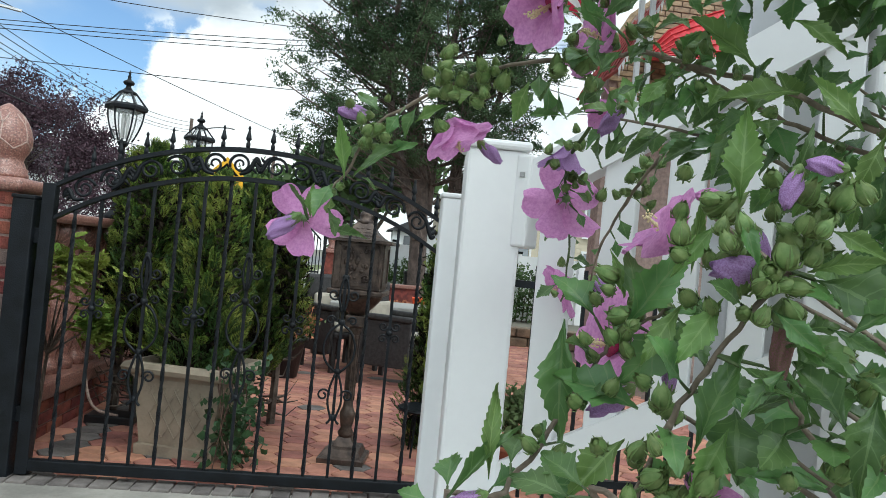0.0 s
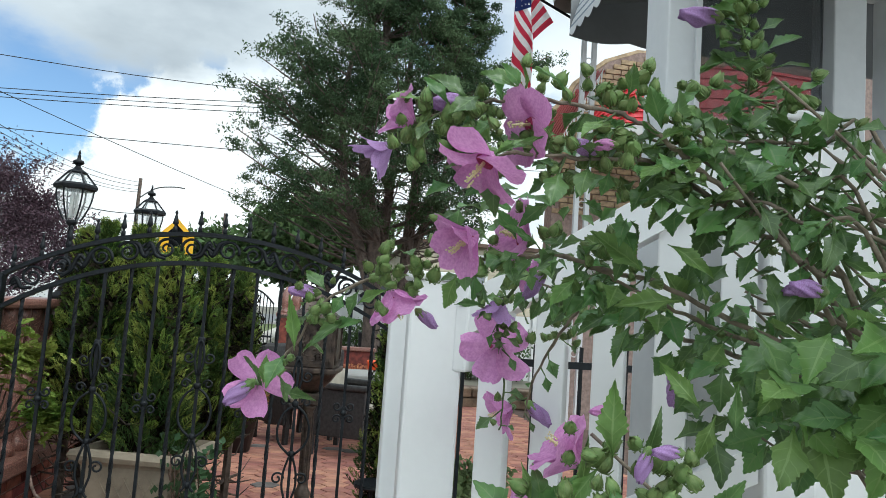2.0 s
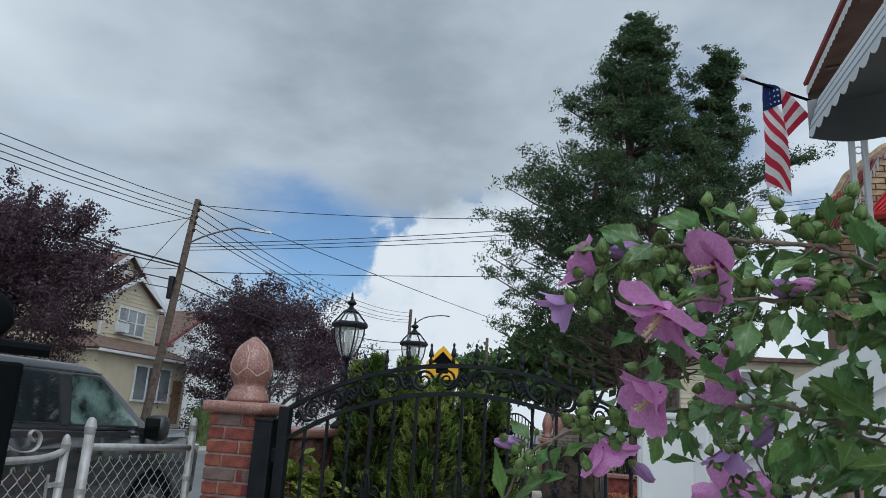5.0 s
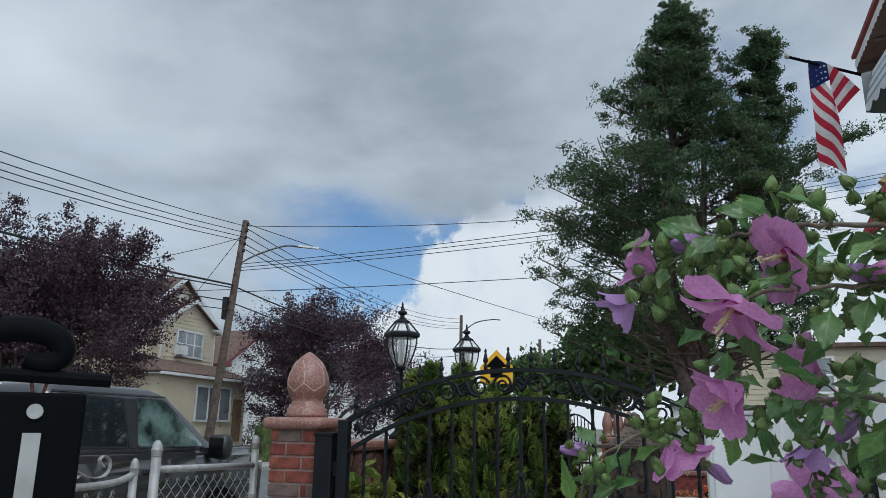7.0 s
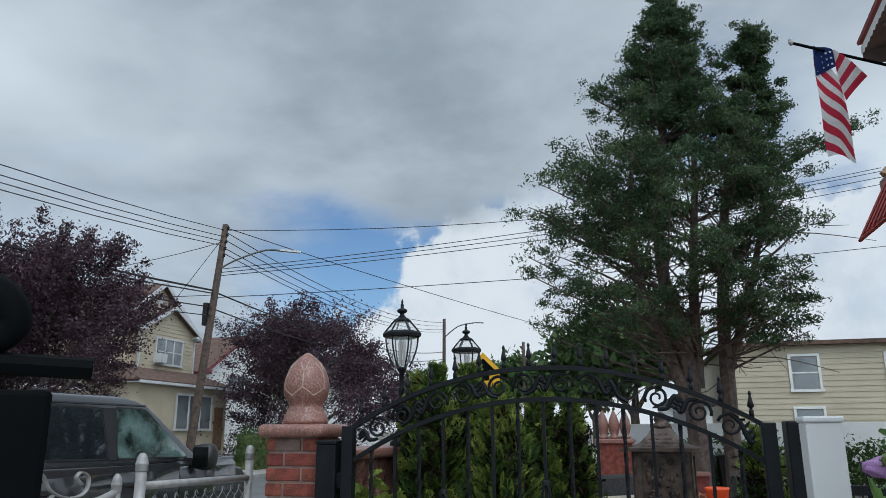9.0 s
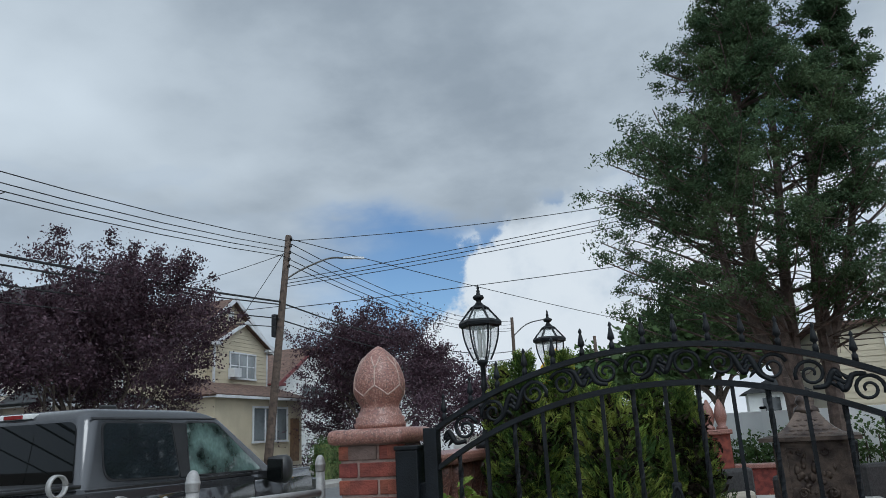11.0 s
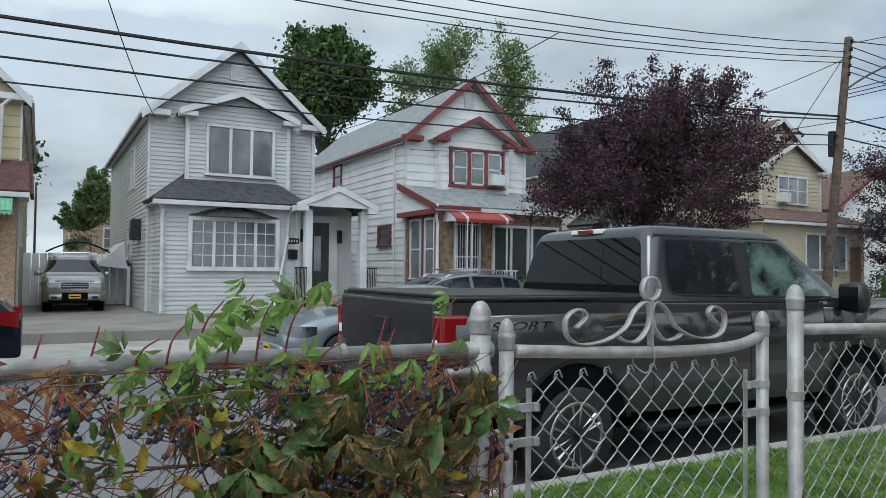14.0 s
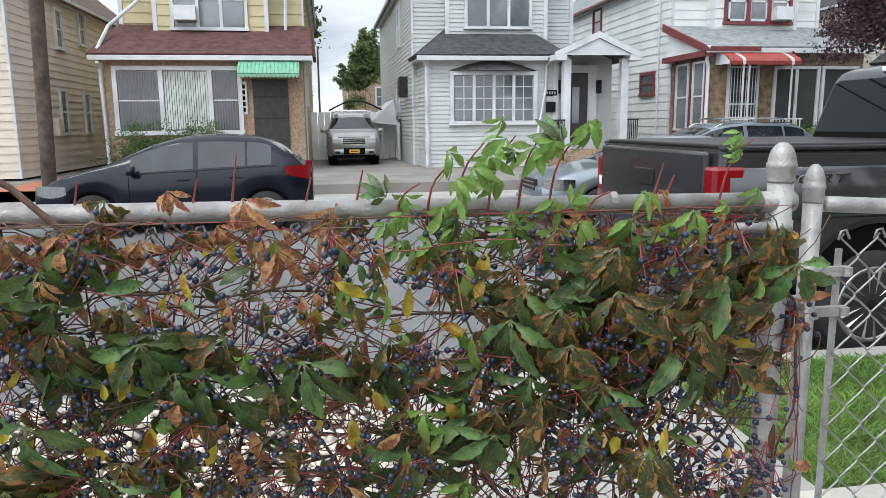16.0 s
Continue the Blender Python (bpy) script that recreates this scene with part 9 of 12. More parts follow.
for (a, b) in (((0.35, 1.09), (0.75, 1.14)), ((0.8, 1.13), (1.3, 1.07)), ((0.2, 1.12), (0.55, 1.08))):
    bm = bmesh.new()
    tube(bm, smooth_path([(FX + 0.02, a[0], a[1]), (FX + 0.03, (a[0] + b[0]) / 2 - 0.08, a[1] + 0.04), (FX + 0.03, (a[0] + b[0]) / 2 + 0.08, b[1] - 0.03), (FX + 0.02, b[0], b[1])], 4), 0.005, 6)
    part("tendril", bm, "vinestem", vine, smooth=True)
for (y, h) in ((1.25, 0.06), (1.31, 0.10), (1.42, 0.06), (1.50, 0.07), (2.0, 0.07), (2.02, 0.05), (1.08, 0.06)):
    bm = bmesh.new()
    tube(bm, [(FX, y, 1.09), (FX + 0.01, y + 0.015, 1.09 + h)], [0.0028, 0.0012], 5)
    part("tendril", bm, "vinered", vine)
# the finest stems, a tangle over the whole mesh
fine = {"vinestem": bmesh.new(), "vinered": bmesh.new()}
for k in range(430):
    q = Vector((FX + vr.uniform(-0.03, 0.06), vr.uniform(0.75, 2.24), vr.uniform(0.50, 1.06)))
    d = Vector((0, vr.uniform(-1, 1), vr.uniform(-0.8, 0.8)))
    pts = [q]
    for i in range(4):
        d = (d + Vector((vr.uniform(-0.3, 0.3), vr.uniform(-0.8, 0.8), vr.uniform(-0.8, 0.6)))).normalized()
        q = q + d * vr.uniform(0.03, 0.08)
        q = Vector((min(max(q.x, FX - 0.03), FX + 0.09), min(q.y, 2.27), min(q.z, 1.08)))
        pts.append(q)
    sm = smooth_path(pts, 2)
    tube(fine["vinered" if k % 4 == 0 else "vinestem"], sm, [0.0014 * (1 - 0.5 * i / len(sm)) for i in range(len(sm))], 3, caps=False)
for nm in sorted(fine):
    o = part("fine_stem", fine[nm], nm, vine)
    o["kind"] = "stuff"
# berry clusters on red stalks
bm, bs = bmesh.new(), bmesh.new()
for k in range(260):
    c = Vector((FX + vr.uniform(0.03, 0.13), vr.uniform(0.75, 2.24), vr.uniform(0.50, 1.07)))
    for j in range(vr.randint(3, 10)):
        p = c + Vector((vr.gauss(0, 0.012), vr.gauss(0, 0.026), vr.gauss(0, 0.020)))
        bmesh.ops.create_icosphere(bm, subdivisions=1, radius=vr.uniform(0.0048, 0.0064), matrix=Matrix.Translation(p))
        tube(bs, [c + Vector((-0.01, 0, 0.02)), p], 0.0008, 3, caps=False)
o = part("berry", bm, "berry", vine, "small dusty blue berries", smooth=True)
o["kind"] = "stuff"
o = part("berry_stalk", bs, "vinered", vine)
o["kind"] = "stuff"

# ---------------- pebbles and grass ----------------
gr = np.random.RandomState(5)
pb = thing("pebbles", "pale rounded river pebbles in a bed by the kerb", "pebbles", kind="stuff")
bm = bmesh.new()
meshes = []
for k in range(3):
    b2 = bmesh.new()
    bmesh.ops.create_icosphere(b2, subdivisions=1, radius=1.0)
    me = bpy.data.meshes.new("pebble")
    b2.to_mesh(me)
    b2.free()
    meshes.append(me)
base_v = np.array([v.co[:] for v in meshes[0].vertices])
base_f = np.array([p.vertices[:] for p in meshes[0].polygons])
V, F = [], []
n = 3000
px, py = gr.uniform(-4.93, -3.57, n), gr.uniform(-2.8, 1.74, n)
for i in range(n):
    s = gr.uniform(0.016, 0.036) * np.array([1.0, gr.uniform(0.7, 1.0), gr.uniform(0.45, 0.7)])
    a = gr.uniform(0, 6.283)
    v = base_v * s
    v = np.stack([v[:, 0] * np.cos(a) - v[:, 1] * np.sin(a), v[:, 0] * np.sin(a) + v[:, 1] * np.cos(a), v[:, 2]], 1) + (px[i], py[i], LAWN - 0.01 + gr.uniform(0, 0.02))
    V.append(v)
    F.append(base_f + len(base_v) * i)
me = bpy.data.meshes.new("pebbles")
me.from_pydata(np.concatenate(V).tolist(), [], np.concatenate(F).tolist())
me.materials.append(M["stone"])
for p in me.polygons:
    p.use_smooth = True
bpy.data.objects.remove(pb)
pb = tagged(new("pebbles", me), "pale rounded river pebbles in a bed by the kerb", "pebbles", kind="stuff")


def grass_patch(label, x0, x1, y0, y1, n, h, z, seed):
    """Blades in tufts of uneven height, thinner on worn spots."""
    r = np.random.RandomState(seed)
    p = np.stack([r.uniform(x0, x1, n), r.uniform(y0, y1, n), np.full(n, z)], 1)
    tuft = 0.5 + 0.25 * np.sin(p[:, 0] * 9.1 + 2.2 * np.sin(p[:, 1] * 5.3)) + 0.25 * np.sin(p[:, 1] * 11.7 + 2.6 * np.sin(p[:, 0] * 6.1 + 1.0))
    fine = 0.5 + 0.5 * np.sin(p[:, 0] * 47 + 3 * np.sin(p[:, 1] * 31)) * np.sin(p[:, 1] * 53 + 2 * np.sin(p[:, 0] * 29))
    keep = r.uniform(0, 1, n) < 0.30 + 0.45 * tuft + 0.30 * fine
    p, tuft, fine = p[keep], tuft[keep], fine[keep]
    n = len(p)
    a = r.uniform(0, 6.283, n)
    w = r.uniform(0.0015, 0.0034, n)
    hh = h * r.uniform(0.35, 1.1, n) * (0.45 + 0.75 * tuft + 0.35 * fine)
    lean = r.normal(size=(n, 2)) * hh[:, None] * 0.75
    d = np.stack([np.cos(a) * w, np.sin(a) * w, 0 * w], 1)
    top = p + np.concatenate([lean, hh[:, None]], 1)
    mid = p + np.concatenate([lean * 0.35, hh[:, None] * 0.6], 1)
    v = np.stack([p - d, p + d, mid + d * 0.8, top, mid - d * 0.8], 1).reshape(-1, 3)
    me = bpy.data.meshes.new("grass")
    k = np.arange(n) * 5
    me.from_pydata(v.tolist(), [], np.stack([k, k + 1, k + 2, k + 3, k + 4], 1).tolist())
    me.materials.append(M["grass"])
    return tagged(new("grass", me), label, "grass", kind="stuff")


grass_patch("short green verge grass by the kerb", -4.93, -3.57, 3.25, 6.5, 60000, 0.05, LAWN, 9)
grass_patch("short green verge grass further along the kerb", -4.93, -3.57, 6.5, 14.0, 30000, 0.06, LAWN, 10)

# ---------------- rose of Sharon ----------------
hib = thing("hibiscus_bush", "rose of Sharon bush with lilac-pink flowers, furled blooms and green buds", "bush")
BRANCH_1 = [(0.045, 0.995, 1.216), (0.003, 1.015, 1.245), (-0.057, 1.041, 1.273), (-0.116, 1.068, 1.303), (-0.164, 1.085, 1.313), (-0.194, 1.094, 1.322), (-0.230, 1.102, 1.321), (-0.278, 1.121, 1.315), (-0.327, 1.156, 1.308), (-0.381, 1.208, 1.286), (-0.415, 1.226, 1.263), (-0.439, 1.252, 1.222), (-0.458, 1.258, 1.194)]
BRANCH_2 = [(0.082, 1.043, 1.219), (-0.013, 1.061, 1.250), (-0.070, 1.081, 1.272), (-0.112, 1.088, 1.288), (-0.147, 1.090, 1.305), (-0.178, 1.089, 1.315)]
BRANCH_3 = [(0.084, 1.113, 1.198), (0.007, 1.141, 1.239), (-0.045, 1.146, 1.253), (-0.082, 1.162, 1.270), (-0.108, 1.183, 1.281), (-0.150, 1.228, 1.297), (-0.173, 1.275, 1.308)]
BRANCH_4 = [(0.024, 0.990, 1.288), (-0.012, 0.989, 1.315), (-0.065, 0.994, 1.357), (-0.095, 0.985, 1.373), (-0.125, 0.985, 1.393), (-0.148, 0.981, 1.405), (-0.167, 0.985, 1.420), (-0.189, 0.990, 1.430), (-0.214, 0.996, 1.436), (-0.256, 1.005, 1.439), (-0.290, 1.022, 1.439), (-0.325, 1.038, 1.430), (-0.349, 1.061, 1.423)]
BRANCH_5 = [(0.021, 1.017, 1.295), (-0.052, 1.022, 1.352), (-0.112, 1.014, 1.383), (-0.140, 1.012, 1.396), (-0.171, 1.002, 1.398), (-0.221, 0.998, 1.393), (-0.273, 0.999, 1.391), (-0.299, 0.995, 1.382)]
BRANCH_6 = [(0.057, 0.997, 1.421), (-0.009, 0.994, 1.424), (-0.055, 0.999, 1.425), (-0.100, 1.000, 1.420), (-0.138, 0.996, 1.415)]
BRANCH_7 = [(0.073, 1.074, 1.351), (0.037, 1.069, 1.385), (0.005, 1.069, 1.426), (-0.016, 1.075, 1.453), (-0.024, 1.079, 1.493), (-0.020, 1.079, 1.521), (-0.033, 1.076, 1.546), (-0.044, 1.070, 1.570)]
BRANCH_8 = [(0.031, 0.979, 1.355), (-0.016, 0.993, 1.396), (-0.037, 0.998, 1.429), (-0.045, 1.005, 1.463)]
BRANCH_9 = [(-0.089, 1.335, 1.285), (-0.106, 1.391, 1.233), (-0.121, 1.422, 1.180), (-0.127, 1.437, 1.127)]
BRANCH_10 = [(-0.175, 1.296, 1.318), (-0.188, 1.340, 1.284), (-0.191, 1.361, 1.256), (-0.179, 1.377, 1.215), (-0.160, 1.429, 1.162), (-0.150, 1.480, 1.103)]
BRANCH_11 = [(-0.263, 0.907, 1.004), (-0.264, 0.894, 1.031), (-0.256, 0.879, 1.070), (-0.244, 0.868, 1.103), (-0.231, 0.851, 1.136), (-0.220, 0.845, 1.152)]
BRANCH_12 = [(-0.331, 0.980, 0.971), (-0.317, 0.977, 1.000), (-0.296, 0.971, 1.035), (-0.268, 0.972, 1.082), (-0.257, 0.960, 1.105), (-0.235, 0.942, 1.127)]
BRANCH_13 = [(-0.154, 0.834, 1.053), (-0.165, 0.847, 1.066), (-0.191, 0.854, 1.071), (-0.207, 0.856, 1.090), (-0.217, 0.854, 1.121)]
BRANCH_14 = [(0.013, 0.946, 1.320), (-0.043, 0.958, 1.348), (-0.064, 0.970, 1.363), (-0.083, 0.990, 1.371), (-0.103, 1.013, 1.365)]
BRANCHES = [BRANCH_1, BRANCH_2, BRANCH_3, BRANCH_4, BRANCH_5, BRANCH_6, BRANCH_7, BRANCH_8, BRANCH_9, BRANCH_10, BRANCH_11, BRANCH_12, BRANCH_13, BRANCH_14]
FLOWERS_1 = [
    (-0.479, 1.286, 1.172, -0.020, 0.990, -0.110, "open", 0.035),
    (-0.484, 1.270, 1.173, -0.750, -0.150, -0.640, "furled", 0.032),
    (-0.421, 1.236, 1.275, -1.000, -0.070, 0.020, "furled", 0.027),
    (-0.341, 1.258, 1.285, 0.400, 0.010, -0.920, "side", 0.040),
    (-0.309, 1.256, 1.263, 0.800, -0.030, -0.600, "furled", 0.025),
    (-0.186, 1.369, 1.228, 0.070, 0.950, -0.310, "open", 0.047),
    (-0.114, 1.553, 1.127, -0.910, -0.010, -0.400, "side", 0.045),
    (-0.095, 1.528, 1.137, 0.750, -0.310, -0.590, "furled", 0.040),
    (-0.229, 0.943, 1.163, -0.760, 0.140, 0.630, "side", 0.032),
    (-0.227, 1.030, 1.093, -0.960, -0.240, 0.130, "trumpet", 0.039),
    (-0.296, 0.983, 1.385, -0.570, -0.200, -0.800, "trumpet", 0.038),
    (-0.253, 1.010, 1.420, -0.890, -0.410, -0.200, "trumpet", 0.033),
    (-0.350, 1.062, 1.423, -0.910, 0.060, 0.410, "half", 0.033),
    (-0.368, 1.061, 1.402, -0.810, -0.020, -0.580, "wilt", 0.031),
]
FLOWERS_2 = [
    (-0.297, 1.053, 1.443, -1.000, -0.050, -0.070, "furled", 0.035),
    (-0.296, 1.017, 1.326, -0.790, -0.260, -0.560, "side", 0.034),
    (-0.221, 1.130, 1.338, -0.940, -0.280, 0.200, "side", 0.039),
    (-0.164, 1.262, 1.317, -0.590, 0.050, -0.810, "furled", 0.033),
    (-0.163, 1.292, 1.329, -0.840, -0.210, -0.490, "half", 0.033),
    (-0.193, 1.351, 1.289, -0.210, 0.080, -0.970, "wilt", 0.037),
    (-0.196, 0.983, 1.403, -0.990, -0.040, -0.140, "furledpink", 0.018),
    (-0.204, 0.997, 1.399, -0.980, -0.110, 0.170, "furled", 0.024),
    (-0.065, 1.067, 1.561, -0.990, -0.040, -0.150, "furled", 0.036),
    (-0.220, 0.814, 1.195, -1.000, -0.080, -0.030, "furled", 0.015),
    (-0.234, 0.823, 1.194, -0.340, -0.060, -0.940, "furled", 0.016),
    (-0.224, 0.849, 1.150, -1.000, 0.020, 0.000, "furled", 0.027),
    (-0.195, 0.962, 1.197, -1.000, 0.020, 0.040, "furledpink", 0.017),
    (-0.216, 0.854, 1.135, -0.030, -0.080, -1.000, "dead", 0.031),
]
FLOWERS_3 = [
    (0.047, 1.360, 1.214, 0.330, -0.070, -0.940, "furled", 0.035),
    (-0.040, 0.945, 1.297, -1.000, 0.040, 0.050, "furled", 0.026),
    (-0.327, 0.969, 1.004, -0.890, -0.130, -0.430, "furled", 0.022),
    (-0.234, 0.881, 1.031, 0.230, -0.270, 0.940, "side", 0.022),
    (-0.241, 0.972, 1.074, -0.820, -0.120, -0.560, "furled", 0.027),
    (-0.227, 0.945, 1.078, -0.100, -0.110, 0.990, "furled", 0.016),
    (-0.029, 0.978, 1.304, -0.940, -0.030, -0.330, "furled", 0.021),
    (0.056, 1.360, 1.200, -0.140, 0.070, -0.990, "furled", 0.034),
]
FLOWERS = FLOWERS_1 + FLOWERS_2 + FLOWERS_3
BUDS_1 = [
    (-0.363, 1.158, 1.306),
    (-0.343, 1.162, 1.296),
    (-0.327, 1.157, 1.300),
    (-0.311, 1.146, 1.293),
    (-0.355, 1.178, 1.287),
    (-0.290, 1.112, 1.320),
    (-0.267, 1.109, 1.316),
    (-0.252, 1.118, 1.308),
    (-0.414, 1.226, 1.257),
    (-0.425, 1.235, 1.244),
    (-0.332, 1.051, 1.420),
    (-0.346, 1.044, 1.408),
    (-0.322, 1.040, 1.421),
    (-0.310, 1.031, 1.408),
    (-0.357, 1.055, 1.405),
    (-0.296, 1.031, 1.445),
    (-0.300, 1.026, 1.427),
    (-0.306, 1.022, 1.402),
    (-0.294, 1.003, 1.388),
    (-0.249, 1.002, 1.405),
    (-0.238, 1.001, 1.397),
    (-0.236, 1.017, 1.456),
    (-0.195, 1.000, 1.441),
    (-0.174, 0.997, 1.461),
    (-0.220, 1.031, 1.383),
    (-0.201, 1.009, 1.452),
    (-0.090, 1.025, 1.477),
    (-0.095, 1.030, 1.468),
    (-0.130, 1.003, 1.422),
    (-0.180, 0.984, 1.399),
]
BUDS_2 = [
    (-0.192, 0.995, 1.415),
    (-0.140, 1.012, 1.396),
    (-0.191, 1.021, 1.391),
    (-0.126, 1.022, 1.373),
    (-0.163, 1.036, 1.377),
    (-0.032, 0.998, 1.460),
    (-0.025, 0.995, 1.457),
    (-0.029, 1.004, 1.434),
    (-0.014, 1.077, 1.515),
    (-0.012, 1.072, 1.525),
    (-0.048, 1.072, 1.571),
    (-0.041, 1.070, 1.568),
    (-0.034, 1.070, 1.560),
    (-0.028, 1.076, 1.538),
    (-0.207, 1.116, 1.342),
    (-0.161, 1.094, 1.329),
    (-0.096, 1.379, 1.266),
    (-0.106, 1.381, 1.258),
    (-0.096, 1.389, 1.245),
    (-0.092, 1.367, 1.277),
    (-0.190, 1.361, 1.270),
    (-0.182, 1.349, 1.285),
    (-0.183, 1.369, 1.250),
    (-0.139, 1.389, 1.234),
    (-0.250, 0.871, 1.179),
    (-0.243, 0.867, 1.174),
    (-0.230, 0.833, 1.153),
    (-0.233, 0.841, 1.149),
    (-0.245, 0.859, 1.150),
    (-0.224, 0.829, 1.168),
]
BUDS_3 = [
    (-0.216, 0.822, 1.180),
    (-0.225, 0.833, 1.182),
    (-0.233, 0.853, 1.151),
    (-0.238, 0.855, 1.141),
    (-0.226, 0.836, 1.162),
    (-0.264, 0.953, 1.119),
    (-0.257, 0.950, 1.106),
    (-0.243, 0.933, 1.106),
    (-0.262, 0.953, 1.141),
    (-0.269, 0.961, 1.073),
    (-0.251, 0.900, 1.077),
    (-0.254, 0.874, 1.053),
    (-0.266, 0.877, 1.045),
    (-0.200, 0.834, 1.064),
    (-0.299, 0.966, 1.034),
    (-0.237, 0.838, 1.146),
    (-0.243, 0.866, 1.045),
    (-0.184, 0.843, 1.102),
    (-0.264, 0.900, 1.050),
]
BUDS = BUDS_1 + BUDS_2 + BUDS_3
BIG_LEAVES_1 = [
    (-0.244, 0.858, 1.137, -0.267, 0.849, 1.107, 0.550),
    (-0.231, 0.838, 1.134, -0.221, 0.814, 1.119, 0.550),
    (-0.207, 0.820, 1.126, -0.197, 0.803, 1.149, 0.500),
    (-0.252, 0.883, 1.132, -0.275, 0.873, 1.103, 0.500),
    (-0.201, 0.816, 1.159, -0.193, 0.798, 1.185, 0.550),
    (-0.217, 0.823, 1.170, -0.208, 0.801, 1.161, 0.500),
    (-0.228, 0.830, 1.109, -0.250, 0.824, 1.091, 0.550),
    (-0.206, 0.816, 1.111, -0.198, 0.793, 1.106, 0.500),
    (-0.238, 0.882, 1.173, -0.261, 0.876, 1.148, 0.450),
    (-0.189, 0.816, 1.204, -0.194, 0.804, 1.230, 0.500),
    (-0.198, 0.835, 1.216, -0.221, 0.834, 1.239, 0.500),
    (-0.285, 0.975, 1.113, -0.294, 0.953, 1.046, 0.620),
    (-0.259, 0.941, 1.114, -0.235, 0.917, 1.162, 0.600),
]
BIG_LEAVES_2 = [
    (-0.237, 0.864, 1.182, -0.246, 0.848, 1.222, 0.620),
    (-0.249, 0.863, 1.064, -0.237, 0.852, 1.117, 0.600),
    (-0.220, 0.833, 1.152, -0.203, 0.808, 1.161, 0.550),
    (-0.223, 0.840, 1.122, -0.209, 0.817, 1.112, 0.600),
    (-0.201, 0.844, 1.128, -0.188, 0.821, 1.121, 0.600),
    (-0.325, 0.967, 1.014, -0.327, 0.966, 1.071, 0.300),
    (-0.349, 0.967, 1.001, -0.318, 0.961, 1.051, 0.280),
    (-0.257, 0.931, 1.052, -0.291, 0.921, 1.024, 0.600),
    (-0.190, 0.822, 1.105, -0.204, 0.811, 1.064, 0.600),
    (-0.202, 0.833, 1.058, -0.237, 0.844, 1.064, 0.500),
    (-0.231, 0.867, 1.075, -0.251, 0.857, 1.044, 0.500),
    (-0.248, 0.842, 1.175, -0.244, 0.829, 1.153, 0.500),
    (-0.245, 0.892, 1.147, -0.248, 0.878, 1.186, 0.280),
]
BIG_LEAVES_3 = [
    (-0.237, 0.900, 1.136, -0.237, 0.885, 1.115, 0.400),
    (-0.227, 0.841, 1.184, -0.227, 0.823, 1.210, 0.450),
    (-0.192, 0.829, 1.214, -0.203, 0.829, 1.187, 0.550),
    (-0.217, 0.883, 1.077, -0.205, 0.866, 1.096, 0.500),
    (-0.264, 0.964, 1.159, -0.257, 0.947, 1.133, 0.400),
    (-0.136, 1.076, 1.262, -0.159, 1.061, 1.232, 0.600),
    (-0.473, 1.271, 1.170, -0.489, 1.248, 1.203, 0.500),
    (-0.471, 1.266, 1.172, -0.470, 1.244, 1.203, 0.500),
    (-0.452, 1.282, 1.164, -0.419, 1.259, 1.163, 0.400),
    (-0.440, 1.236, 1.212, -0.447, 1.215, 1.266, 0.350),
    (-0.406, 1.231, 1.237, -0.375, 1.209, 1.250, 0.500),
    (-0.384, 1.227, 1.251, -0.429, 1.200, 1.225, 0.350),
    (-0.379, 1.198, 1.266, -0.358, 1.176, 1.282, 0.500),
]
BIG_LEAVES_4 = [
    (-0.288, 1.143, 1.271, -0.268, 1.120, 1.275, 0.400),
    (-0.271, 0.991, 1.401, -0.293, 0.981, 1.388, 0.500),
    (-0.255, 0.983, 1.403, -0.292, 0.975, 1.388, 0.330),
    (-0.279, 1.030, 1.442, -0.291, 1.008, 1.458, 0.600),
    (-0.257, 1.042, 1.457, -0.260, 1.019, 1.470, 0.300),
    (-0.130, 0.982, 1.359, -0.163, 0.975, 1.369, 0.500),
    (-0.078, 0.975, 1.380, -0.113, 0.974, 1.368, 0.600),
    (-0.135, 0.981, 1.376, -0.174, 0.980, 1.364, 0.600),
    (-0.123, 0.989, 1.458, -0.148, 0.984, 1.441, 0.450),
    (-0.087, 0.990, 1.388, -0.071, 0.958, 1.395, 0.450),
    (-0.060, 0.962, 1.392, -0.097, 0.964, 1.381, 0.400),
    (-0.136, 1.054, 1.310, -0.182, 1.047, 1.344, 0.600),
    (-0.229, 1.082, 1.318, -0.249, 1.067, 1.302, 0.600),
]
BIG_LEAVES_5 = [
    (-0.204, 1.098, 1.281, -0.208, 1.078, 1.262, 0.550),
    (-0.115, 1.025, 1.285, -0.169, 1.026, 1.283, 0.500),
    (-0.106, 0.998, 1.270, -0.100, 0.975, 1.288, 0.600),
    (-0.136, 1.009, 1.331, -0.110, 0.980, 1.311, 0.500),
]
BIG_LEAVES = BIG_LEAVES_1 + BIG_LEAVES_2 + BIG_LEAVES_3 + BIG_LEAVES_4 + BIG_LEAVES_5
MASS_1 = [Vector(p) for p in ((-0.149, 1.074, 1.378), (0.210, -0.123, 0.002), (0.003, -0.005, -0.214), (0.205, 0.243, -0.039))]
MASS_2 = [Vector(p) for p in ((-0.249, 1.000, 1.450), (0.229, -0.105, -0.010), (0.010, 0.021, -0.113), (0.122, 0.157, 0.023))]
MASS_3 = [Vector(p) for p in ((-0.289, 0.941, 1.131), (0.174, -0.102, 0.021), (0.002, -0.048, -0.177), (0.135, 0.132, -0.066))]
MASS_4 = [Vector(p) for p in ((-0.156, 0.866, 1.305), (0.089, -0.060, 0.006), (-0.004, -0.005, -0.103), (0.102, 0.122, -0.022))]
hq = random.Random(21)
ROOT = Vector((0.02, 0.93, 0.0))
stems = []
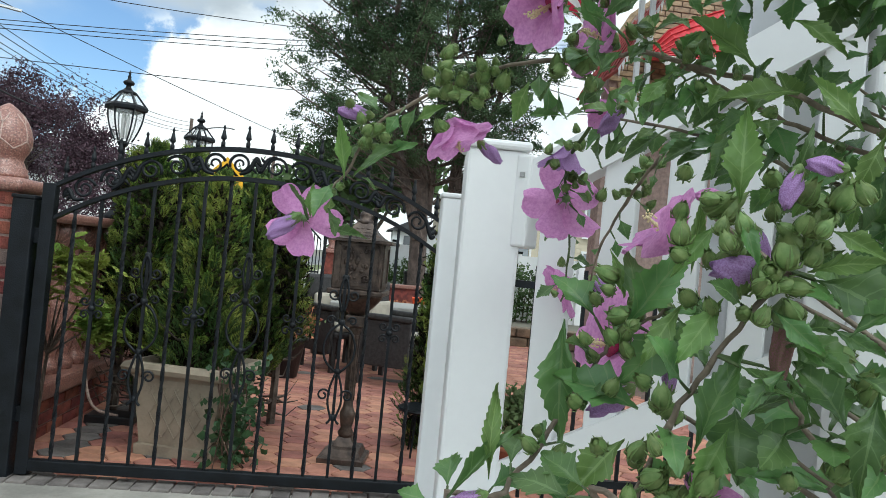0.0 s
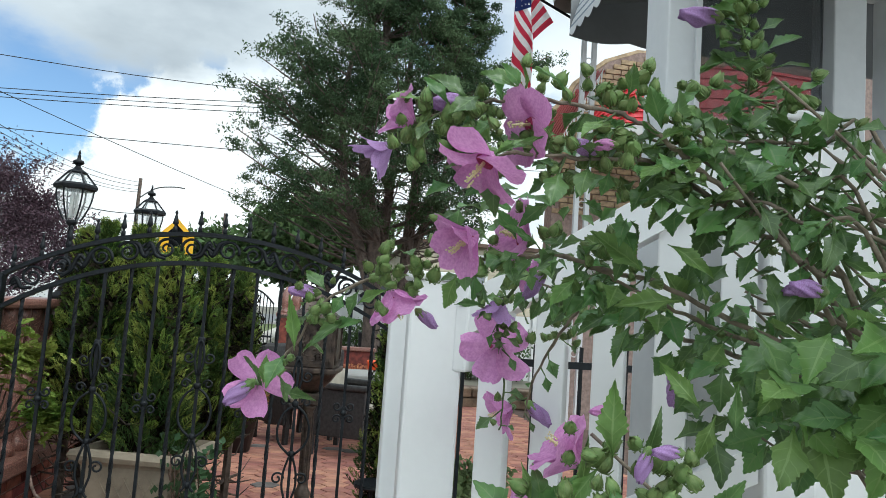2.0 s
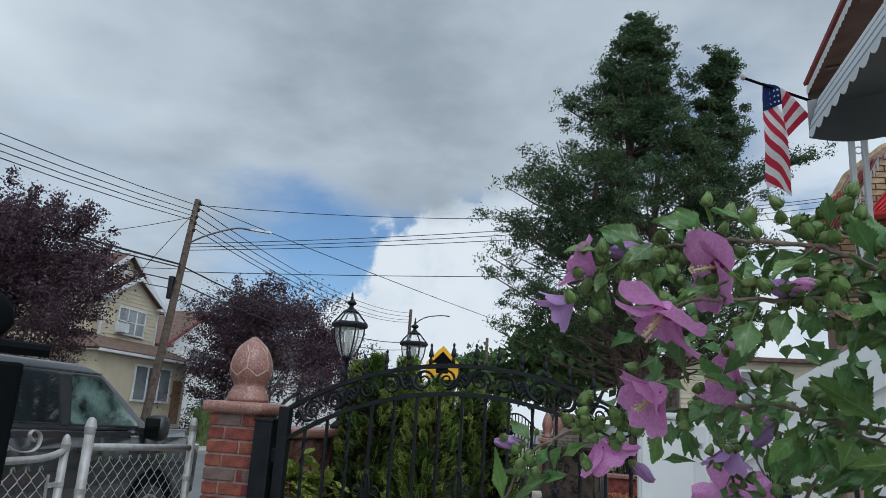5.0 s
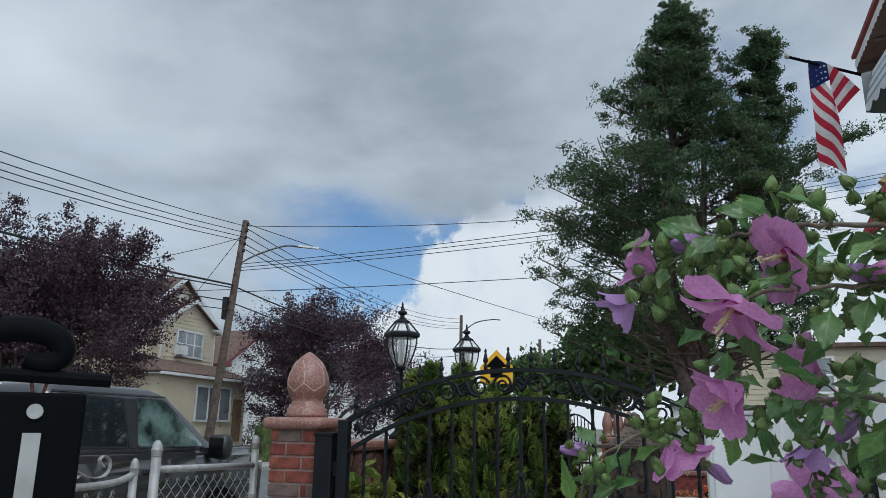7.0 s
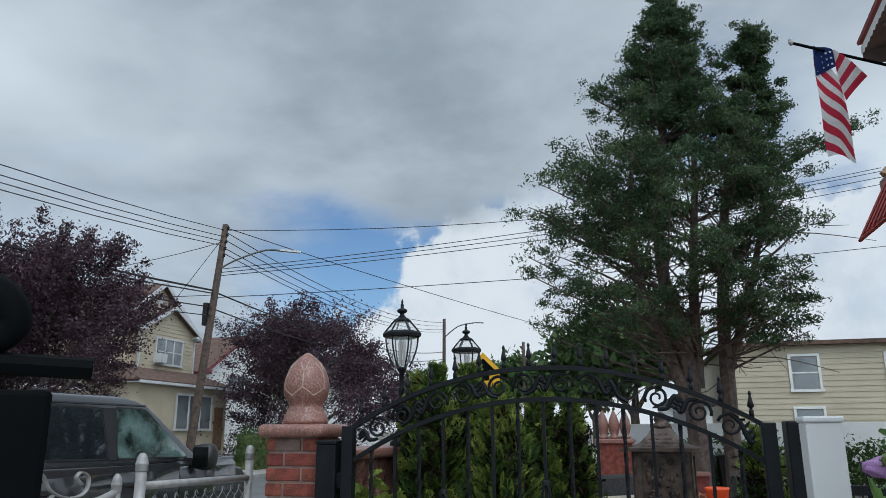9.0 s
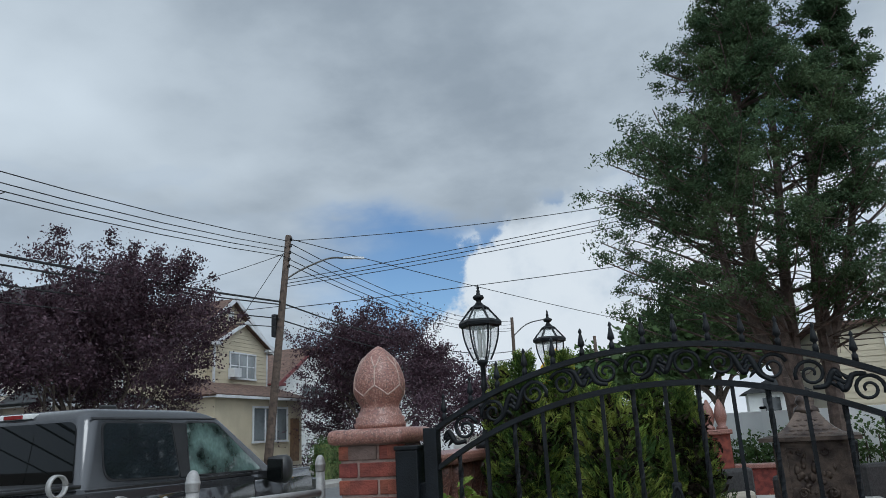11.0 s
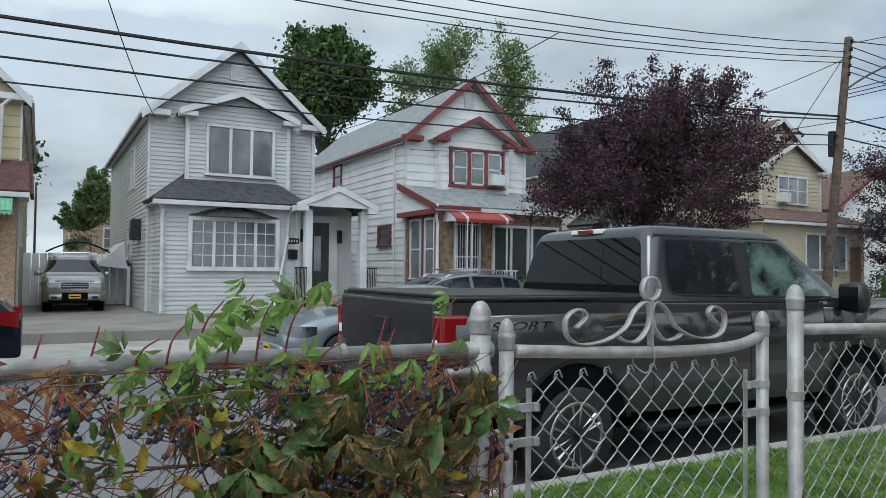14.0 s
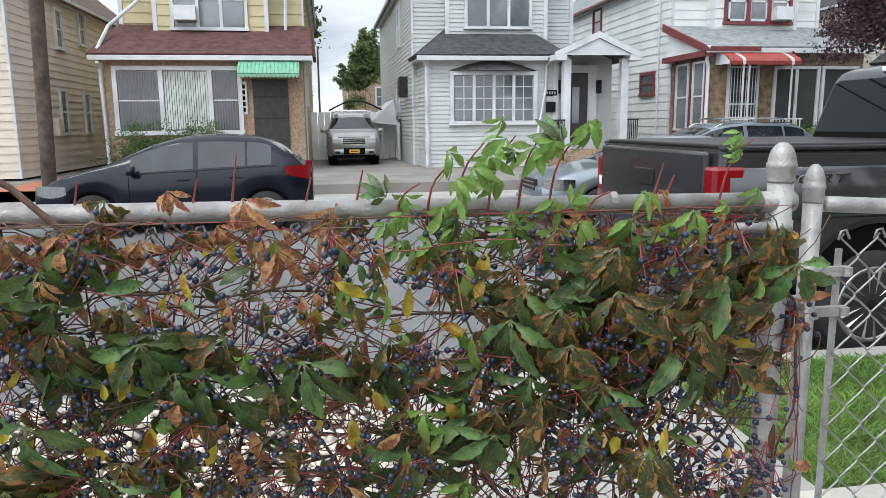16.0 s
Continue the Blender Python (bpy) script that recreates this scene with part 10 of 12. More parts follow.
for k, br in enumerate(BRANCHES):
    pts = [Vector(p) for p in br]
    if k not in (8, 9):
        low = pts[0]
        pts = [ROOT + Vector((hq.uniform(-0.03, 0.08), hq.uniform(-0.04, 0.04), 0)), ROOT.lerp(low, 0.55) + Vector((0.14, 0.02, low.z * 0.15))] + pts
    sm = smooth_path(pts, 5)
    n = len(sm)
    r0, r1 = (0.0029, 0.0012) if k in (0, 1, 2, 3, 4) else (0.0024, 0.0010)
    bm = bmesh.new()
    tube(bm, [p + Vector((hq.gauss(0, 0.0008), hq.gauss(0, 0.0008), hq.gauss(0, 0.0008))) for p in sm], [(r0 + (r1 - r0) * i / n) * (1.25 if i % 5 == 0 else 1.0) for i in range(n)], 7)
    part("branch", bm, "stemg" if k in (6, 9) else "stem", hib, smooth=True)
    stems.append((sm, k))


def lobed_leaf(name, material, seed, L, lobes=1.0, n=24, m_=3):
    """A wedge-based, shallowly three-lobed leaf along +y, toothed towards its tip, with a folded midrib."""
    r = random.Random(seed)
    prof = [(0.0, 0.012), (0.12, 0.07), (0.26, 0.19), (0.38, 0.30 + 0.03 * lobes), (0.47, 0.31 + 0.08 * lobes), (0.55, 0.27), (0.66, 0.22), (0.78, 0.15), (0.90, 0.075), (1.0, 0.0)]
    ws = r.uniform(0.80, 1.02)
    curl, fold, twist = r.uniform(0.0, 0.45), r.uniform(0.12, 0.50), r.uniform(-0.35, 0.35)
    vs, fs, uv = [], [], []
    for i in range(n + 1):
        q = i / n
        w = along_profile(prof, q)
        tooth = 1.0 + (0.13 if i % 2 else -0.07) * (1 if 0.36 < q < 0.97 else 0) * r.uniform(0.5, 1.2)
        for j in range(-m_, m_ + 1):
            s_ = j / m_
            edge = abs(j) == m_
            x = s_ * w * ws * (tooth if edge else 1.0)
            y = q + 0.09 * abs(s_) * (1 if q > 0.3 else q / 0.3) * (1 - q) + (0.02 if edge and i % 2 else 0.0)
            vein = 0.010 * math.cos(q * 34 - abs(s_) * 5) * (1 - abs(s_) * 0.3)
            z = fold * abs(x) - curl * q * q + vein + 0.03 * math.sin(7 * q + 3 * s_ + seed) + twist * x * q + (0.03 * math.sin(9 * q + seed) if edge else 0.0)
            vs.append((x * L, y * L, z * L))
            uv.append((s_ * 0.5, q))
    k = 2 * m_ + 1
    for i in range(n):
        for j in range(k - 1):
            a = i * k + j
            fs.append((a, a + 1, a + k + 1, a + k))
    me = bpy.data.meshes.new(name)
    me.from_pydata(vs, [], fs)
    lay_uv(me, uv)
    me.materials.append(M[material])
    for p in me.polygons:
        p.use_smooth = True
    return me


def lay_uv(me, uv):
    layer = me.uv_layers.new(name="leaf")
    for lp in me.loops:
        layer.data[lp.index].uv = uv[lp.vertex_index]


LEAVES = [lobed_leaf("leaf", "leaf", 200 + i, 0.055, (i % 3) * 0.5) for i in range(8)] + [lobed_leaf("leaf", "leaflight", 300 + i, 0.055, i * 0.4) for i in range(3)]
SMALL = [lobed_leaf("leaf", "leaf", 400 + i, 0.055, (i % 3) * 0.5, 16, 2) for i in range(9)]
PALE_LEAVES = [lobed_leaf("leaf", "leaflight", 450 + i, 0.055, 0.5 + 0.25 * i, 20, 2) for i in range(3)] + SMALL[:2]


def leaf_pose(p, away, s, r):
    """A leaf at p whose tip points along away and whose face turns up and outwards."""
    y = (Vector(away) + Vector((r.uniform(-0.4, 0.4), r.uniform(-0.4, 0.4), r.uniform(-0.5, 0.35)))).normalized()
    up = Vector((r.uniform(-0.6, 0.3), -0.7 + r.uniform(-0.6, 0.5), 0.75)).normalized()
    x = y.cross(up)
    x = x.normalized() if x.length > 1e-3 else Vector((1, 0, 0))
    z = x.cross(y)
    m_ = Matrix((x, y, z)).transposed().to_4x4()
    return Matrix.Translation(p) @ m_ @ Matrix.Scale(s, 4)


extra = []
count = 0
# broad near leaves, base to tip, their faces turned to the camera's view
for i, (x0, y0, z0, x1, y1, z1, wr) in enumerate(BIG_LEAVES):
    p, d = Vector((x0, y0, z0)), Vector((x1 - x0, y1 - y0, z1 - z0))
    to_camera = (Vector((-0.40, 0.48, 1.22)) - p).normalized()
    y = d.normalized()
    x = y.cross((to_camera + Vector((hq.uniform(-0.5, 0.5), hq.uniform(-0.4, 0.4), 0.5)))).normalized()
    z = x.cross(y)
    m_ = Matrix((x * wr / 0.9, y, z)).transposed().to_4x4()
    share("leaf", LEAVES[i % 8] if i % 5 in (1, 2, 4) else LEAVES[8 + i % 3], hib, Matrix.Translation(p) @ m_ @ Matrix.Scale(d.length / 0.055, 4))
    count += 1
for sm, k in stems:
    n = len(sm)
    first = 0 if k in (8, 9) else 8
    for i in range(first, n, 2 if k in (0, 3, 4, 8, 9) else 3 if k in (10, 11, 12) else 1):
        p = sm[i]
        d = (sm[min(i + 1, n - 1)] - sm[i - 1 if i else 0]).normalized()
        for j in range(1 if k in (8, 9, 0) else 2):
            a = hq.uniform(0, 6.283)
            _, u, v = frame_of(d)
            away = u * math.cos(a) + v * math.sin(a) + d * 0.5 + Vector((0, 0, -0.15))
            s = hq.uniform(0.40, 0.80) * (0.75 if k in (8, 9) else 0.9)
            st = p + away * hq.uniform(0.006, 0.02)
            m_ = leaf_pose(st, away, s, hq)
            if count < 300:
                share("leaf", hq.choice(LEAVES), hib, m_)
                count += 1
            else:
                extra.append((hq.choice(SMALL), m_))
            if count % 3 == 0:
                tw = bmesh.new()
                tube(tw, [p, st], [0.0012, 0.0008], 4, caps=False)
                part("leaf_stalk", tw, "stemg", hib)


def mass(box_, n, pa, pb, smin, smax, kinds_=None):
    """Leaves through a slanted block of foliage, thicker towards its far and low end."""
    O, U, V, W = box_
    for _ in range(n):
        a, b, c = hq.random() ** pa, hq.random() ** pb, hq.random()
        p = O + U * a + V * b + W * c
        away = Vector((hq.uniform(-1, 0.5), hq.uniform(-0.8, 0.3), hq.uniform(-0.8, 0.4)))
        extra.append((hq.choice(kinds_ or SMALL), leaf_pose(p, away, hq.uniform(smin, smax), hq)))


mass(MASS_1, 330, 0.50, 0.60, 0.36, 0.80)
mass(MASS_2, 70, 0.45, 0.8, 0.35, 0.62)
MASS_5 = [Vector(p) for p in ((-0.330, 1.04, 1.45), (0.17, -0.03, 0.0), (0.0, 0.02, -0.16), (0.06, 0.16, 0.0))]
mass(MASS_5, 125, 1.0, 0.9, 0.28, 0.52)
mass(MASS_3, 80, 0.7, 0.8, 0.5, 1.0)
mass(MASS_4, 80, 0.6, 0.5, 0.60, 0.95, PALE_LEAVES)
def leaf_uv(me):
    uv = [None] * len(me.vertices)
    for lp in me.loops:
        uv[lp.vertex_index] = me.uv_layers[0].data[lp.index].uv[:]
    return uv


for nm in ("hibiscus_leaf", "young_leaf"):
    V, F, U = [], [], []
    for me, m_ in extra:
        if me.materials[0].name == nm:
            o = len(V)
            V += [m_ @ v.co for v in me.vertices]
            F += [tuple(i + o for i in p.vertices) for p in me.polygons]
            U += list(leaf_uv(me))
    ob = pydata("foliage", V, F, "leaf" if nm == "hibiscus_leaf" else "leaflight", hib, smooth=True)
    lay_uv(ob.data, U)
    ob["kind"] = "stuff"
# twigs that carry the inner leaves
for k in range(46):
    O, U, Vv, W = (MASS_1, MASS_2, MASS_3, MASS_1)[k % 4]
    a, b, c = 0.4 + 0.6 * hq.random() ** 0.6, hq.random() ** 0.8, hq.random()
    p = O + U * a + Vv * b + W * c
    d = (U.normalized() * hq.uniform(0.5, 1) + Vv.normalized() * hq.uniform(0.2, 0.9)) * hq.uniform(0.04, 0.08)
    bm = bmesh.new()
    tube(bm, smooth_path([p - d, p + Vector((hq.gauss(0, 0.006), 0, hq.gauss(0, 0.006))), p + d], 4), [0.0014] * 5 + [0.0026] * 4, 5)
    part("branch", bm, "stem", hib, smooth=True)


def petal_mesh(L, W, open_, seed, material):
    """One petal from the throat outwards; open_: 0 a tube, 1 a flat wheel."""
    r = random.Random(seed)
    nu, nv = 10, 12
    vs, fs = [], []
    for i in range(nu + 1):
        q = i / nu
        w = W * (0.22 + 0.78 * math.sin(min(1, q * 1.12) * math.pi * 0.58)) * (1.0 if q < 0.85 else 1 - (q - 0.85) * 2.0)
        # the path bends outwards
        ang = radians(12) + (radians(20) + radians(62) * open_) * q ** 0.8
        rad_ = 0.10 * L + L * q * math.sin(ang)
        hgt = L * q * math.cos(ang)
        for j in range(nv + 1):
            s = 2 * j / nv - 1
            ruff = L * q * q * (0.045 * math.sin(4.2 * s + seed * 1.7) + 0.018 * math.sin(11 * s + seed)) + 0.004 * L * math.cos(26 * s) * (1 - 0.5 * q)
            cup = 0.16 * w * s * s
            droop = 0.12 * L * q ** 3 * math.sin(seed * 2.3)
            vs.append((rad_ + ruff * 0.5 - cup * (1 - open_) * 1.2, s * w, hgt + ruff + cup * open_ - droop))
    for i in range(nu):
        for j in range(nv):
            a = i * (nv + 1) + j
            fs.append((a, a + 1, a + nv + 2, a + nv + 1))
    me = bpy.data.meshes.new("petal")
    me.from_pydata(vs, [], fs)
    me.materials.append(M[material])
    for p in me.polygons:
        p.use_smooth = True
    return me


PETALS = {
    "open": [petal_mesh(1.0, 0.43, 0.85, i, "petal") for i in range(3)],
    "trumpet": [petal_mesh(1.0, 0.52, 0.62, 40 + i, "petal") for i in range(3)],
    "side": [petal_mesh(1.0, 0.50, 0.36, 10 + i, "petal") for i in range(3)],
    "half": [petal_mesh(1.0, 0.44, 0.22, 30 + i, "petal") for i in range(3)],
    "wilt": [petal_mesh(1.0, 0.36, 0.12, 20 + i, "petalwilt") for i in range(3)],
}


def axis_pose(p, d, s, spin):
    """z axis along d."""
    d, u, v = frame_of(d)
    return Matrix.Translation(p) @ Matrix((u, d.cross(u), d)).transposed().to_4x4() @ Matrix.Rotation(spin, 4, "Z") @ Matrix.Scale(s, 4)


def calyx_bm(r=0.16, h=0.34):
    bm = bmesh.new()
    lathe(bm, [(0.05, -0.16), (0.10, -0.10), (r, 0.0), (r * 1.05, h * 0.4), (r * 0.7, h * 0.8)], 10)
    for k in range(5):
        a = 2 * math.pi * k / 5
        c, s = math.cos(a), math.sin(a)
        quad(bm, (c * r - s * 0.08, s * r + c * 0.08, 0.05), (c * r + s * 0.08, s * r - c * 0.08, 0.05), (c * r * 1.3 + s * 0.03, s * r * 1.3 - c * 0.03, h), (c * r * 1.3 - s * 0.03, s * r * 1.3 + c * 0.03, h))
    for k in range(7):
        a = 2 * math.pi * k / 7 + 0.3
        c, s = math.cos(a), math.sin(a)
        tube(bm, [(c * 0.08, s * 0.08, -0.08), (c * 0.24, s * 0.24, 0.06)], [0.018, 0.006], 4)
    return bm


def add_flower(x, y, z, dx, dy, dz, kind_, size, idx):
    p, d = Vector((x, y, z)), Vector((dx, dy, dz))
    r = random.Random(idx * 13 + 5)
    spin = r.uniform(0, 6.28)
    opened = kind_ in PETALS
    label = {"open": "wide open lilac-pink hibiscus flower", "trumpet": "lilac-pink hibiscus flower with a dark red throat", "side": "lilac-pink hibiscus flower, half open", "half": "lilac-pink hibiscus flower, half open", "wilt": "wilting purple hibiscus flower", "dead": "withered pink bloom hanging down"}.get(kind_, "furled lilac hibiscus bloom")
    fl = part("flower", calyx_bm(0.095, 0.20) if opened else calyx_bm(0.17, 0.36), "leaf" if opened else "bud", hib, label, smooth=True, at=axis_pose(p, d, size, spin))
    if opened:
        for k in range(5):
            share("petal", PETALS[kind_][(k + idx) % 3], fl, Matrix.Rotation(2 * math.pi * k / 5 + r.uniform(-0.16, 0.16), 4, "Z") @ Matrix.Rotation(radians(r.uniform(-16, 16)), 4, "X") @ Matrix.Rotation(radians(r.uniform(-14, 14)), 4, "Y"))
    if kind_ in ("open", "trumpet", "side"):
        bm = bmesh.new()
        lathe(bm, [(0.05, 0.05), (0.21, 0.24), (0.02, 0.26)], 14)
        part("eye", bm, "eye", fl, "dark red throat", smooth=True)
        bm = bmesh.new()
        tube(bm, [(0, 0, 0.1), (0, 0, 0.5), (0.03, 0, 0.85)], [0.045, 0.04, 0.025], 7)
        for k in range(30):
            a, h = r.uniform(0, 6.28), r.uniform(0.38, 0.90)
            bmesh.ops.create_icosphere(bm, subdivisions=1, radius=0.026, matrix=Matrix.Translation((0.075 * math.cos(a), 0.075 * math.sin(a), h)))
        part("stamen", bm, "stamen", fl, "cream stamen column", smooth=True)
    if not opened:
        bm = bmesh.new()
        rings = []
        bend = r.uniform(-0.15, 0.15)
        for i in range(14):
            q = i / 13
            rr_ = (0.09 + 0.15 * math.sin(math.pi * min(1, q * 0.86 + 0.1))) * (0.62 if kind_ == "dead" else 1.0)
            ring = []
            for k in range(20):
                a = 2 * math.pi * k / 20
                e = rr_ * (1 + 0.20 * math.cos(5 * a) + 0.07 * math.cos(11 * a + 6 * q) + r.uniform(-0.05, 0.05) * q)
                ring.append((e * math.cos(a + 1.5 * q) + bend * q * q, e * math.sin(a + 1.5 * q), 0.05 + 1.05 * q + (0.06 * math.cos(3 * a + idx) if i == 13 else 0)))
            rings.append(ring)
        loft(bm, rings)
        part("furled_petals", bm, "petaldead" if kind_ == "dead" else "petal" if kind_ == "furledpink" else "petalwilt", fl, "furled petals", smooth=True)
    return fl


for i, row in enumerate(FLOWERS):
    add_flower(*row, i)


def bud_mesh(seed):
    """An egg-shaped bud in five pointed sepals, with narrow bracts under it."""
    bm = bmesh.new()
    r = random.Random(seed)
    lathe(bm, [(0.10, -0.12), (0.28, 0.0), (0.43, 0.25), (0.45, 0.5), (0.34, 0.8), (0.16, 1.02), (0.02, 1.10)], 12)
    prof = [(0.30, 0.0, 0.26), (0.47, 0.25, 0.36), (0.49, 0.5, 0.36), (0.40, 0.8, 0.26), (0.25, 1.05, 0.13), (0.16 + r.uniform(0, 0.1), 1.30, 0.015)]
    for k in range(5):
        a = 2 * math.pi * k / 5 + r.uniform(-0.05, 0.05)
        c, s = math.cos(a), math.sin(a)
        rows = []
        for rr_, h, wd in prof:
            rows.append([bm.verts.new(((rr_ - 0.36 * wd) * c - q * wd * s, (rr_ - 0.36 * wd) * s + q * wd * c, h)) if abs(q) == 1 else bm.verts.new((rr_ * 1.07 * c, rr_ * 1.07 * s, h)) for q in (-1, 0, 1)])
        for ra, rb in zip(rows, rows[1:]):
            for u in range(2):
                bm.faces.new((ra[u], ra[u + 1], rb[u + 1], rb[u]))
    for k in range(8):
        a = 2 * math.pi * k / 8 + 0.2
        f_ = r.uniform(0.85, 1.2)
        tube(bm, [(0.12 * math.cos(a), 0.12 * math.sin(a), -0.08), (0.52 * math.cos(a), 0.52 * math.sin(a), 0.06), (0.60 * f_ * math.cos(a), 0.60 * f_ * math.sin(a), 0.42 * f_)], [0.05, 0.062, 0.016], 4)
    me = bpy.data.meshes.new("bud")
    bm.to_mesh(me)
    bm.free()
    me.materials.append(M["bud"])
    for p in me.polygons:
        p.use_smooth = True
    return me


BUD = [bud_mesh(i) for i in range(2)]
for q, (x, y, z) in enumerate(BUDS):
    for j in range(4):
        p = Vector((x, y, z)) + (Vector((hq.gauss(0, 0.012), hq.gauss(0, 0.012), hq.gauss(0, 0.012))) if j else Vector((0, 0, 0)))
        d = Vector((hq.uniform(-0.8, 0.5), hq.uniform(-0.8, 0.2), hq.uniform(-0.1, 1.0)))
        share("bud", BUD[j % 2], hib, axis_pose(p, d, hq.uniform(0.0105, 0.0140) * (1 if j == 0 else 0.8) * (1 if q < 54 else 0.84), hq.uniform(0, 6)))
for sm, k in stems:
    if k in (0, 1, 3, 4, 5, 9):
        for i in range(12 if k != 9 else 0, len(sm), 3):
            p = sm[i] + Vector((hq.gauss(0, 0.008), hq.gauss(0, 0.008), hq.gauss(0, 0.01)))
            share("bud", BUD[i % 2], hib, axis_pose(p, Vector((hq.uniform(-0.8, 0.5), hq.uniform(-0.8, 0.2), hq.uniform(-0.2, 1.0))), hq.uniform(0.006, 0.010), hq.uniform(0, 6)))

# ---------------- patio behind the gate ----------------
pl = thing("stone_planter", "square tan stone planter with quilted lattice panels", "planter", pose(-1.27, 4.56, 0, 0, 0, -14) @ Matrix.Diagonal((1.16, 1.1, 1.0, 1)))
bm = bmesh.new()
lathe(bm, [(0.185, 0.0), (0.185, 0.055), (0.170, 0.06), (0.205, 0.40), (0.215, 0.415), (0.240, 0.43), (0.250, 0.455), (0.240, 0.48), (0.215, 0.485), (0.205, 0.46), (0.20, 0.43)], 4, square=1)
part("pot", bm, "clay", pl)
part("soil", bx(-0.2, -0.2, 0.40, 0.2, 0.2, 0.445), "soil", pl, "dark potting soil")
for k in range(4):
    rm = Matrix.Rotation(k * math.pi / 2, 4, "Z")
    bm = bmesh.new()
    for i in range(-5, 6):
        for s in (-1, 1):
            pts = []
            for q in range(9):
                z = 0.10 + 0.26 * q / 8
                x = i * 0.06 + s * 0.13 * (z - 0.1) / 0.13 * 0.5
                yy = -(0.1745 + (z - 0.06) * 0.103)
                if abs(x) < 0.13:
                    pts.append(rm @ Vector((x, yy, z)))
            if len(pts) > 1:
                tube(bm, pts, 0.0028, 4)
    part("lattice_panel", bm, "clay", pl)
iv = thing("ivy", "trailing dark green ivy over the planter edge", "ivy")
ir = random.Random(9)
bm = bmesh.new()
for k in range(9):
    a = Vector((-0.98 + ir.uniform(-0.14, 0.06), 4.28 + ir.uniform(-0.1, 0.14), 0.50))
    tube(bm, [a, a + Vector((0.02, -0.05, -0.1)), a + Vector((ir.uniform(-0.06, 0.1), -0.05, -0.30)), a + Vector((ir.uniform(-0.08, 0.12), -0.04, -0.48))], 0.003, 4)
part("runner", bm, "vinestem", iv)
leaf_cloud("leaves", [(-1.0 + ir.uniform(-0.13, 0.10), 4.25 + ir.uniform(-0.06, 0.14), ir.uniform(0.03, 0.55), 1) for _ in range(60)], 7, 0.035, 0.045, "ivy", iv, 61, long=1.1)
cn = thing("potted_conifer_branches", "yellow-green conifer branches by the pillar", "shrub")
for k in range(8):
    bm = bmesh.new()
    tube(bm, [(-2.0, 4.35, 0.0), (-1.95, 4.3, 0.5), (-1.95 + ir.uniform(-0.1, 0.25), 4.2 + ir.uniform(-0.1, 0.2), 0.6 + ir.uniform(0, 0.45))], [0.012, 0.008, 0.003], 5)
    part("stem", bm, "bark", cn)
sp_ = []
for k in range(240):
    cl = ir.choice(((-1.88, 4.20, 0.90, 0.085), (-1.80, 4.16, 0.95, 0.06), (-1.70, 4.2, 0.70, 0.05), (-1.68, 4.22, 0.62, 0.05)))
    p_ = Vector((cl[0] + ir.gauss(0, cl[3]), cl[1] + ir.gauss(0, 0.05), cl[2] + ir.gauss(0, cl[3] * 0.7)))
    d_ = Vector((ir.uniform(-0.3, 1.0), ir.uniform(-1.0, 0.3), ir.uniform(-0.3, 0.5))).normalized()
    sd_ = d_.cross(Vector((ir.gauss(0, 0.3), ir.gauss(0, 0.3), 1))).normalized()
    sp_.append((p_, d_, sd_, ir.uniform(0.06, 0.11)))
fan_sprays("sprays", sp_, "arborlight", cn, 63, 0.012)

# ornate post box on a fluted column
pbx = thing("post_mailbox", "ornate bronze-coloured mailbox on a fluted post", "mailbox", pose(-0.45, 4.56, 0, 0, 0, -8))
bm = bmesh.new()
lathe(bm, [(0.125, 0.0), (0.125, 0.03), (0.105, 0.04), (0.09, 0.075), (0.06, 0.085), (0.05, 0.11), (0.036, 0.13)], 4, square=1)
part("foot", bm, "bronze", pbx)
bm = bmesh.new()
lathe(bm, [(0.034, 0.12), (0.046, 0.15), (0.030, 0.18), (0.040, 0.22), (0.044, 0.26), (0.030, 0.29), (0.026, 0.32), (0.026, 0.70), (0.036, 0.715), (0.036, 0.735)], 12)
part("column", bm, "bronze", pbx, smooth=True)
for k in range(8):
    a = 2 * math.pi * k / 8
    bm = bmesh.new()
    tube(bm, [(0.026 * math.cos(a), 0.026 * math.sin(a), 0.33), (0.026 * math.cos(a), 0.026 * math.sin(a), 0.69)], 0.005, 5)
    part("flute", bm, "bronze", pbx)
part("collar", bx(-0.055, -0.055, 0.735, 0.055, 0.055, 0.80, 0.008), "bronze", pbx)
bm = bmesh.new()
lathe(bm, [(0.04, 0.80), (0.07, 0.83), (0.11, 0.87), (0.13, 0.90), (0.135, 0.92)], 16)
part("bracket_bowl", bm, "bronze", pbx, smooth=True)
part("base_ledge", bx(-0.15, -0.17, 0.915, 0.15, 0.17, 0.945, 0.008), "bronze", pbx)
part("box_body", bx(-0.13, -0.15, 0.945, 0.13, 0.15, 1.215, 0.006), "bronze", pbx)
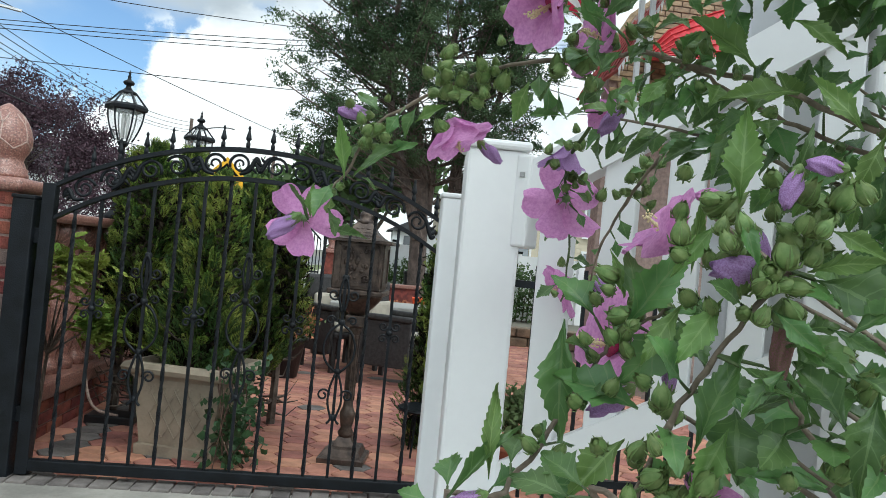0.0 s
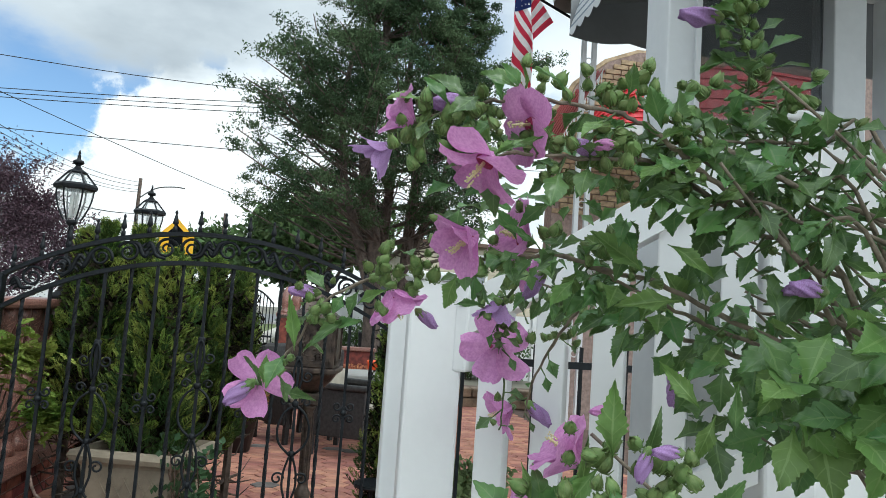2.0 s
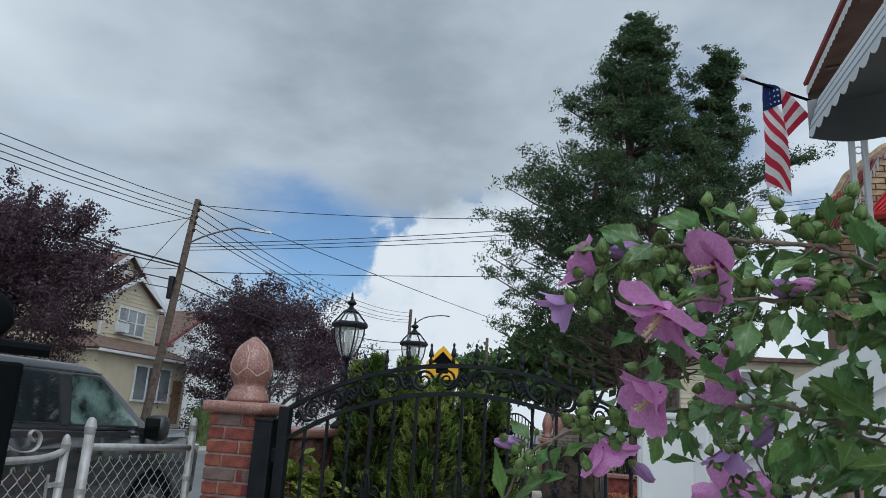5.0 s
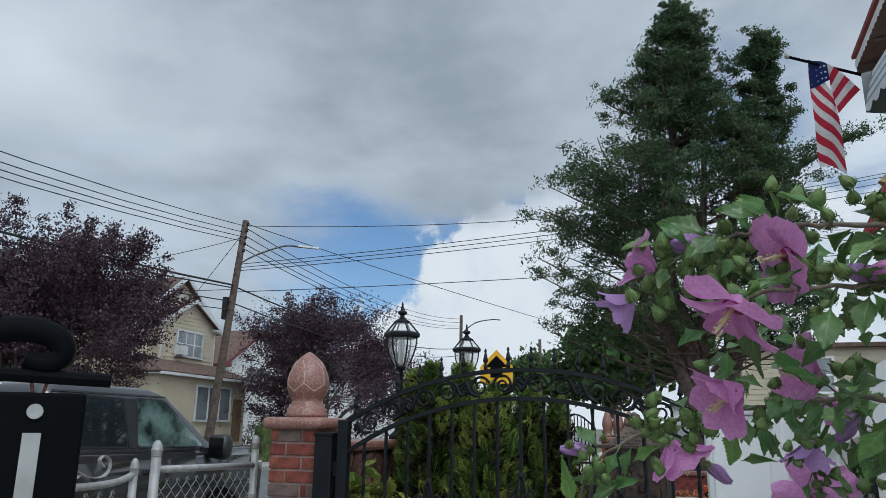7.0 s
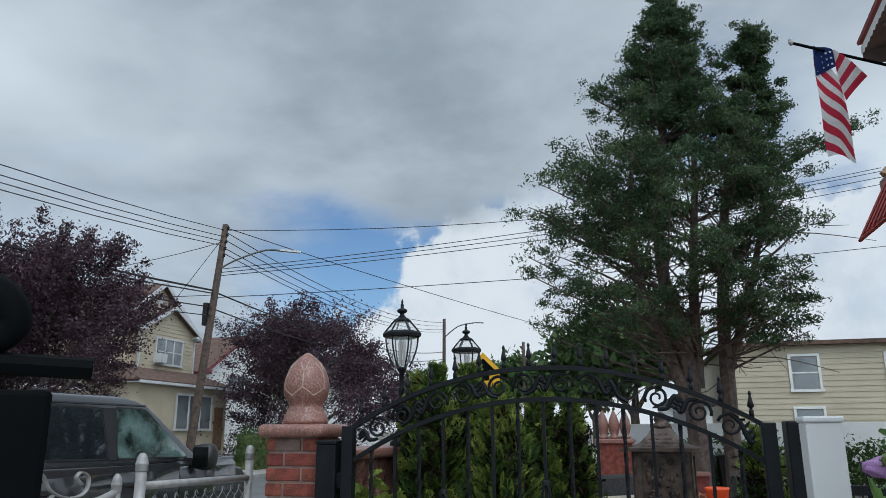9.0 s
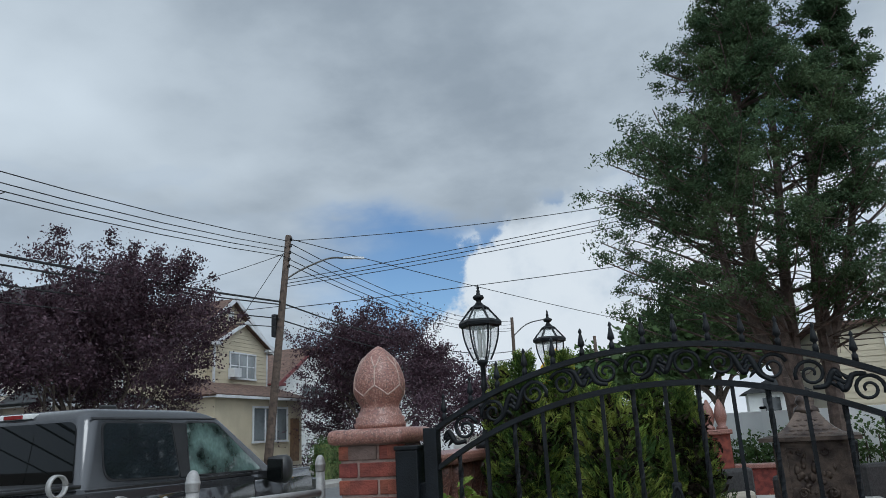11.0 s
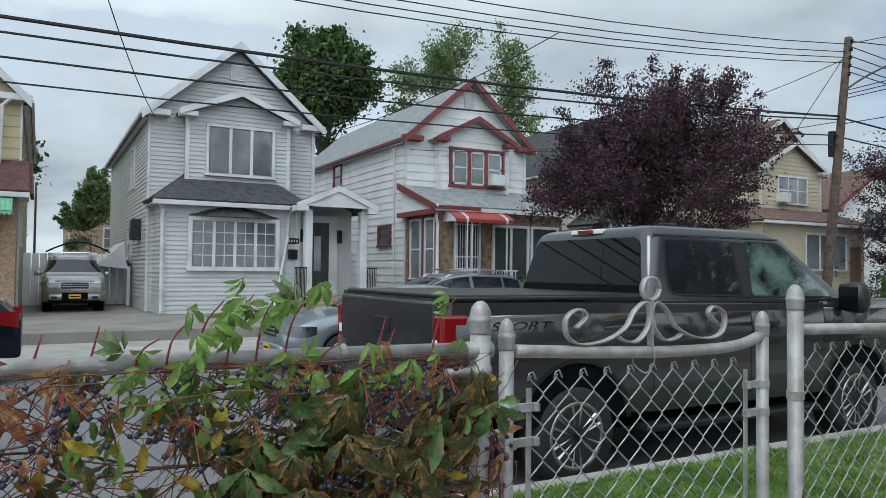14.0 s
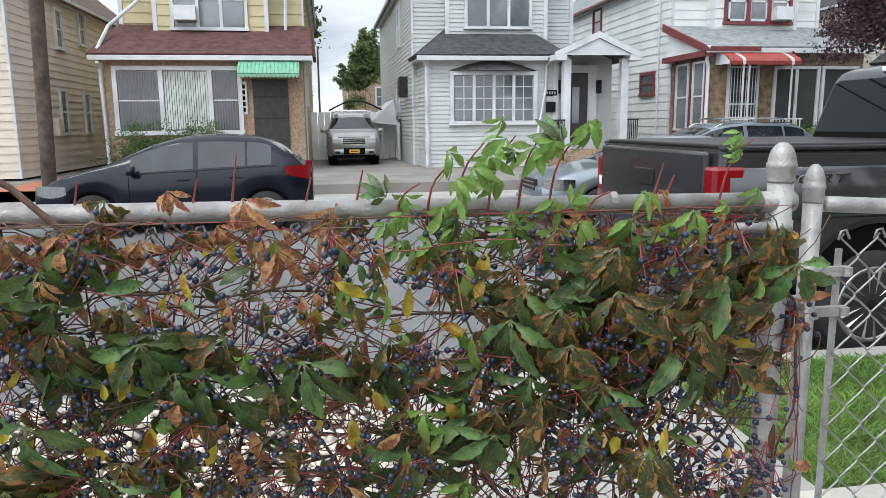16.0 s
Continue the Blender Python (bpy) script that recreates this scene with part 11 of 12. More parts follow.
for (x0, y0, x1, y1) in ((-0.11, -0.153, 0.11, -0.150), (-0.133, -0.12, -0.130, 0.12), (0.130, -0.12, 0.133, 0.12)):
    bm = bmesh.new()
    if y1 - y0 < 0.01:
        for (a, b, c, d) in ((x0, x1, 0.965, 0.985), (x0, x1, 1.175, 1.195), (x0, x0 + 0.02, 0.965, 1.195), (x1 - 0.02, x1, 0.965, 1.195)):
            box(bm, a, y0 - 0.006, c, b, y1 + 0.002, d)
    else:
        for (a, b, c, d) in ((y0, y1, 0.965, 0.985), (y0, y1, 1.175, 1.195), (y0, y0 + 0.02, 0.965, 1.195), (y1 - 0.02, y1, 0.965, 1.195)):
            box(bm, x0 - 0.005, a, c, x1 + 0.005, b, d)
    part("panel_frame", bm, "bronze", pbx)
bm = bmesh.new()
for k in range(26):
    x, z = ir.uniform(-0.075, 0.075), ir.uniform(1.0, 1.165)
    bmesh.ops.create_icosphere(bm, subdivisions=1, radius=ir.uniform(0.006, 0.014), matrix=Matrix.Translation((x, -0.152, z)) @ Matrix.Diagonal((1, 0.5, ir.uniform(0.8, 2.2), 1)))
for s in (-1, 1):
    tube(bm, [(s * 0.02 + s * p, -0.155, q) for p, q in spiral(0.03, 1.005, 0.022, 0.006, math.pi, -1.2, 14)], 0.004, 5)
    tube(bm, [(s * 0.005 + s * p, -0.155, q) for p, q in spiral(0.04, 1.158, 0.016, 0.005, math.pi, 1.1, 14)], 0.004, 5)
part("relief", bm, "bronze", pbx, "cast relief of plain raised shapes", smooth=True)
bm = bmesh.new()
rings = []
for q in range(9):
    u = q / 8
    hw, hd = 0.180 - 0.138 * u ** 0.6, 0.200 - 0.158 * u ** 0.6
    z = 1.215 + 0.095 * (u ** 1.5) + (0.0 if q else 0)
    rings.append([(-hw, -hd, z), (hw, -hd, z), (hw, hd, z), (-hw, hd, z)])
rings.insert(0, [(-0.18, -0.20, 1.20), (0.18, -0.20, 1.20), (0.18, 0.20, 1.20), (-0.18, 0.20, 1.20)])
loft(bm, rings)
part("roof", bm, "bronze", pbx, "flared scale-pattern roof")
bm = bmesh.new()
for row in range(4):
    for c in range(6):
        u = 0.2 + row * 0.18
        hw, hd = 0.180 - 0.138 * u ** 0.6, 0.200 - 0.158 * u ** 0.6
        x = (c - 2.5 + 0.5 * (row % 2)) * 0.03
        if abs(x) < hw - 0.012:
            bm = bmesh.new()
            bmesh.ops.create_icosphere(bm, subdivisions=1, radius=0.016, matrix=Matrix.Translation((x, -hd + 0.004, 1.215 + 0.095 * u ** 1.5)) @ Matrix.Diagonal((1, 0.5, 0.45, 1)))
            part("scale", bm, "bronze", pbx, smooth=True)
bm = bmesh.new()
lathe(bm, [(0.05, 1.305), (0.045, 1.325), (0.03, 1.335), (0.038, 1.35), (0.03, 1.37), (0.004, 1.385)], 12)
part("roof_knob", bm, "bronze", pbx, smooth=True)


def pot(label, x, y, r, h, material, soil="soil"):
    t = thing("flower_pot", label, "pot", pose(x, y, 0))
    bm = bmesh.new()
    lathe(bm, [(r * 0.68, 0), (r * 0.95, h * 0.88), (r * 1.08, h * 0.9), (r * 1.08, h), (r * 0.95, h), (r * 0.9, h * 0.86)], 20)
    part("pot_body", bm, material, t, smooth=True)
    bm = bmesh.new()
    lathe(bm, [(r * 0.9, h * 0.84), (r * 0.9, h * 0.87)], 16)
    part("soil", bm, soil, t)
    return t


def pot_plant(label, x, y, z, r, h, leafm, seed, n=60, size=0.03):
    t = thing("potted_plant", label, "plant")
    q = random.Random(seed)
    for k in range(14):
        bm = bmesh.new()
        tube(bm, [(x, y, z), (x + q.uniform(-r, r) * 0.8, y + q.uniform(-r, r) * 0.8, z + h * q.uniform(0.6, 1))], [0.005, 0.002], 4)
        part("stem", bm, "stemg", t)
    leaf_cloud("leaves", [(x + q.gauss(0, r * 0.5), y + q.gauss(0, r * 0.5), z + h * q.uniform(0.3, 1), 1) for _ in range(n)], 12, 0.035, size, leafm, t, seed)
    return t


pot("large black plastic flower pot on the patio", -1.08, 7.0, 0.19, 0.36, "plastic")
pot_plant("rust-coloured leafy plant in a black pot", -1.08, 7.0, 0.32, 0.22, 0.30, "flowerred", 3, 70)
pot_plant("green leafy plant in a black pot", -1.08, 7.05, 0.32, 0.2, 0.22, "greenlight", 4, 40)
pot("black plastic flower pot behind the seats", -0.85, 8.6, 0.16, 0.40, "plastic")
pot_plant("green plant in a black pot", -0.85, 8.6, 0.38, 0.18, 0.22, "greenlight", 6, 40)
pot("terracotta pot beside the fence", 0.42, 4.3, 0.13, 0.22, "terracotta")
pot_plant("leafy green plant in a terracotta pot", 0.42, 4.3, 0.2, 0.14, 0.3, "greenlight", 7, 60)
pot("dark bowl planter further back", 0.05, 11.4, 0.2, 0.25, "plastic")
pot_plant("rust-coloured plant in a bowl planter", 0.05, 11.4, 0.22, 0.25, 0.25, "flowerred", 8, 60)
bk = thing("bucket", "bright orange plastic bucket with a white shape", "bucket", pose(0.40, 11.0, 0.28))
bm = bmesh.new()
lathe(bm, [(0.11, 0), (0.14, 0.26), (0.15, 0.27), (0.15, 0.30), (0.135, 0.30), (0.125, 0.1)], 20)
part("shell", bm, "orange", bk, smooth=True)
part("emblem", bx(-0.05, -0.137, 0.09, 0.05, -0.128, 0.19), "white", bk, "white square emblem", at=pose(0, 0, 0, -6))
lw = thing("retaining_wall", "low tan stone retaining wall at the end of the patio", "wall")
for k in range(16):
    for j in range(2):
        part("stone", bx(-1.6 + k * 0.36 + (0.18 if j else 0), 10.9, j * 0.14, -1.26 + k * 0.36 + (0.18 if j else 0), 11.2, j * 0.14 + 0.13, 0.02), "fieldstone", lw)


def wicker_chair(label, x, y, rz):
    t = thing("patio_chair", label, "chair", pose(x, y, 0, 0, 0, rz), group="patio seats")
    part("seat", bx(-0.28, -0.27, 0.32, 0.28, 0.27, 0.38, 0.02), "wicker", t)
    part("cushion", bx(-0.25, -0.25, 0.38, 0.25, 0.24, 0.46, 0.035), "cushion", t, "beige seat cushion")
    part("backrest", bx(-0.28, 0.22, 0.35, 0.28, 0.30, 0.90, 0.03), "wicker", t)
    part("back_cushion", bx(-0.22, 0.16, 0.46, 0.22, 0.22, 0.72, 0.03), "cushion", t, "beige back cushion")
    for s in (-1, 1):
        part("armrest", bx(s * 0.30 - 0.04, -0.27, 0.58, s * 0.30 + 0.04, 0.28, 0.63, 0.015), "wicker", t)
        part("arm_panel", bx(s * 0.30 - 0.02, -0.25, 0.18, s * 0.30 + 0.02, 0.26, 0.58, 0.01), "wicker", t)
        for yy in (-0.24, 0.24):
            part("leg", bx(s * 0.27 - 0.02, yy - 0.02, 0, s * 0.27 + 0.02, yy + 0.02, 0.34), "wicker", t)
    return t


wicker_chair("dark wicker patio chair with beige cushions", -0.10, 7.1, 65)
wicker_chair("dark wicker patio chair with a tall beige back", -0.62, 7.7, 40)
wicker_chair("dark wicker patio chair with beige cushions", 0.3, 8.4, 220)
tb = thing("patio_table", "low patio table with a grey slab top", "table", pose(-0.2, 7.95, 0))
part("tabletop", bx(-0.55, -0.4, 0.60, 0.55, 0.4, 0.65, 0.01), "walk", tb)
for x in (-0.48, 0.48):
    for y in (-0.33, 0.33):
        part("leg", bx(x - 0.03, y - 0.03, 0, x + 0.03, y + 0.03, 0.6), "wicker", tb)
hs = thing("hose_reel", "coiled garden hose on a black base by the wall", "hose")
part("reel_base", bx(-1.98, 4.95, 0, -1.70, 5.12, 0.05, 0.01), "plastic", hs)
bm = bmesh.new()
tube(bm, smooth_path([(-1.80, 4.98, 0.05), (-1.92, 4.9, 0.12), (-1.98, 4.9, 0.35), (-1.96, 4.92, 0.6), (-1.93, 4.95, 0.72)], 4), 0.009, 6)
part("hose", bm, "granite_line", hs, "pale pink hose")
fs_ = thing("round_side_table", "black metal mesh side table", "table", pose(-0.02, 4.75, 0))
bm = bmesh.new()
lathe(bm, [(0.14, 0.26), (0.145, 0.27), (0.14, 0.28)], 20)
part("tabletop", bm, "iron", fs_)
for k in range(3):
    a = 2 * math.pi * k / 3
    bm = bmesh.new()
    tube(bm, [(0.11 * math.cos(a), 0.11 * math.sin(a), 0), (0.08 * math.cos(a), 0.08 * math.sin(a), 0.27)], 0.007, 5)
    part("leg", bm, "iron", fs_)

# brick pier with granite balusters at the end of the patio, and an iron gate beside it
ep = thing("garden_wall", "red brick garden wall with a granite baluster group", "wall")
part("core", bx(-1.14, 12.5, -0.05, -0.62, 12.9, 1.10), "brick", ep)
part("coping", bx(-1.18, 12.46, 1.10, -0.58, 12.94, 1.17, 0.015), "granite", ep)
for x in (-1.05, -0.88, -0.71):
    bm = bmesh.new()
    lathe(bm, [(0.08, 1.17), (0.08, 1.20), (0.055, 1.22), (0.075, 1.29), (0.09, 1.36), (0.075, 1.45), (0.045, 1.53), (0.012, 1.60)], 12, (x, 12.7, 0))
    part("baluster", bm, "granite", ep, smooth=True)
part("low_wall", bx(-0.62, 12.56, -0.05, 0.45, 12.80, 0.62), "brick", ep)
part("low_coping", bx(-0.62, 12.53, 0.62, 0.48, 12.83, 0.68, 0.012), "granite", ep)
ig = thing("iron_side_gate", "black iron gate with close bars and an arched top", "gate")
for k in range(13):
    x = -1.90 + k * 0.055
    h = 1.30 + 0.22 * math.sin(math.pi * k / 12)
    part("bar", bx(x - 0.008, 12.6, 0.0, x + 0.008, 12.616, h), "iron", ig)
bm = bmesh.new()
tube(bm, [(-1.90 + 0.66 * k / 12, 12.608, 1.30 + 0.22 * math.sin(math.pi * k / 12)) for k in range(13)], 0.016, 6)
part("arch_bar", bm, "iron", ig)
for z in (0.12, 0.75):
    part("rail", bx(-1.91, 12.595, z, -1.23, 12.62, z + 0.03), "iron", ig)

# white vinyl fence and buildings at the back
bf = thing("vinyl_fence", "white vinyl privacy fence at the back of the lot", "fence")
for k in range(-1, 6):
    part("panel", bx(0.12 + k * 1.4, 16.4, -0.02, 1.46 + k * 1.4, 16.45, 1.42), "vinyl", bf)
    part("post", bx(1.46 + k * 1.4, 16.36, -0.02, 1.54 + k * 1.4, 16.49, 1.46), "vinyl", bf)
    part("post_cap", bx(1.44 + k * 1.4, 16.34, 1.46, 1.56 + k * 1.4, 16.51, 1.51, 0.01), "black", bf)
for k in range(2):
    bn = thing("wheelie_bin", "grey plastic rubbish bin", "bin", pose(0.55 + k * 0.55, 15.2, 0))
    bm = bmesh.new()
    lathe(bm, [(0.19, 0), (0.24, 0.8)], 4, square=1)
    part("bin_body", bm, "darkmetal", bn)
    part("lid", bx(-0.25, -0.25, 0.8, 0.25, 0.25, 0.87, 0.02), "darkmetal", bn)
bh_ = thing("hedge", "loose green hedge before the white fence", "hedge")
bm = bmesh.new()
for k in range(40):
    hx_, hy_ = -1.2 + k * 0.13, 15.95 + ir.uniform(-0.15, 0.15)
    tube(bm, [(hx_, hy_, -0.02), (hx_ + ir.uniform(-0.1, 0.1), hy_, 0.9 + ir.uniform(-0.2, 0.2))], [0.02, 0.006], 4)
ob = part("twig_mass", bm, "bark", bh_)
ob["kind"] = "stuff"
leaf_cloud("leaves", [(ir.uniform(-1.3, 4.0), 15.95 + ir.uniform(-0.3, 0.25), ir.uniform(0.05, 1.0) + 0.2 * math.sin(k), 1) for k in range(420)], 22, 0.10, 0.055, "green", bh_, 71)
tbld = thing("apartment_building", "tan-sided building behind the cedar", "building")
part("wall_core", bx(3.0, 30.0, -0.05, 14.0, 42, 4.3), "sidingtan", tbld)
bm = bmesh.new()
boards(bm, "x", 30.0, lambda z: 3.0, lambda z: 14.0, 0, 4.3, 0.2, -1)
part("siding", bm, "sidingtan", tbld)
for x in (5.2, 8.4, 11.0):
    for z in (0.8, 2.7):
        window(tbld, 30.0, x, x + 0.9, z, z + 1.2, 1, "white", "winglass", face="y", out=-1)
part("roof", bx(2.8, 29.7, 4.3, 14.3, 42, 4.45), "shinglebrown", tbld)
shed = thing("garden_shed", "small white shed beyond the patio", "shed")
part("shed_wall", bx(0.3, 26.0, -0.05, 1.9, 28.0, 2.1), "sidingwhite", shed)
bm = bmesh.new()
loft(bm, [[(0.1, y, 2.05), (1.1, y, 2.55), (2.1, y, 2.05)] for y in (25.8, 28.2)])
part("shed_roof", bm, "shingle", shed)
part("shed_window", bx(0.7, 25.97, 1.5, 1.2, 26.0, 1.9), "darkglass", shed)

# ---------------- near porch ----------------
po = thing("porch_enclosure", "white aluminium porch window and post", "porch")
part("porch_post", bx(0.140, 1.60, 0.9, 0.206, 1.69, 2.10, 0.004), "alu", po, "white square post")
part("post_bead", bx(0.190, 1.592, 0.9, 0.200, 1.60, 2.08), "alu", po)
part("window_head", bx(0.206, 1.61, 1.93, 1.6, 1.67, 2.10), "alu", po)
part("window_jamb", bx(0.468, 1.605, 1.0, 0.535, 1.67, 1.93, 0.003), "alu", po)
part("window_jamb", bx(0.60, 1.605, 1.0, 0.66, 1.67, 1.93, 0.003), "alu", po)
part("window_sill", bx(0.206, 1.59, 1.575, 1.6, 1.68, 1.612, 0.004), "alu", po)
part("lower_panel", bx(0.206, 1.615, 0.4, 1.6, 1.66, 1.575), "vinyl", po)
part("glass", bx(0.206, 1.636, 1.612, 0.468, 1.642, 1.93), "storm", po, "dark storm window glass")
part("glass", bx(0.66, 1.636, 1.612, 1.6, 1.642, 1.93), "storm", po, "dark storm window glass")
part("porch_floor", bx(0.15, 1.62, 0.3, 1.9, 2.65, 0.42), "concrete", po)
part("porch_skirt", bx(0.15, 1.66, -0.02, 1.9, 2.65, 0.3), "vinyl", po)

na = thing("porch_awning", "white and grey striped aluminium awning with scalloped valance", "awning")
AX, AY0, AY1, AZ = 0.14, -0.4, 2.15, 1.985
n = 46
bm, b2, b3 = bmesh.new(), bmesh.new(), bmesh.new()
for i in range(n):
    y0, y1 = AY0 + (AY1 - AY0) * i / n, AY0 + (AY1 - AY0) * (i + 1) / n
    ym = (y0 + y1) / 2
    # scalloped lip
    q = 5
    for k in range(q):
        u0, u1 = y0 + (y1 - y0) * k / q, y0 + (y1 - y0) * (k + 1) / q
        d0, d1 = 0.014 * math.sin(math.pi * k / q), 0.014 * math.sin(math.pi * (k + 1) / q)
        quad(bm, (AX, u0, AZ + 0.022), (AX, u1, AZ + 0.022), (AX, u1, AZ + 0.012 - d1), (AX, u0, AZ + 0.012 - d0))
part("valance_lip", bm, "alu", na, "white scalloped edge")
for k, (mt_, z0, z1, x0, x1) in enumerate((("bluestripe", 0.022, 0.032, 0.0, -0.003), ("alu", 0.032, 0.050, -0.003, -0.008), ("bluestripe", 0.050, 0.060, -0.008, -0.011), ("alu", 0.060, 0.078, -0.011, -0.016), ("bluestripe", 0.078, 0.088, -0.016, -0.02), ("alu", 0.088, 0.104, -0.02, -0.024))):
    bm = bmesh.new()
    loft(bm, [[(AX - x0, y, AZ + z0), (AX - x1, y, AZ + z1), (AX - x1 + 0.01, y, AZ + z1), (AX - x0 + 0.01, y, AZ + z0)] for y in (AY0, AY1)])
    part("valance_strip", bm, mt_, na)
bm = bmesh.new()
slab(bm, [(AX + 0.03, AY0, AZ + 0.10), (AX + 0.03, AY1, AZ + 0.10), (1.7, AY1, AZ + 0.42), (1.7, AY0, AZ + 0.42)], 0.012)
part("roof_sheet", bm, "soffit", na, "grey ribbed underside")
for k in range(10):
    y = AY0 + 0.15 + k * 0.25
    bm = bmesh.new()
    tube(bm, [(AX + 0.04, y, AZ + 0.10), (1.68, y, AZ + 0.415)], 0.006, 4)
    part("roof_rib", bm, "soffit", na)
# end panel hangs backlit: its shade is put into the grey colour
bm = bmesh.new()
for k in range(40):
    x0, x1 = AX + 0.02 * 0 + k * 0.04, AX + (k + 1) * 0.04
    for j in range(4):
        u0, u1 = x0 + 0.01 * j, x0 + 0.01 * (j + 1)
        w0, w1 = (u0 - AX) / 0.16, (u1 - AX) / 0.16
        d0, d1 = 0.010 * abs(math.sin(math.pi * w0)), 0.010 * abs(math.sin(math.pi * w1))
        quad(bm, (u0, AY1, AZ + 0.10 + (u0 - AX) * 0.2), (u1, AY1, AZ + 0.10 + (u1 - AX) * 0.2), (u1, AY1, AZ + 0.005 - d1), (u0, AY1, AZ + 0.005 - d0))
part("end_valance", bm, "soffit", na, "scalloped end panel in backlit grey")

# ---------------- neighbour's house with red awnings and flag ----------------
nh = thing("neighbour_house", "tan brick house front with rounded parapet and red awning", "house")
bm = bmesh.new()
prof = [(2.35, -0.05), (2.35, 4.05), (2.50, 4.22), (2.62, 4.44), (3.03, 4.79), (3.46, 4.97), (8.0, 5.2), (8.0, -0.05)]
a = [bm.verts.new((x, 9.3, z)) for x, z in prof]
b = [bm.verts.new((x, 9.6, z)) for x, z in prof]
bm.faces.new(a)
bm.faces.new(b[::-1])
for i in range(len(prof)):
    bm.faces.new((a[i], a[(i + 1) % len(prof)], b[(i + 1) % len(prof)], b[i]))
part("front_wall", bm, "mortar", nh)
nb = brick_mesh(0.2, 0.03, 0.062, "brick")
nb.materials.append(M["tanbrick"])
cnt = 0
for row in range(66):
    z = 4.92 - row * 0.074
    for c in range(12):
        x = 2.35 + c * 0.212 + (0.106 if row % 2 else 0)
        lim = 2.34
        for (xa, za), (xb, zb) in zip(prof[1:6], prof[2:7]):
            if za <= z + 0.06 <= zb:
                lim = xa + (xb - xa) * (z + 0.06 - za) / (zb - za)
        if x > lim and z + 0.07 < 5.0 and x < 4.6 and cnt < 300 and z > 2.0:
            share("brick", nb, nh, Matrix.Translation((x, 9.275, z)))
            cnt += 1
bm = bmesh.new()
tube(bm, [(x, 9.42, z + 0.02) for x, z in prof[1:7]], 0.06, 6)
part("parapet_cap", bm, "tanbrick", nh)
ra = thing("red_awning", "bright red metal window awning with white edge", "awning")
HOOD = [(2.75, 3.95), (3.03, 4.32), (3.35, 4.52), (3.68, 4.68), (4.24, 4.93), (5.0, 4.99), (6.1, 4.95)]
bm = bmesh.new()
loft(bm, [[(x, 9.31, along_profile(HOOD, x)), (x, 8.6, 3.76), (x, 8.62, 3.71), (x, 9.31, min(3.9, along_profile(HOOD, x) - 0.04))] for x in (2.75 + 3.3 * i / 22 for i in range(23))])
part("hood", bm, "brightred", ra)
for k in range(7):
    # ribs along the hood
    f = (k + 0.5) / 7
    bm = bmesh.new()
    tube(bm, [(x, 8.6 + 0.70 * f, 3.76 + (along_profile(HOOD, x) - 3.76) * f + 0.004) for x in (2.80 + 3.2 * i / 14 for i in range(15))], 0.011, 4)
    part("rib", bm, "brightred", ra)
bm = bmesh.new()
for k in range(26):
    x0 = 2.72 + k * 0.13
    slab(bm, [(x0, 8.585, 3.76), (x0 + 0.13, 8.585, 3.76), (x0 + 0.13, 8.585, 3.68), (x0 + 0.065, 8.585, 3.635), (x0, 8.585, 3.68)], 0.012)
part("scalloped_edge", bm, "white", ra, "white scalloped lower edge")
r2 = thing("red_awning", "red slatted side awning with white zigzag trim", "awning")
bm = bmesh.new()
slab(bm, [(2.38, 9.31, 4.1), (2.38, 7.8, 4.1), (1.95, 7.8, 3.3), (1.95, 9.31, 3.3)], 0.03)
part("slope", bm, "redawn", r2)
for k in range(8):
    bm = bmesh.new()
    tube(bm, [(2.365, 7.9 + k * 0.17, 4.11), (1.94, 7.9 + k * 0.17, 3.32)], 0.012, 4)
    part("rib", bm, "redawn", r2)
bm = bmesh.new()
for k in range(12):
    x0, x1 = 1.95 + 0.43 * k / 12, 1.95 + 0.43 * (k + 1) / 12
    z0, z1 = 3.3 + 0.8 * k / 12, 3.3 + 0.8 * (k + 1) / 12
    vs = [bm.verts.new(p) for p in ((x0, 7.78, z0), (x1, 7.78, z1), ((x0 + x1) / 2, 7.78, (z0 + z1) / 2 - 0.14))]
    bm.faces.new(vs)
part("zigzag_trim", bm, "white", r2)
ba = thing("brown_awning", "large awning with red edge and brown underside", "awning")


def edge_x(y):
    return 1.69 - 0.069 * (7.5 - y)


bm = bmesh.new()
slab(bm, [(edge_x(7.5), 7.5, 4.66), (edge_x(2.5), 2.5, 4.66), (4.5, 2.5, 5.1), (4.5, 7.5, 5.1)], 0.05)
part("underside", bm, "brownsoffit", ba)
for k in range(4):
    bm = bmesh.new()
    tube(bm, [(edge_x(7.0 - k * 1.1) + 0.05, 7.0 - k * 1.1, 4.65), (4.4, 7.0 - k * 1.1, 5.06)], 0.02, 4)
    part("rafter", bm, "brownsoffit", ba)
bm = bmesh.new()
for k in range(100):
    y0, y1 = 2.5 + k * 0.05, 2.55 + k * 0.05
    quad(bm, (edge_x(y0) - 0.01, y0, 4.70), (edge_x(y1) - 0.01, y1, 4.70), (edge_x(y1) - 0.01, y1, 4.63 - 0.02 * (k % 2)), (edge_x(y0) - 0.01, y0, 4.63 - 0.02 * ((k + 1) % 2)))
part("fringe", bm, "white", ba)
bm = bmesh.new()
slab(bm, [(edge_x(7.5) - 0.03, 7.5, 4.73), (edge_x(2.5) - 0.03, 2.5, 4.73), (edge_x(2.5) + 0.01, 2.5, 4.74), (edge_x(7.5) + 0.01, 7.5, 4.74)], 0.03)
part("edge_strip", bm, "redawn", ba, "red edge strip")
bm = bmesh.new()
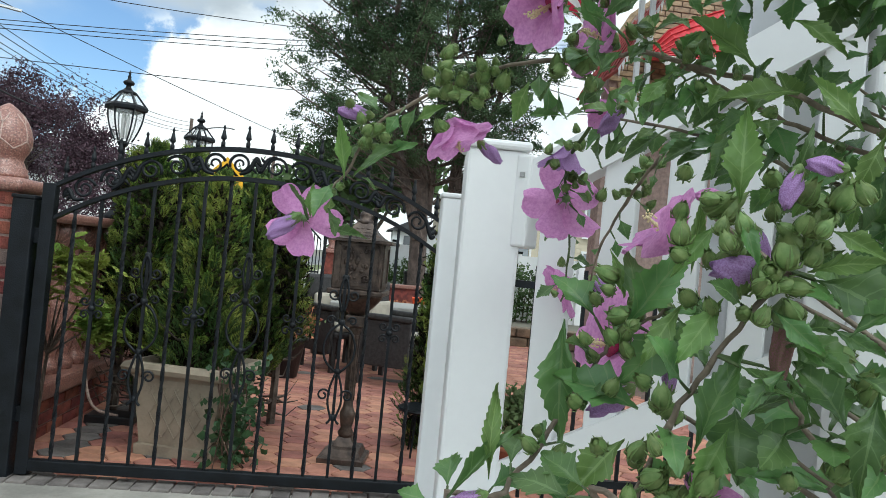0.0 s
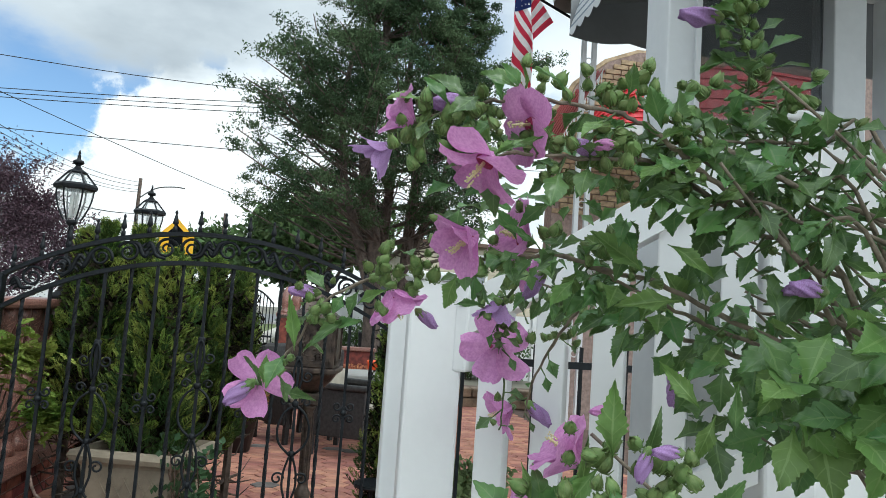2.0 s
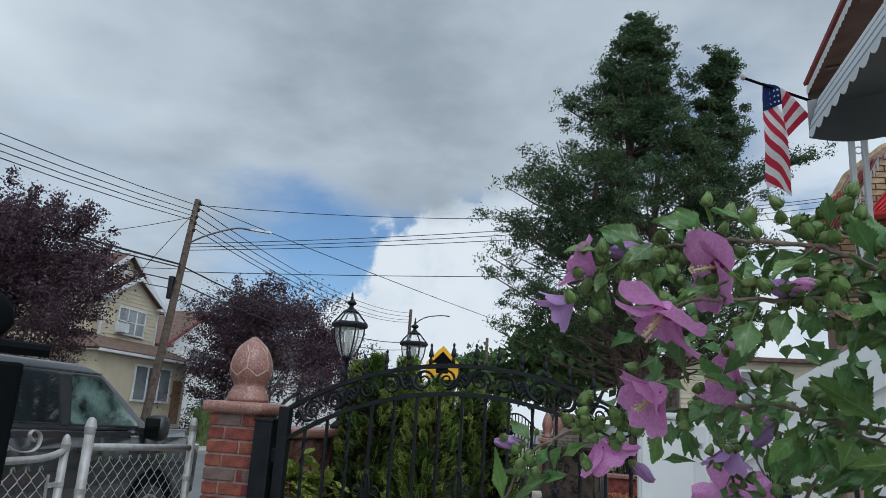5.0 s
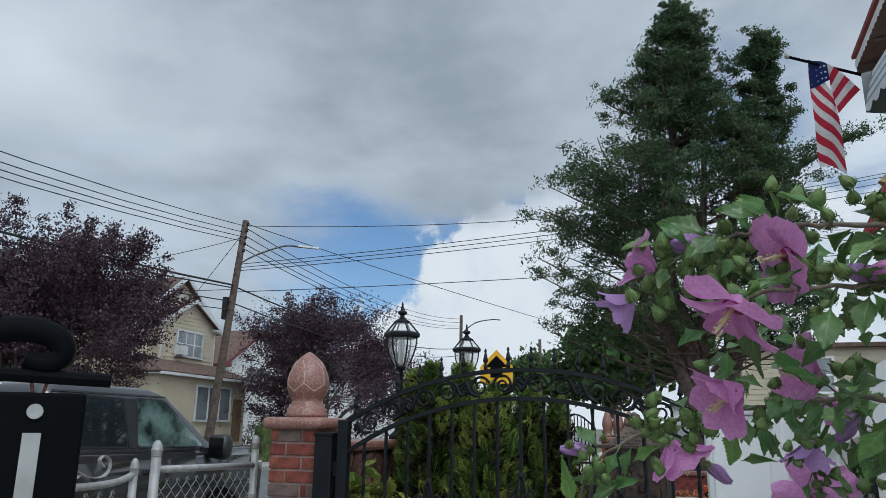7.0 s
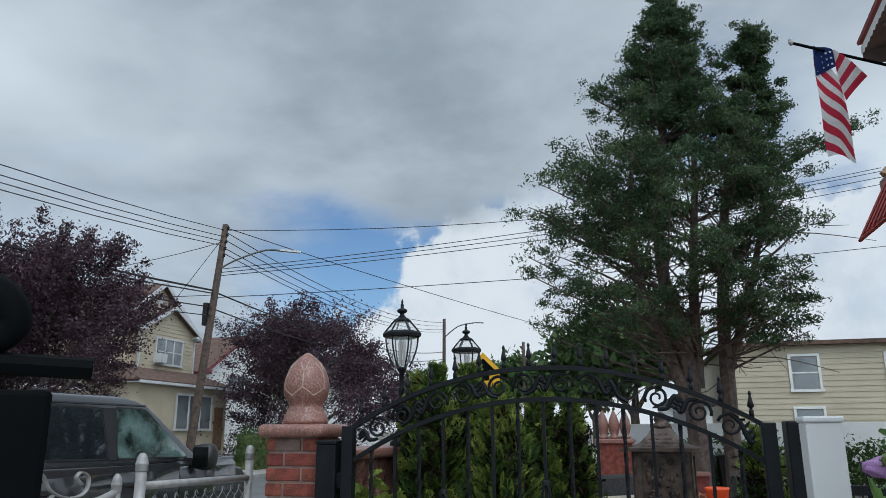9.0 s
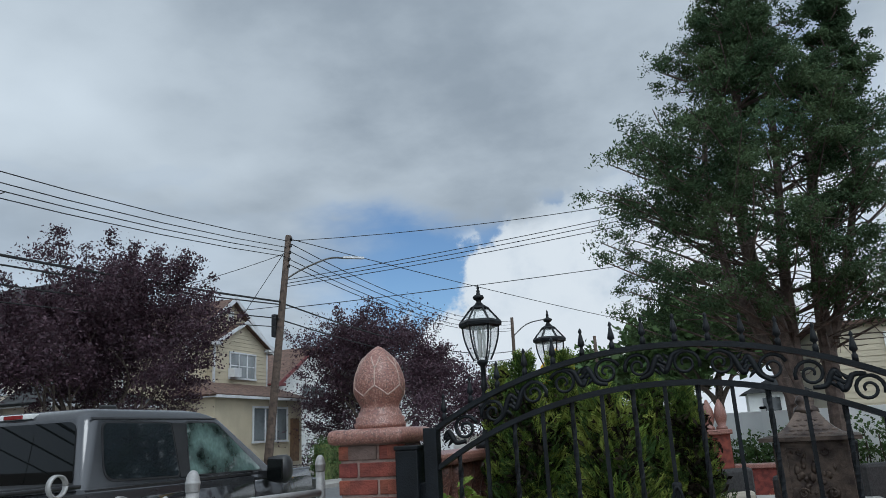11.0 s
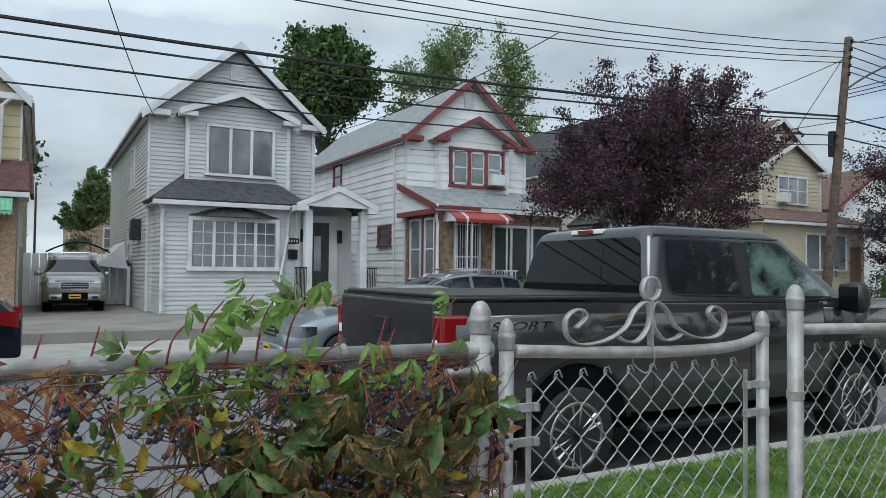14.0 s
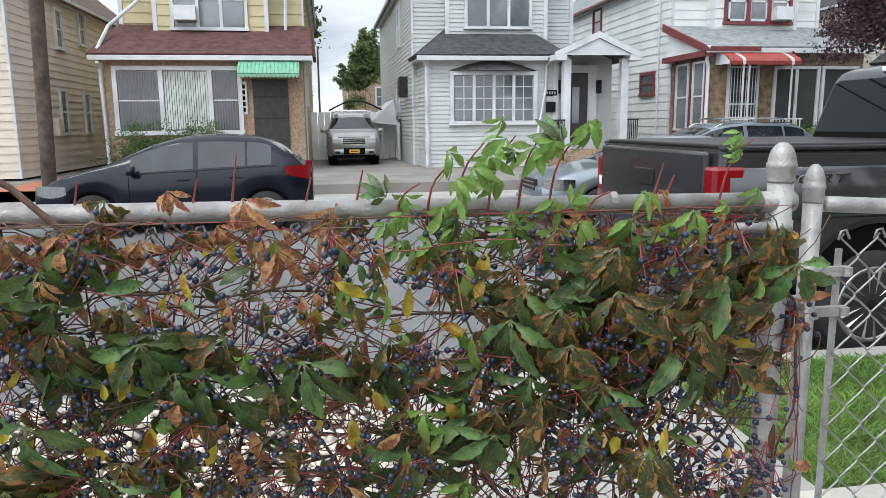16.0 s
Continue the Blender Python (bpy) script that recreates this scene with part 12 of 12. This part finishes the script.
for k in range(28):
    x0, x1 = 1.69 + k * 0.1, 1.79 + k * 0.1
    d0, d1 = 0.05 * abs(math.sin(math.pi * k / 3)), 0.05 * abs(math.sin(math.pi * (k + 1) / 3))
    quad(bm, (x0, 7.5, 4.70), (x1, 7.5, 4.71), (x1, 7.5, 4.58 - d1), (x0, 7.5, 4.58 - d0))
part("front_valance", bm, "brownsoffit", ba)
for x in (1.98, 2.09):
    part("awning_post", bx(x, 7.35, -0.02, x + 0.045, 7.40, 4.68), "alu", ba, "white iron awning post")
for k in range(7):
    bm = bmesh.new()
    tube(bm, [(2.06 + 0.035 * math.cos(q * 0.8), 7.375, 1.0 + k * 0.5 + 0.035 * math.sin(q * 0.8)) for q in range(9)], 0.007, 4)
    part("post_scroll", bm, "alu", ba)


# flag on a slanted staff, folded over itself
fg = thing("flag", "striped red and white flag with a blue starred canton, hanging limp", "flag")
tip, foot = Vector((1.08, 7.40, 4.79)), Vector((1.86, 7.40, 4.445))
bm = bmesh.new()
tube(bm, [foot, tip], 0.014, 8)
part("staff", bm, "black", fg, "dark slanted staff")
bm = bmesh.new()
lathe(bm, [(0.016, -0.02), (0.026, 0.0), (0.026, 0.03), (0.005, 0.06)], 8, tip)
part("staff_knob", bm, "silverpaint", fg)
TL = Vector((1.255, 7.40, 4.71))


def hanging(a, s):
    """The panel that hangs straight: a across from the free edge to the fold, s down."""
    w = 0.15 + 0.10 * s - 0.10 * max(0, s - 0.75)
    return TL + Vector((w * a, 0.035 * math.sin(5 * a + 3 * s) + 0.02 * math.sin(9 * s), -1.06 * s - 0.07 * a + 0.02 * math.sin(4 * a + 6 * s)))


def flap(q, c):
    """The panel folded out along the staff: q across the stripes, c from the fold to the far edge."""
    f0 = hanging(1.0, 0.02 + 0.46 * q)
    e = tip.lerp(foot, 0.42 + 0.33 * q) + Vector((0.0, 0.0, -0.16 * q))
    return f0.lerp(e, c) + Vector((0, -0.03 + 0.04 * math.sin(4 * c + 3 * q), 0))


for k in range(11):
    # stripes slant down towards the fold
    s0, s1 = -0.02 + k * 0.094, -0.02 + (k + 1) * 0.094
    bm = bmesh.new()
    for i in range(10):
        a0, a1 = i / 10, (i + 1) / 10
        pts = [hanging(a0, clamp_unit(s0 + 0.24 * a0)), hanging(a1, clamp_unit(s0 + 0.24 * a1)), hanging(a1, clamp_unit(s1 + 0.24 * a1)), hanging(a0, clamp_unit(s1 + 0.24 * a0))]
        quad(bm, *pts)
    bmesh.ops.remove_doubles(bm, verts=bm.verts, dist=0.0005)
    bmesh.ops.dissolve_degenerate(bm, edges=bm.edges, dist=0.0005)
    part("stripe", bm, "flagwhite" if k % 2 == 0 else "flagred", fg, smooth=True)
for k in range(6):
    bm = bmesh.new()
    for i in range(8):
        quad(bm, flap(k / 6, i / 8), flap((k + 1) / 6, i / 8), flap((k + 1) / 6, (i + 1) / 8), flap(k / 6, (i + 1) / 8))
    bmesh.ops.remove_doubles(bm, verts=bm.verts, dist=0.0005)
    part("stripe", bm, "flagwhite" if k % 2 == 0 else "flagred", fg, smooth=True)
bm = bmesh.new()
for i in range(8):
    a0, a1 = i / 8, (i + 1) / 8
    e0, e1 = 0.27 - 0.15 * a0, 0.27 - 0.15 * a1
    up = Vector((0, -0.010, 0.0))
    quad(bm, hanging(a0, -0.02) + up, hanging(a1, -0.02) + up, hanging(a1, e1) + up, hanging(a0, e0) + up)
bmesh.ops.remove_doubles(bm, verts=bm.verts, dist=0.0005)
part("canton", bm, "flagblue", fg, "dark blue canton", smooth=True)
for i in range(5):
    for j in range(5):
        a, s_ = 0.10 + 0.18 * i, 0.015 + 0.05 * j + (0.02 if i % 2 else 0)
        if s_ > 0.24 - 0.15 * a:
            continue
        c = hanging(a, s_)
        bm = bmesh.new()
        bm.faces.new([bm.verts.new(c + Vector(((0.015 if q % 2 == 0 else 0.006) * math.sin(q * math.pi / 5), -0.016, (0.015 if q % 2 == 0 else 0.006) * math.cos(q * math.pi / 5)))) for q in range(10)])
        part("star", bm, "flagwhite", fg)

# ---------------- hanging house sign by the camera's left ----------------
hsn = thing("house_sign", "black hanging plate with pale bars under a scrolled iron hook", "sign", pose(-0.976, 1.131, -0.32, 0, 0, 43) @ Matrix.Scale(1.25, 4))
part("sign_plate", bx(-0.19, -0.004, 1.12, 0.012, 0.004, 1.318, 0.003), "black", hsn)
bm = bmesh.new()
tube(bm, [(-0.21, 0, 1.338), (0.03, 0, 1.330)], 0.006, 8)
part("hanger_bar", bm, "black", hsn)
for x in (-0.15, -0.027):
    bm = bmesh.new()
    tube(bm, [(x - 0.008, 0, 1.335), (x - 0.004, 0.003, 1.318), (x, 0, 1.304), (x + 0.004, 0.003, 1.318), (x + 0.008, 0, 1.335)], 0.0015, 5)
    part("hook", bm, "rust", hsn)
    bm = bmesh.new()
    lathe(bm, [(0.0065, -0.002), (0.0065, 0.002)], 12)
    part("eyelet", bm, "silverpaint", hsn, at=pose(x, -0.005, 1.302, 90))
for (x0, x1, z0, z1) in ((-0.034, -0.020, 1.16, 1.284), (-0.105, -0.052, 1.266, 1.284), (-0.105, -0.052, 1.16, 1.176), (-0.068, -0.052, 1.20, 1.266), (-0.105, -0.089, 1.176, 1.22)):
    part("digit_bar", bx(x0, -0.0065, z0, x1, -0.004, z1), "silverpaint", hsn, "pale plain bar")
curl = [(-0.20, 1.362), (-0.14, 1.352), (-0.10, 1.362), (-0.05, 1.372), (-0.022, 1.368), (-0.012, 1.354), (-0.022, 1.343), (-0.040, 1.347)]
sm_ = smooth_path([(a, 0, b) for a, b in curl], 5)
bm = bmesh.new()
tube(bm, sm_, [0.013 - 0.006 * (k / len(sm_)) ** 2 for k in range(len(sm_))], 9)
part("hook_scroll", bm, "black", hsn, smooth=True)
bm = bmesh.new()
tube(bm, smooth_path([(-0.15, 0, 1.352), (-0.12, 0, 1.385), (-0.09, 0, 1.392), (-0.07, 0, 1.380), (-0.082, 0, 1.368)], 5), 0.009, 8)
part("hook_scroll", bm, "black", hsn, smooth=True)
bm = bmesh.new()
tube(bm, [(-0.23, 0.0, 0.0), (-0.23, 0.0, 1.34), (-0.20, 0.0, 1.36)], 0.008, 8)
part("stake", bm, "black", hsn)

# a soldier row of dark blocks under the gate
row_ = thing("paver_edging", "row of dark grey paving blocks under the gate", "edging")
for k in range(24):
    part("block", bx(-1.98 + k * 0.088, 3.86 + 0.004 * math.sin(k * 2.3), -0.02, -1.90 + k * 0.088, 3.99, 0.012 + 0.002 * math.sin(k * 1.7), 0.006), "paverdark", row_)

# ---------------- patio pavers, last ----------------
pvm = []
for dark in (False, True):
    bm = bmesh.new()
    # a long hexagonal block
    pts = [(-0.103, 0.0), (-0.055, -0.073), (0.055, -0.073), (0.103, 0.0), (0.055, 0.073), (-0.055, 0.073)]
    lo_ = [bm.verts.new((x, y, -0.03)) for x, y in pts]
    mi_ = [bm.verts.new((x, y, -0.003)) for x, y in pts]
    hi_ = [bm.verts.new((x * 0.955, y * 0.93, 0.0)) for x, y in pts]
    for a_, b_ in ((lo_, mi_), (mi_, hi_)):
        for i in range(len(pts)):
            bm.faces.new((a_[i], a_[(i + 1) % len(pts)], b_[(i + 1) % len(pts)], b_[i]))
    bm.faces.new(hi_)
    me = bpy.data.meshes.new("paver")
    bm.to_mesh(me)
    bm.free()
    me.materials.append(M["paverdark" if dark else "paver"])
    pvm.append(me)
patio = bpy.data.objects["patio"]
pr_ = random.Random(12)
V, F, o = [], [], 0
cnt = 0
for j in range(51):
    for i in range(28):
        x = -2.2 + i * 0.164
        y = 4.05 + j * 0.153 + (0.0765 if i % 2 else 0)
        if x > 2.3:
            continue
        dark = (x < -1.75 and y < 6.2 and pr_.random() < 0.85) or pr_.random() < 0.05
        m_ = pose(x, y, 0.004 + pr_.uniform(-0.0015, 0.0015), pr_.uniform(-0.6, 0.6), pr_.uniform(-0.6, 0.6), pr_.uniform(-1, 1) + (180 if (i + j) % 2 else 0))
        if y < 7.6 and -1.9 < x < 0.25 and cnt < 300:
            share("paver", pvm[dark], patio, m_)
            cnt += 1
        else:
            me = pvm[0]
            V += [m_ @ v.co for v in me.vertices]
            F += [tuple(q + o for q in p.vertices) for p in me.polygons]
            o += len(me.vertices)
ob = pydata("paving", V, F, "paver", patio)
ob["kind"] = "stuff"
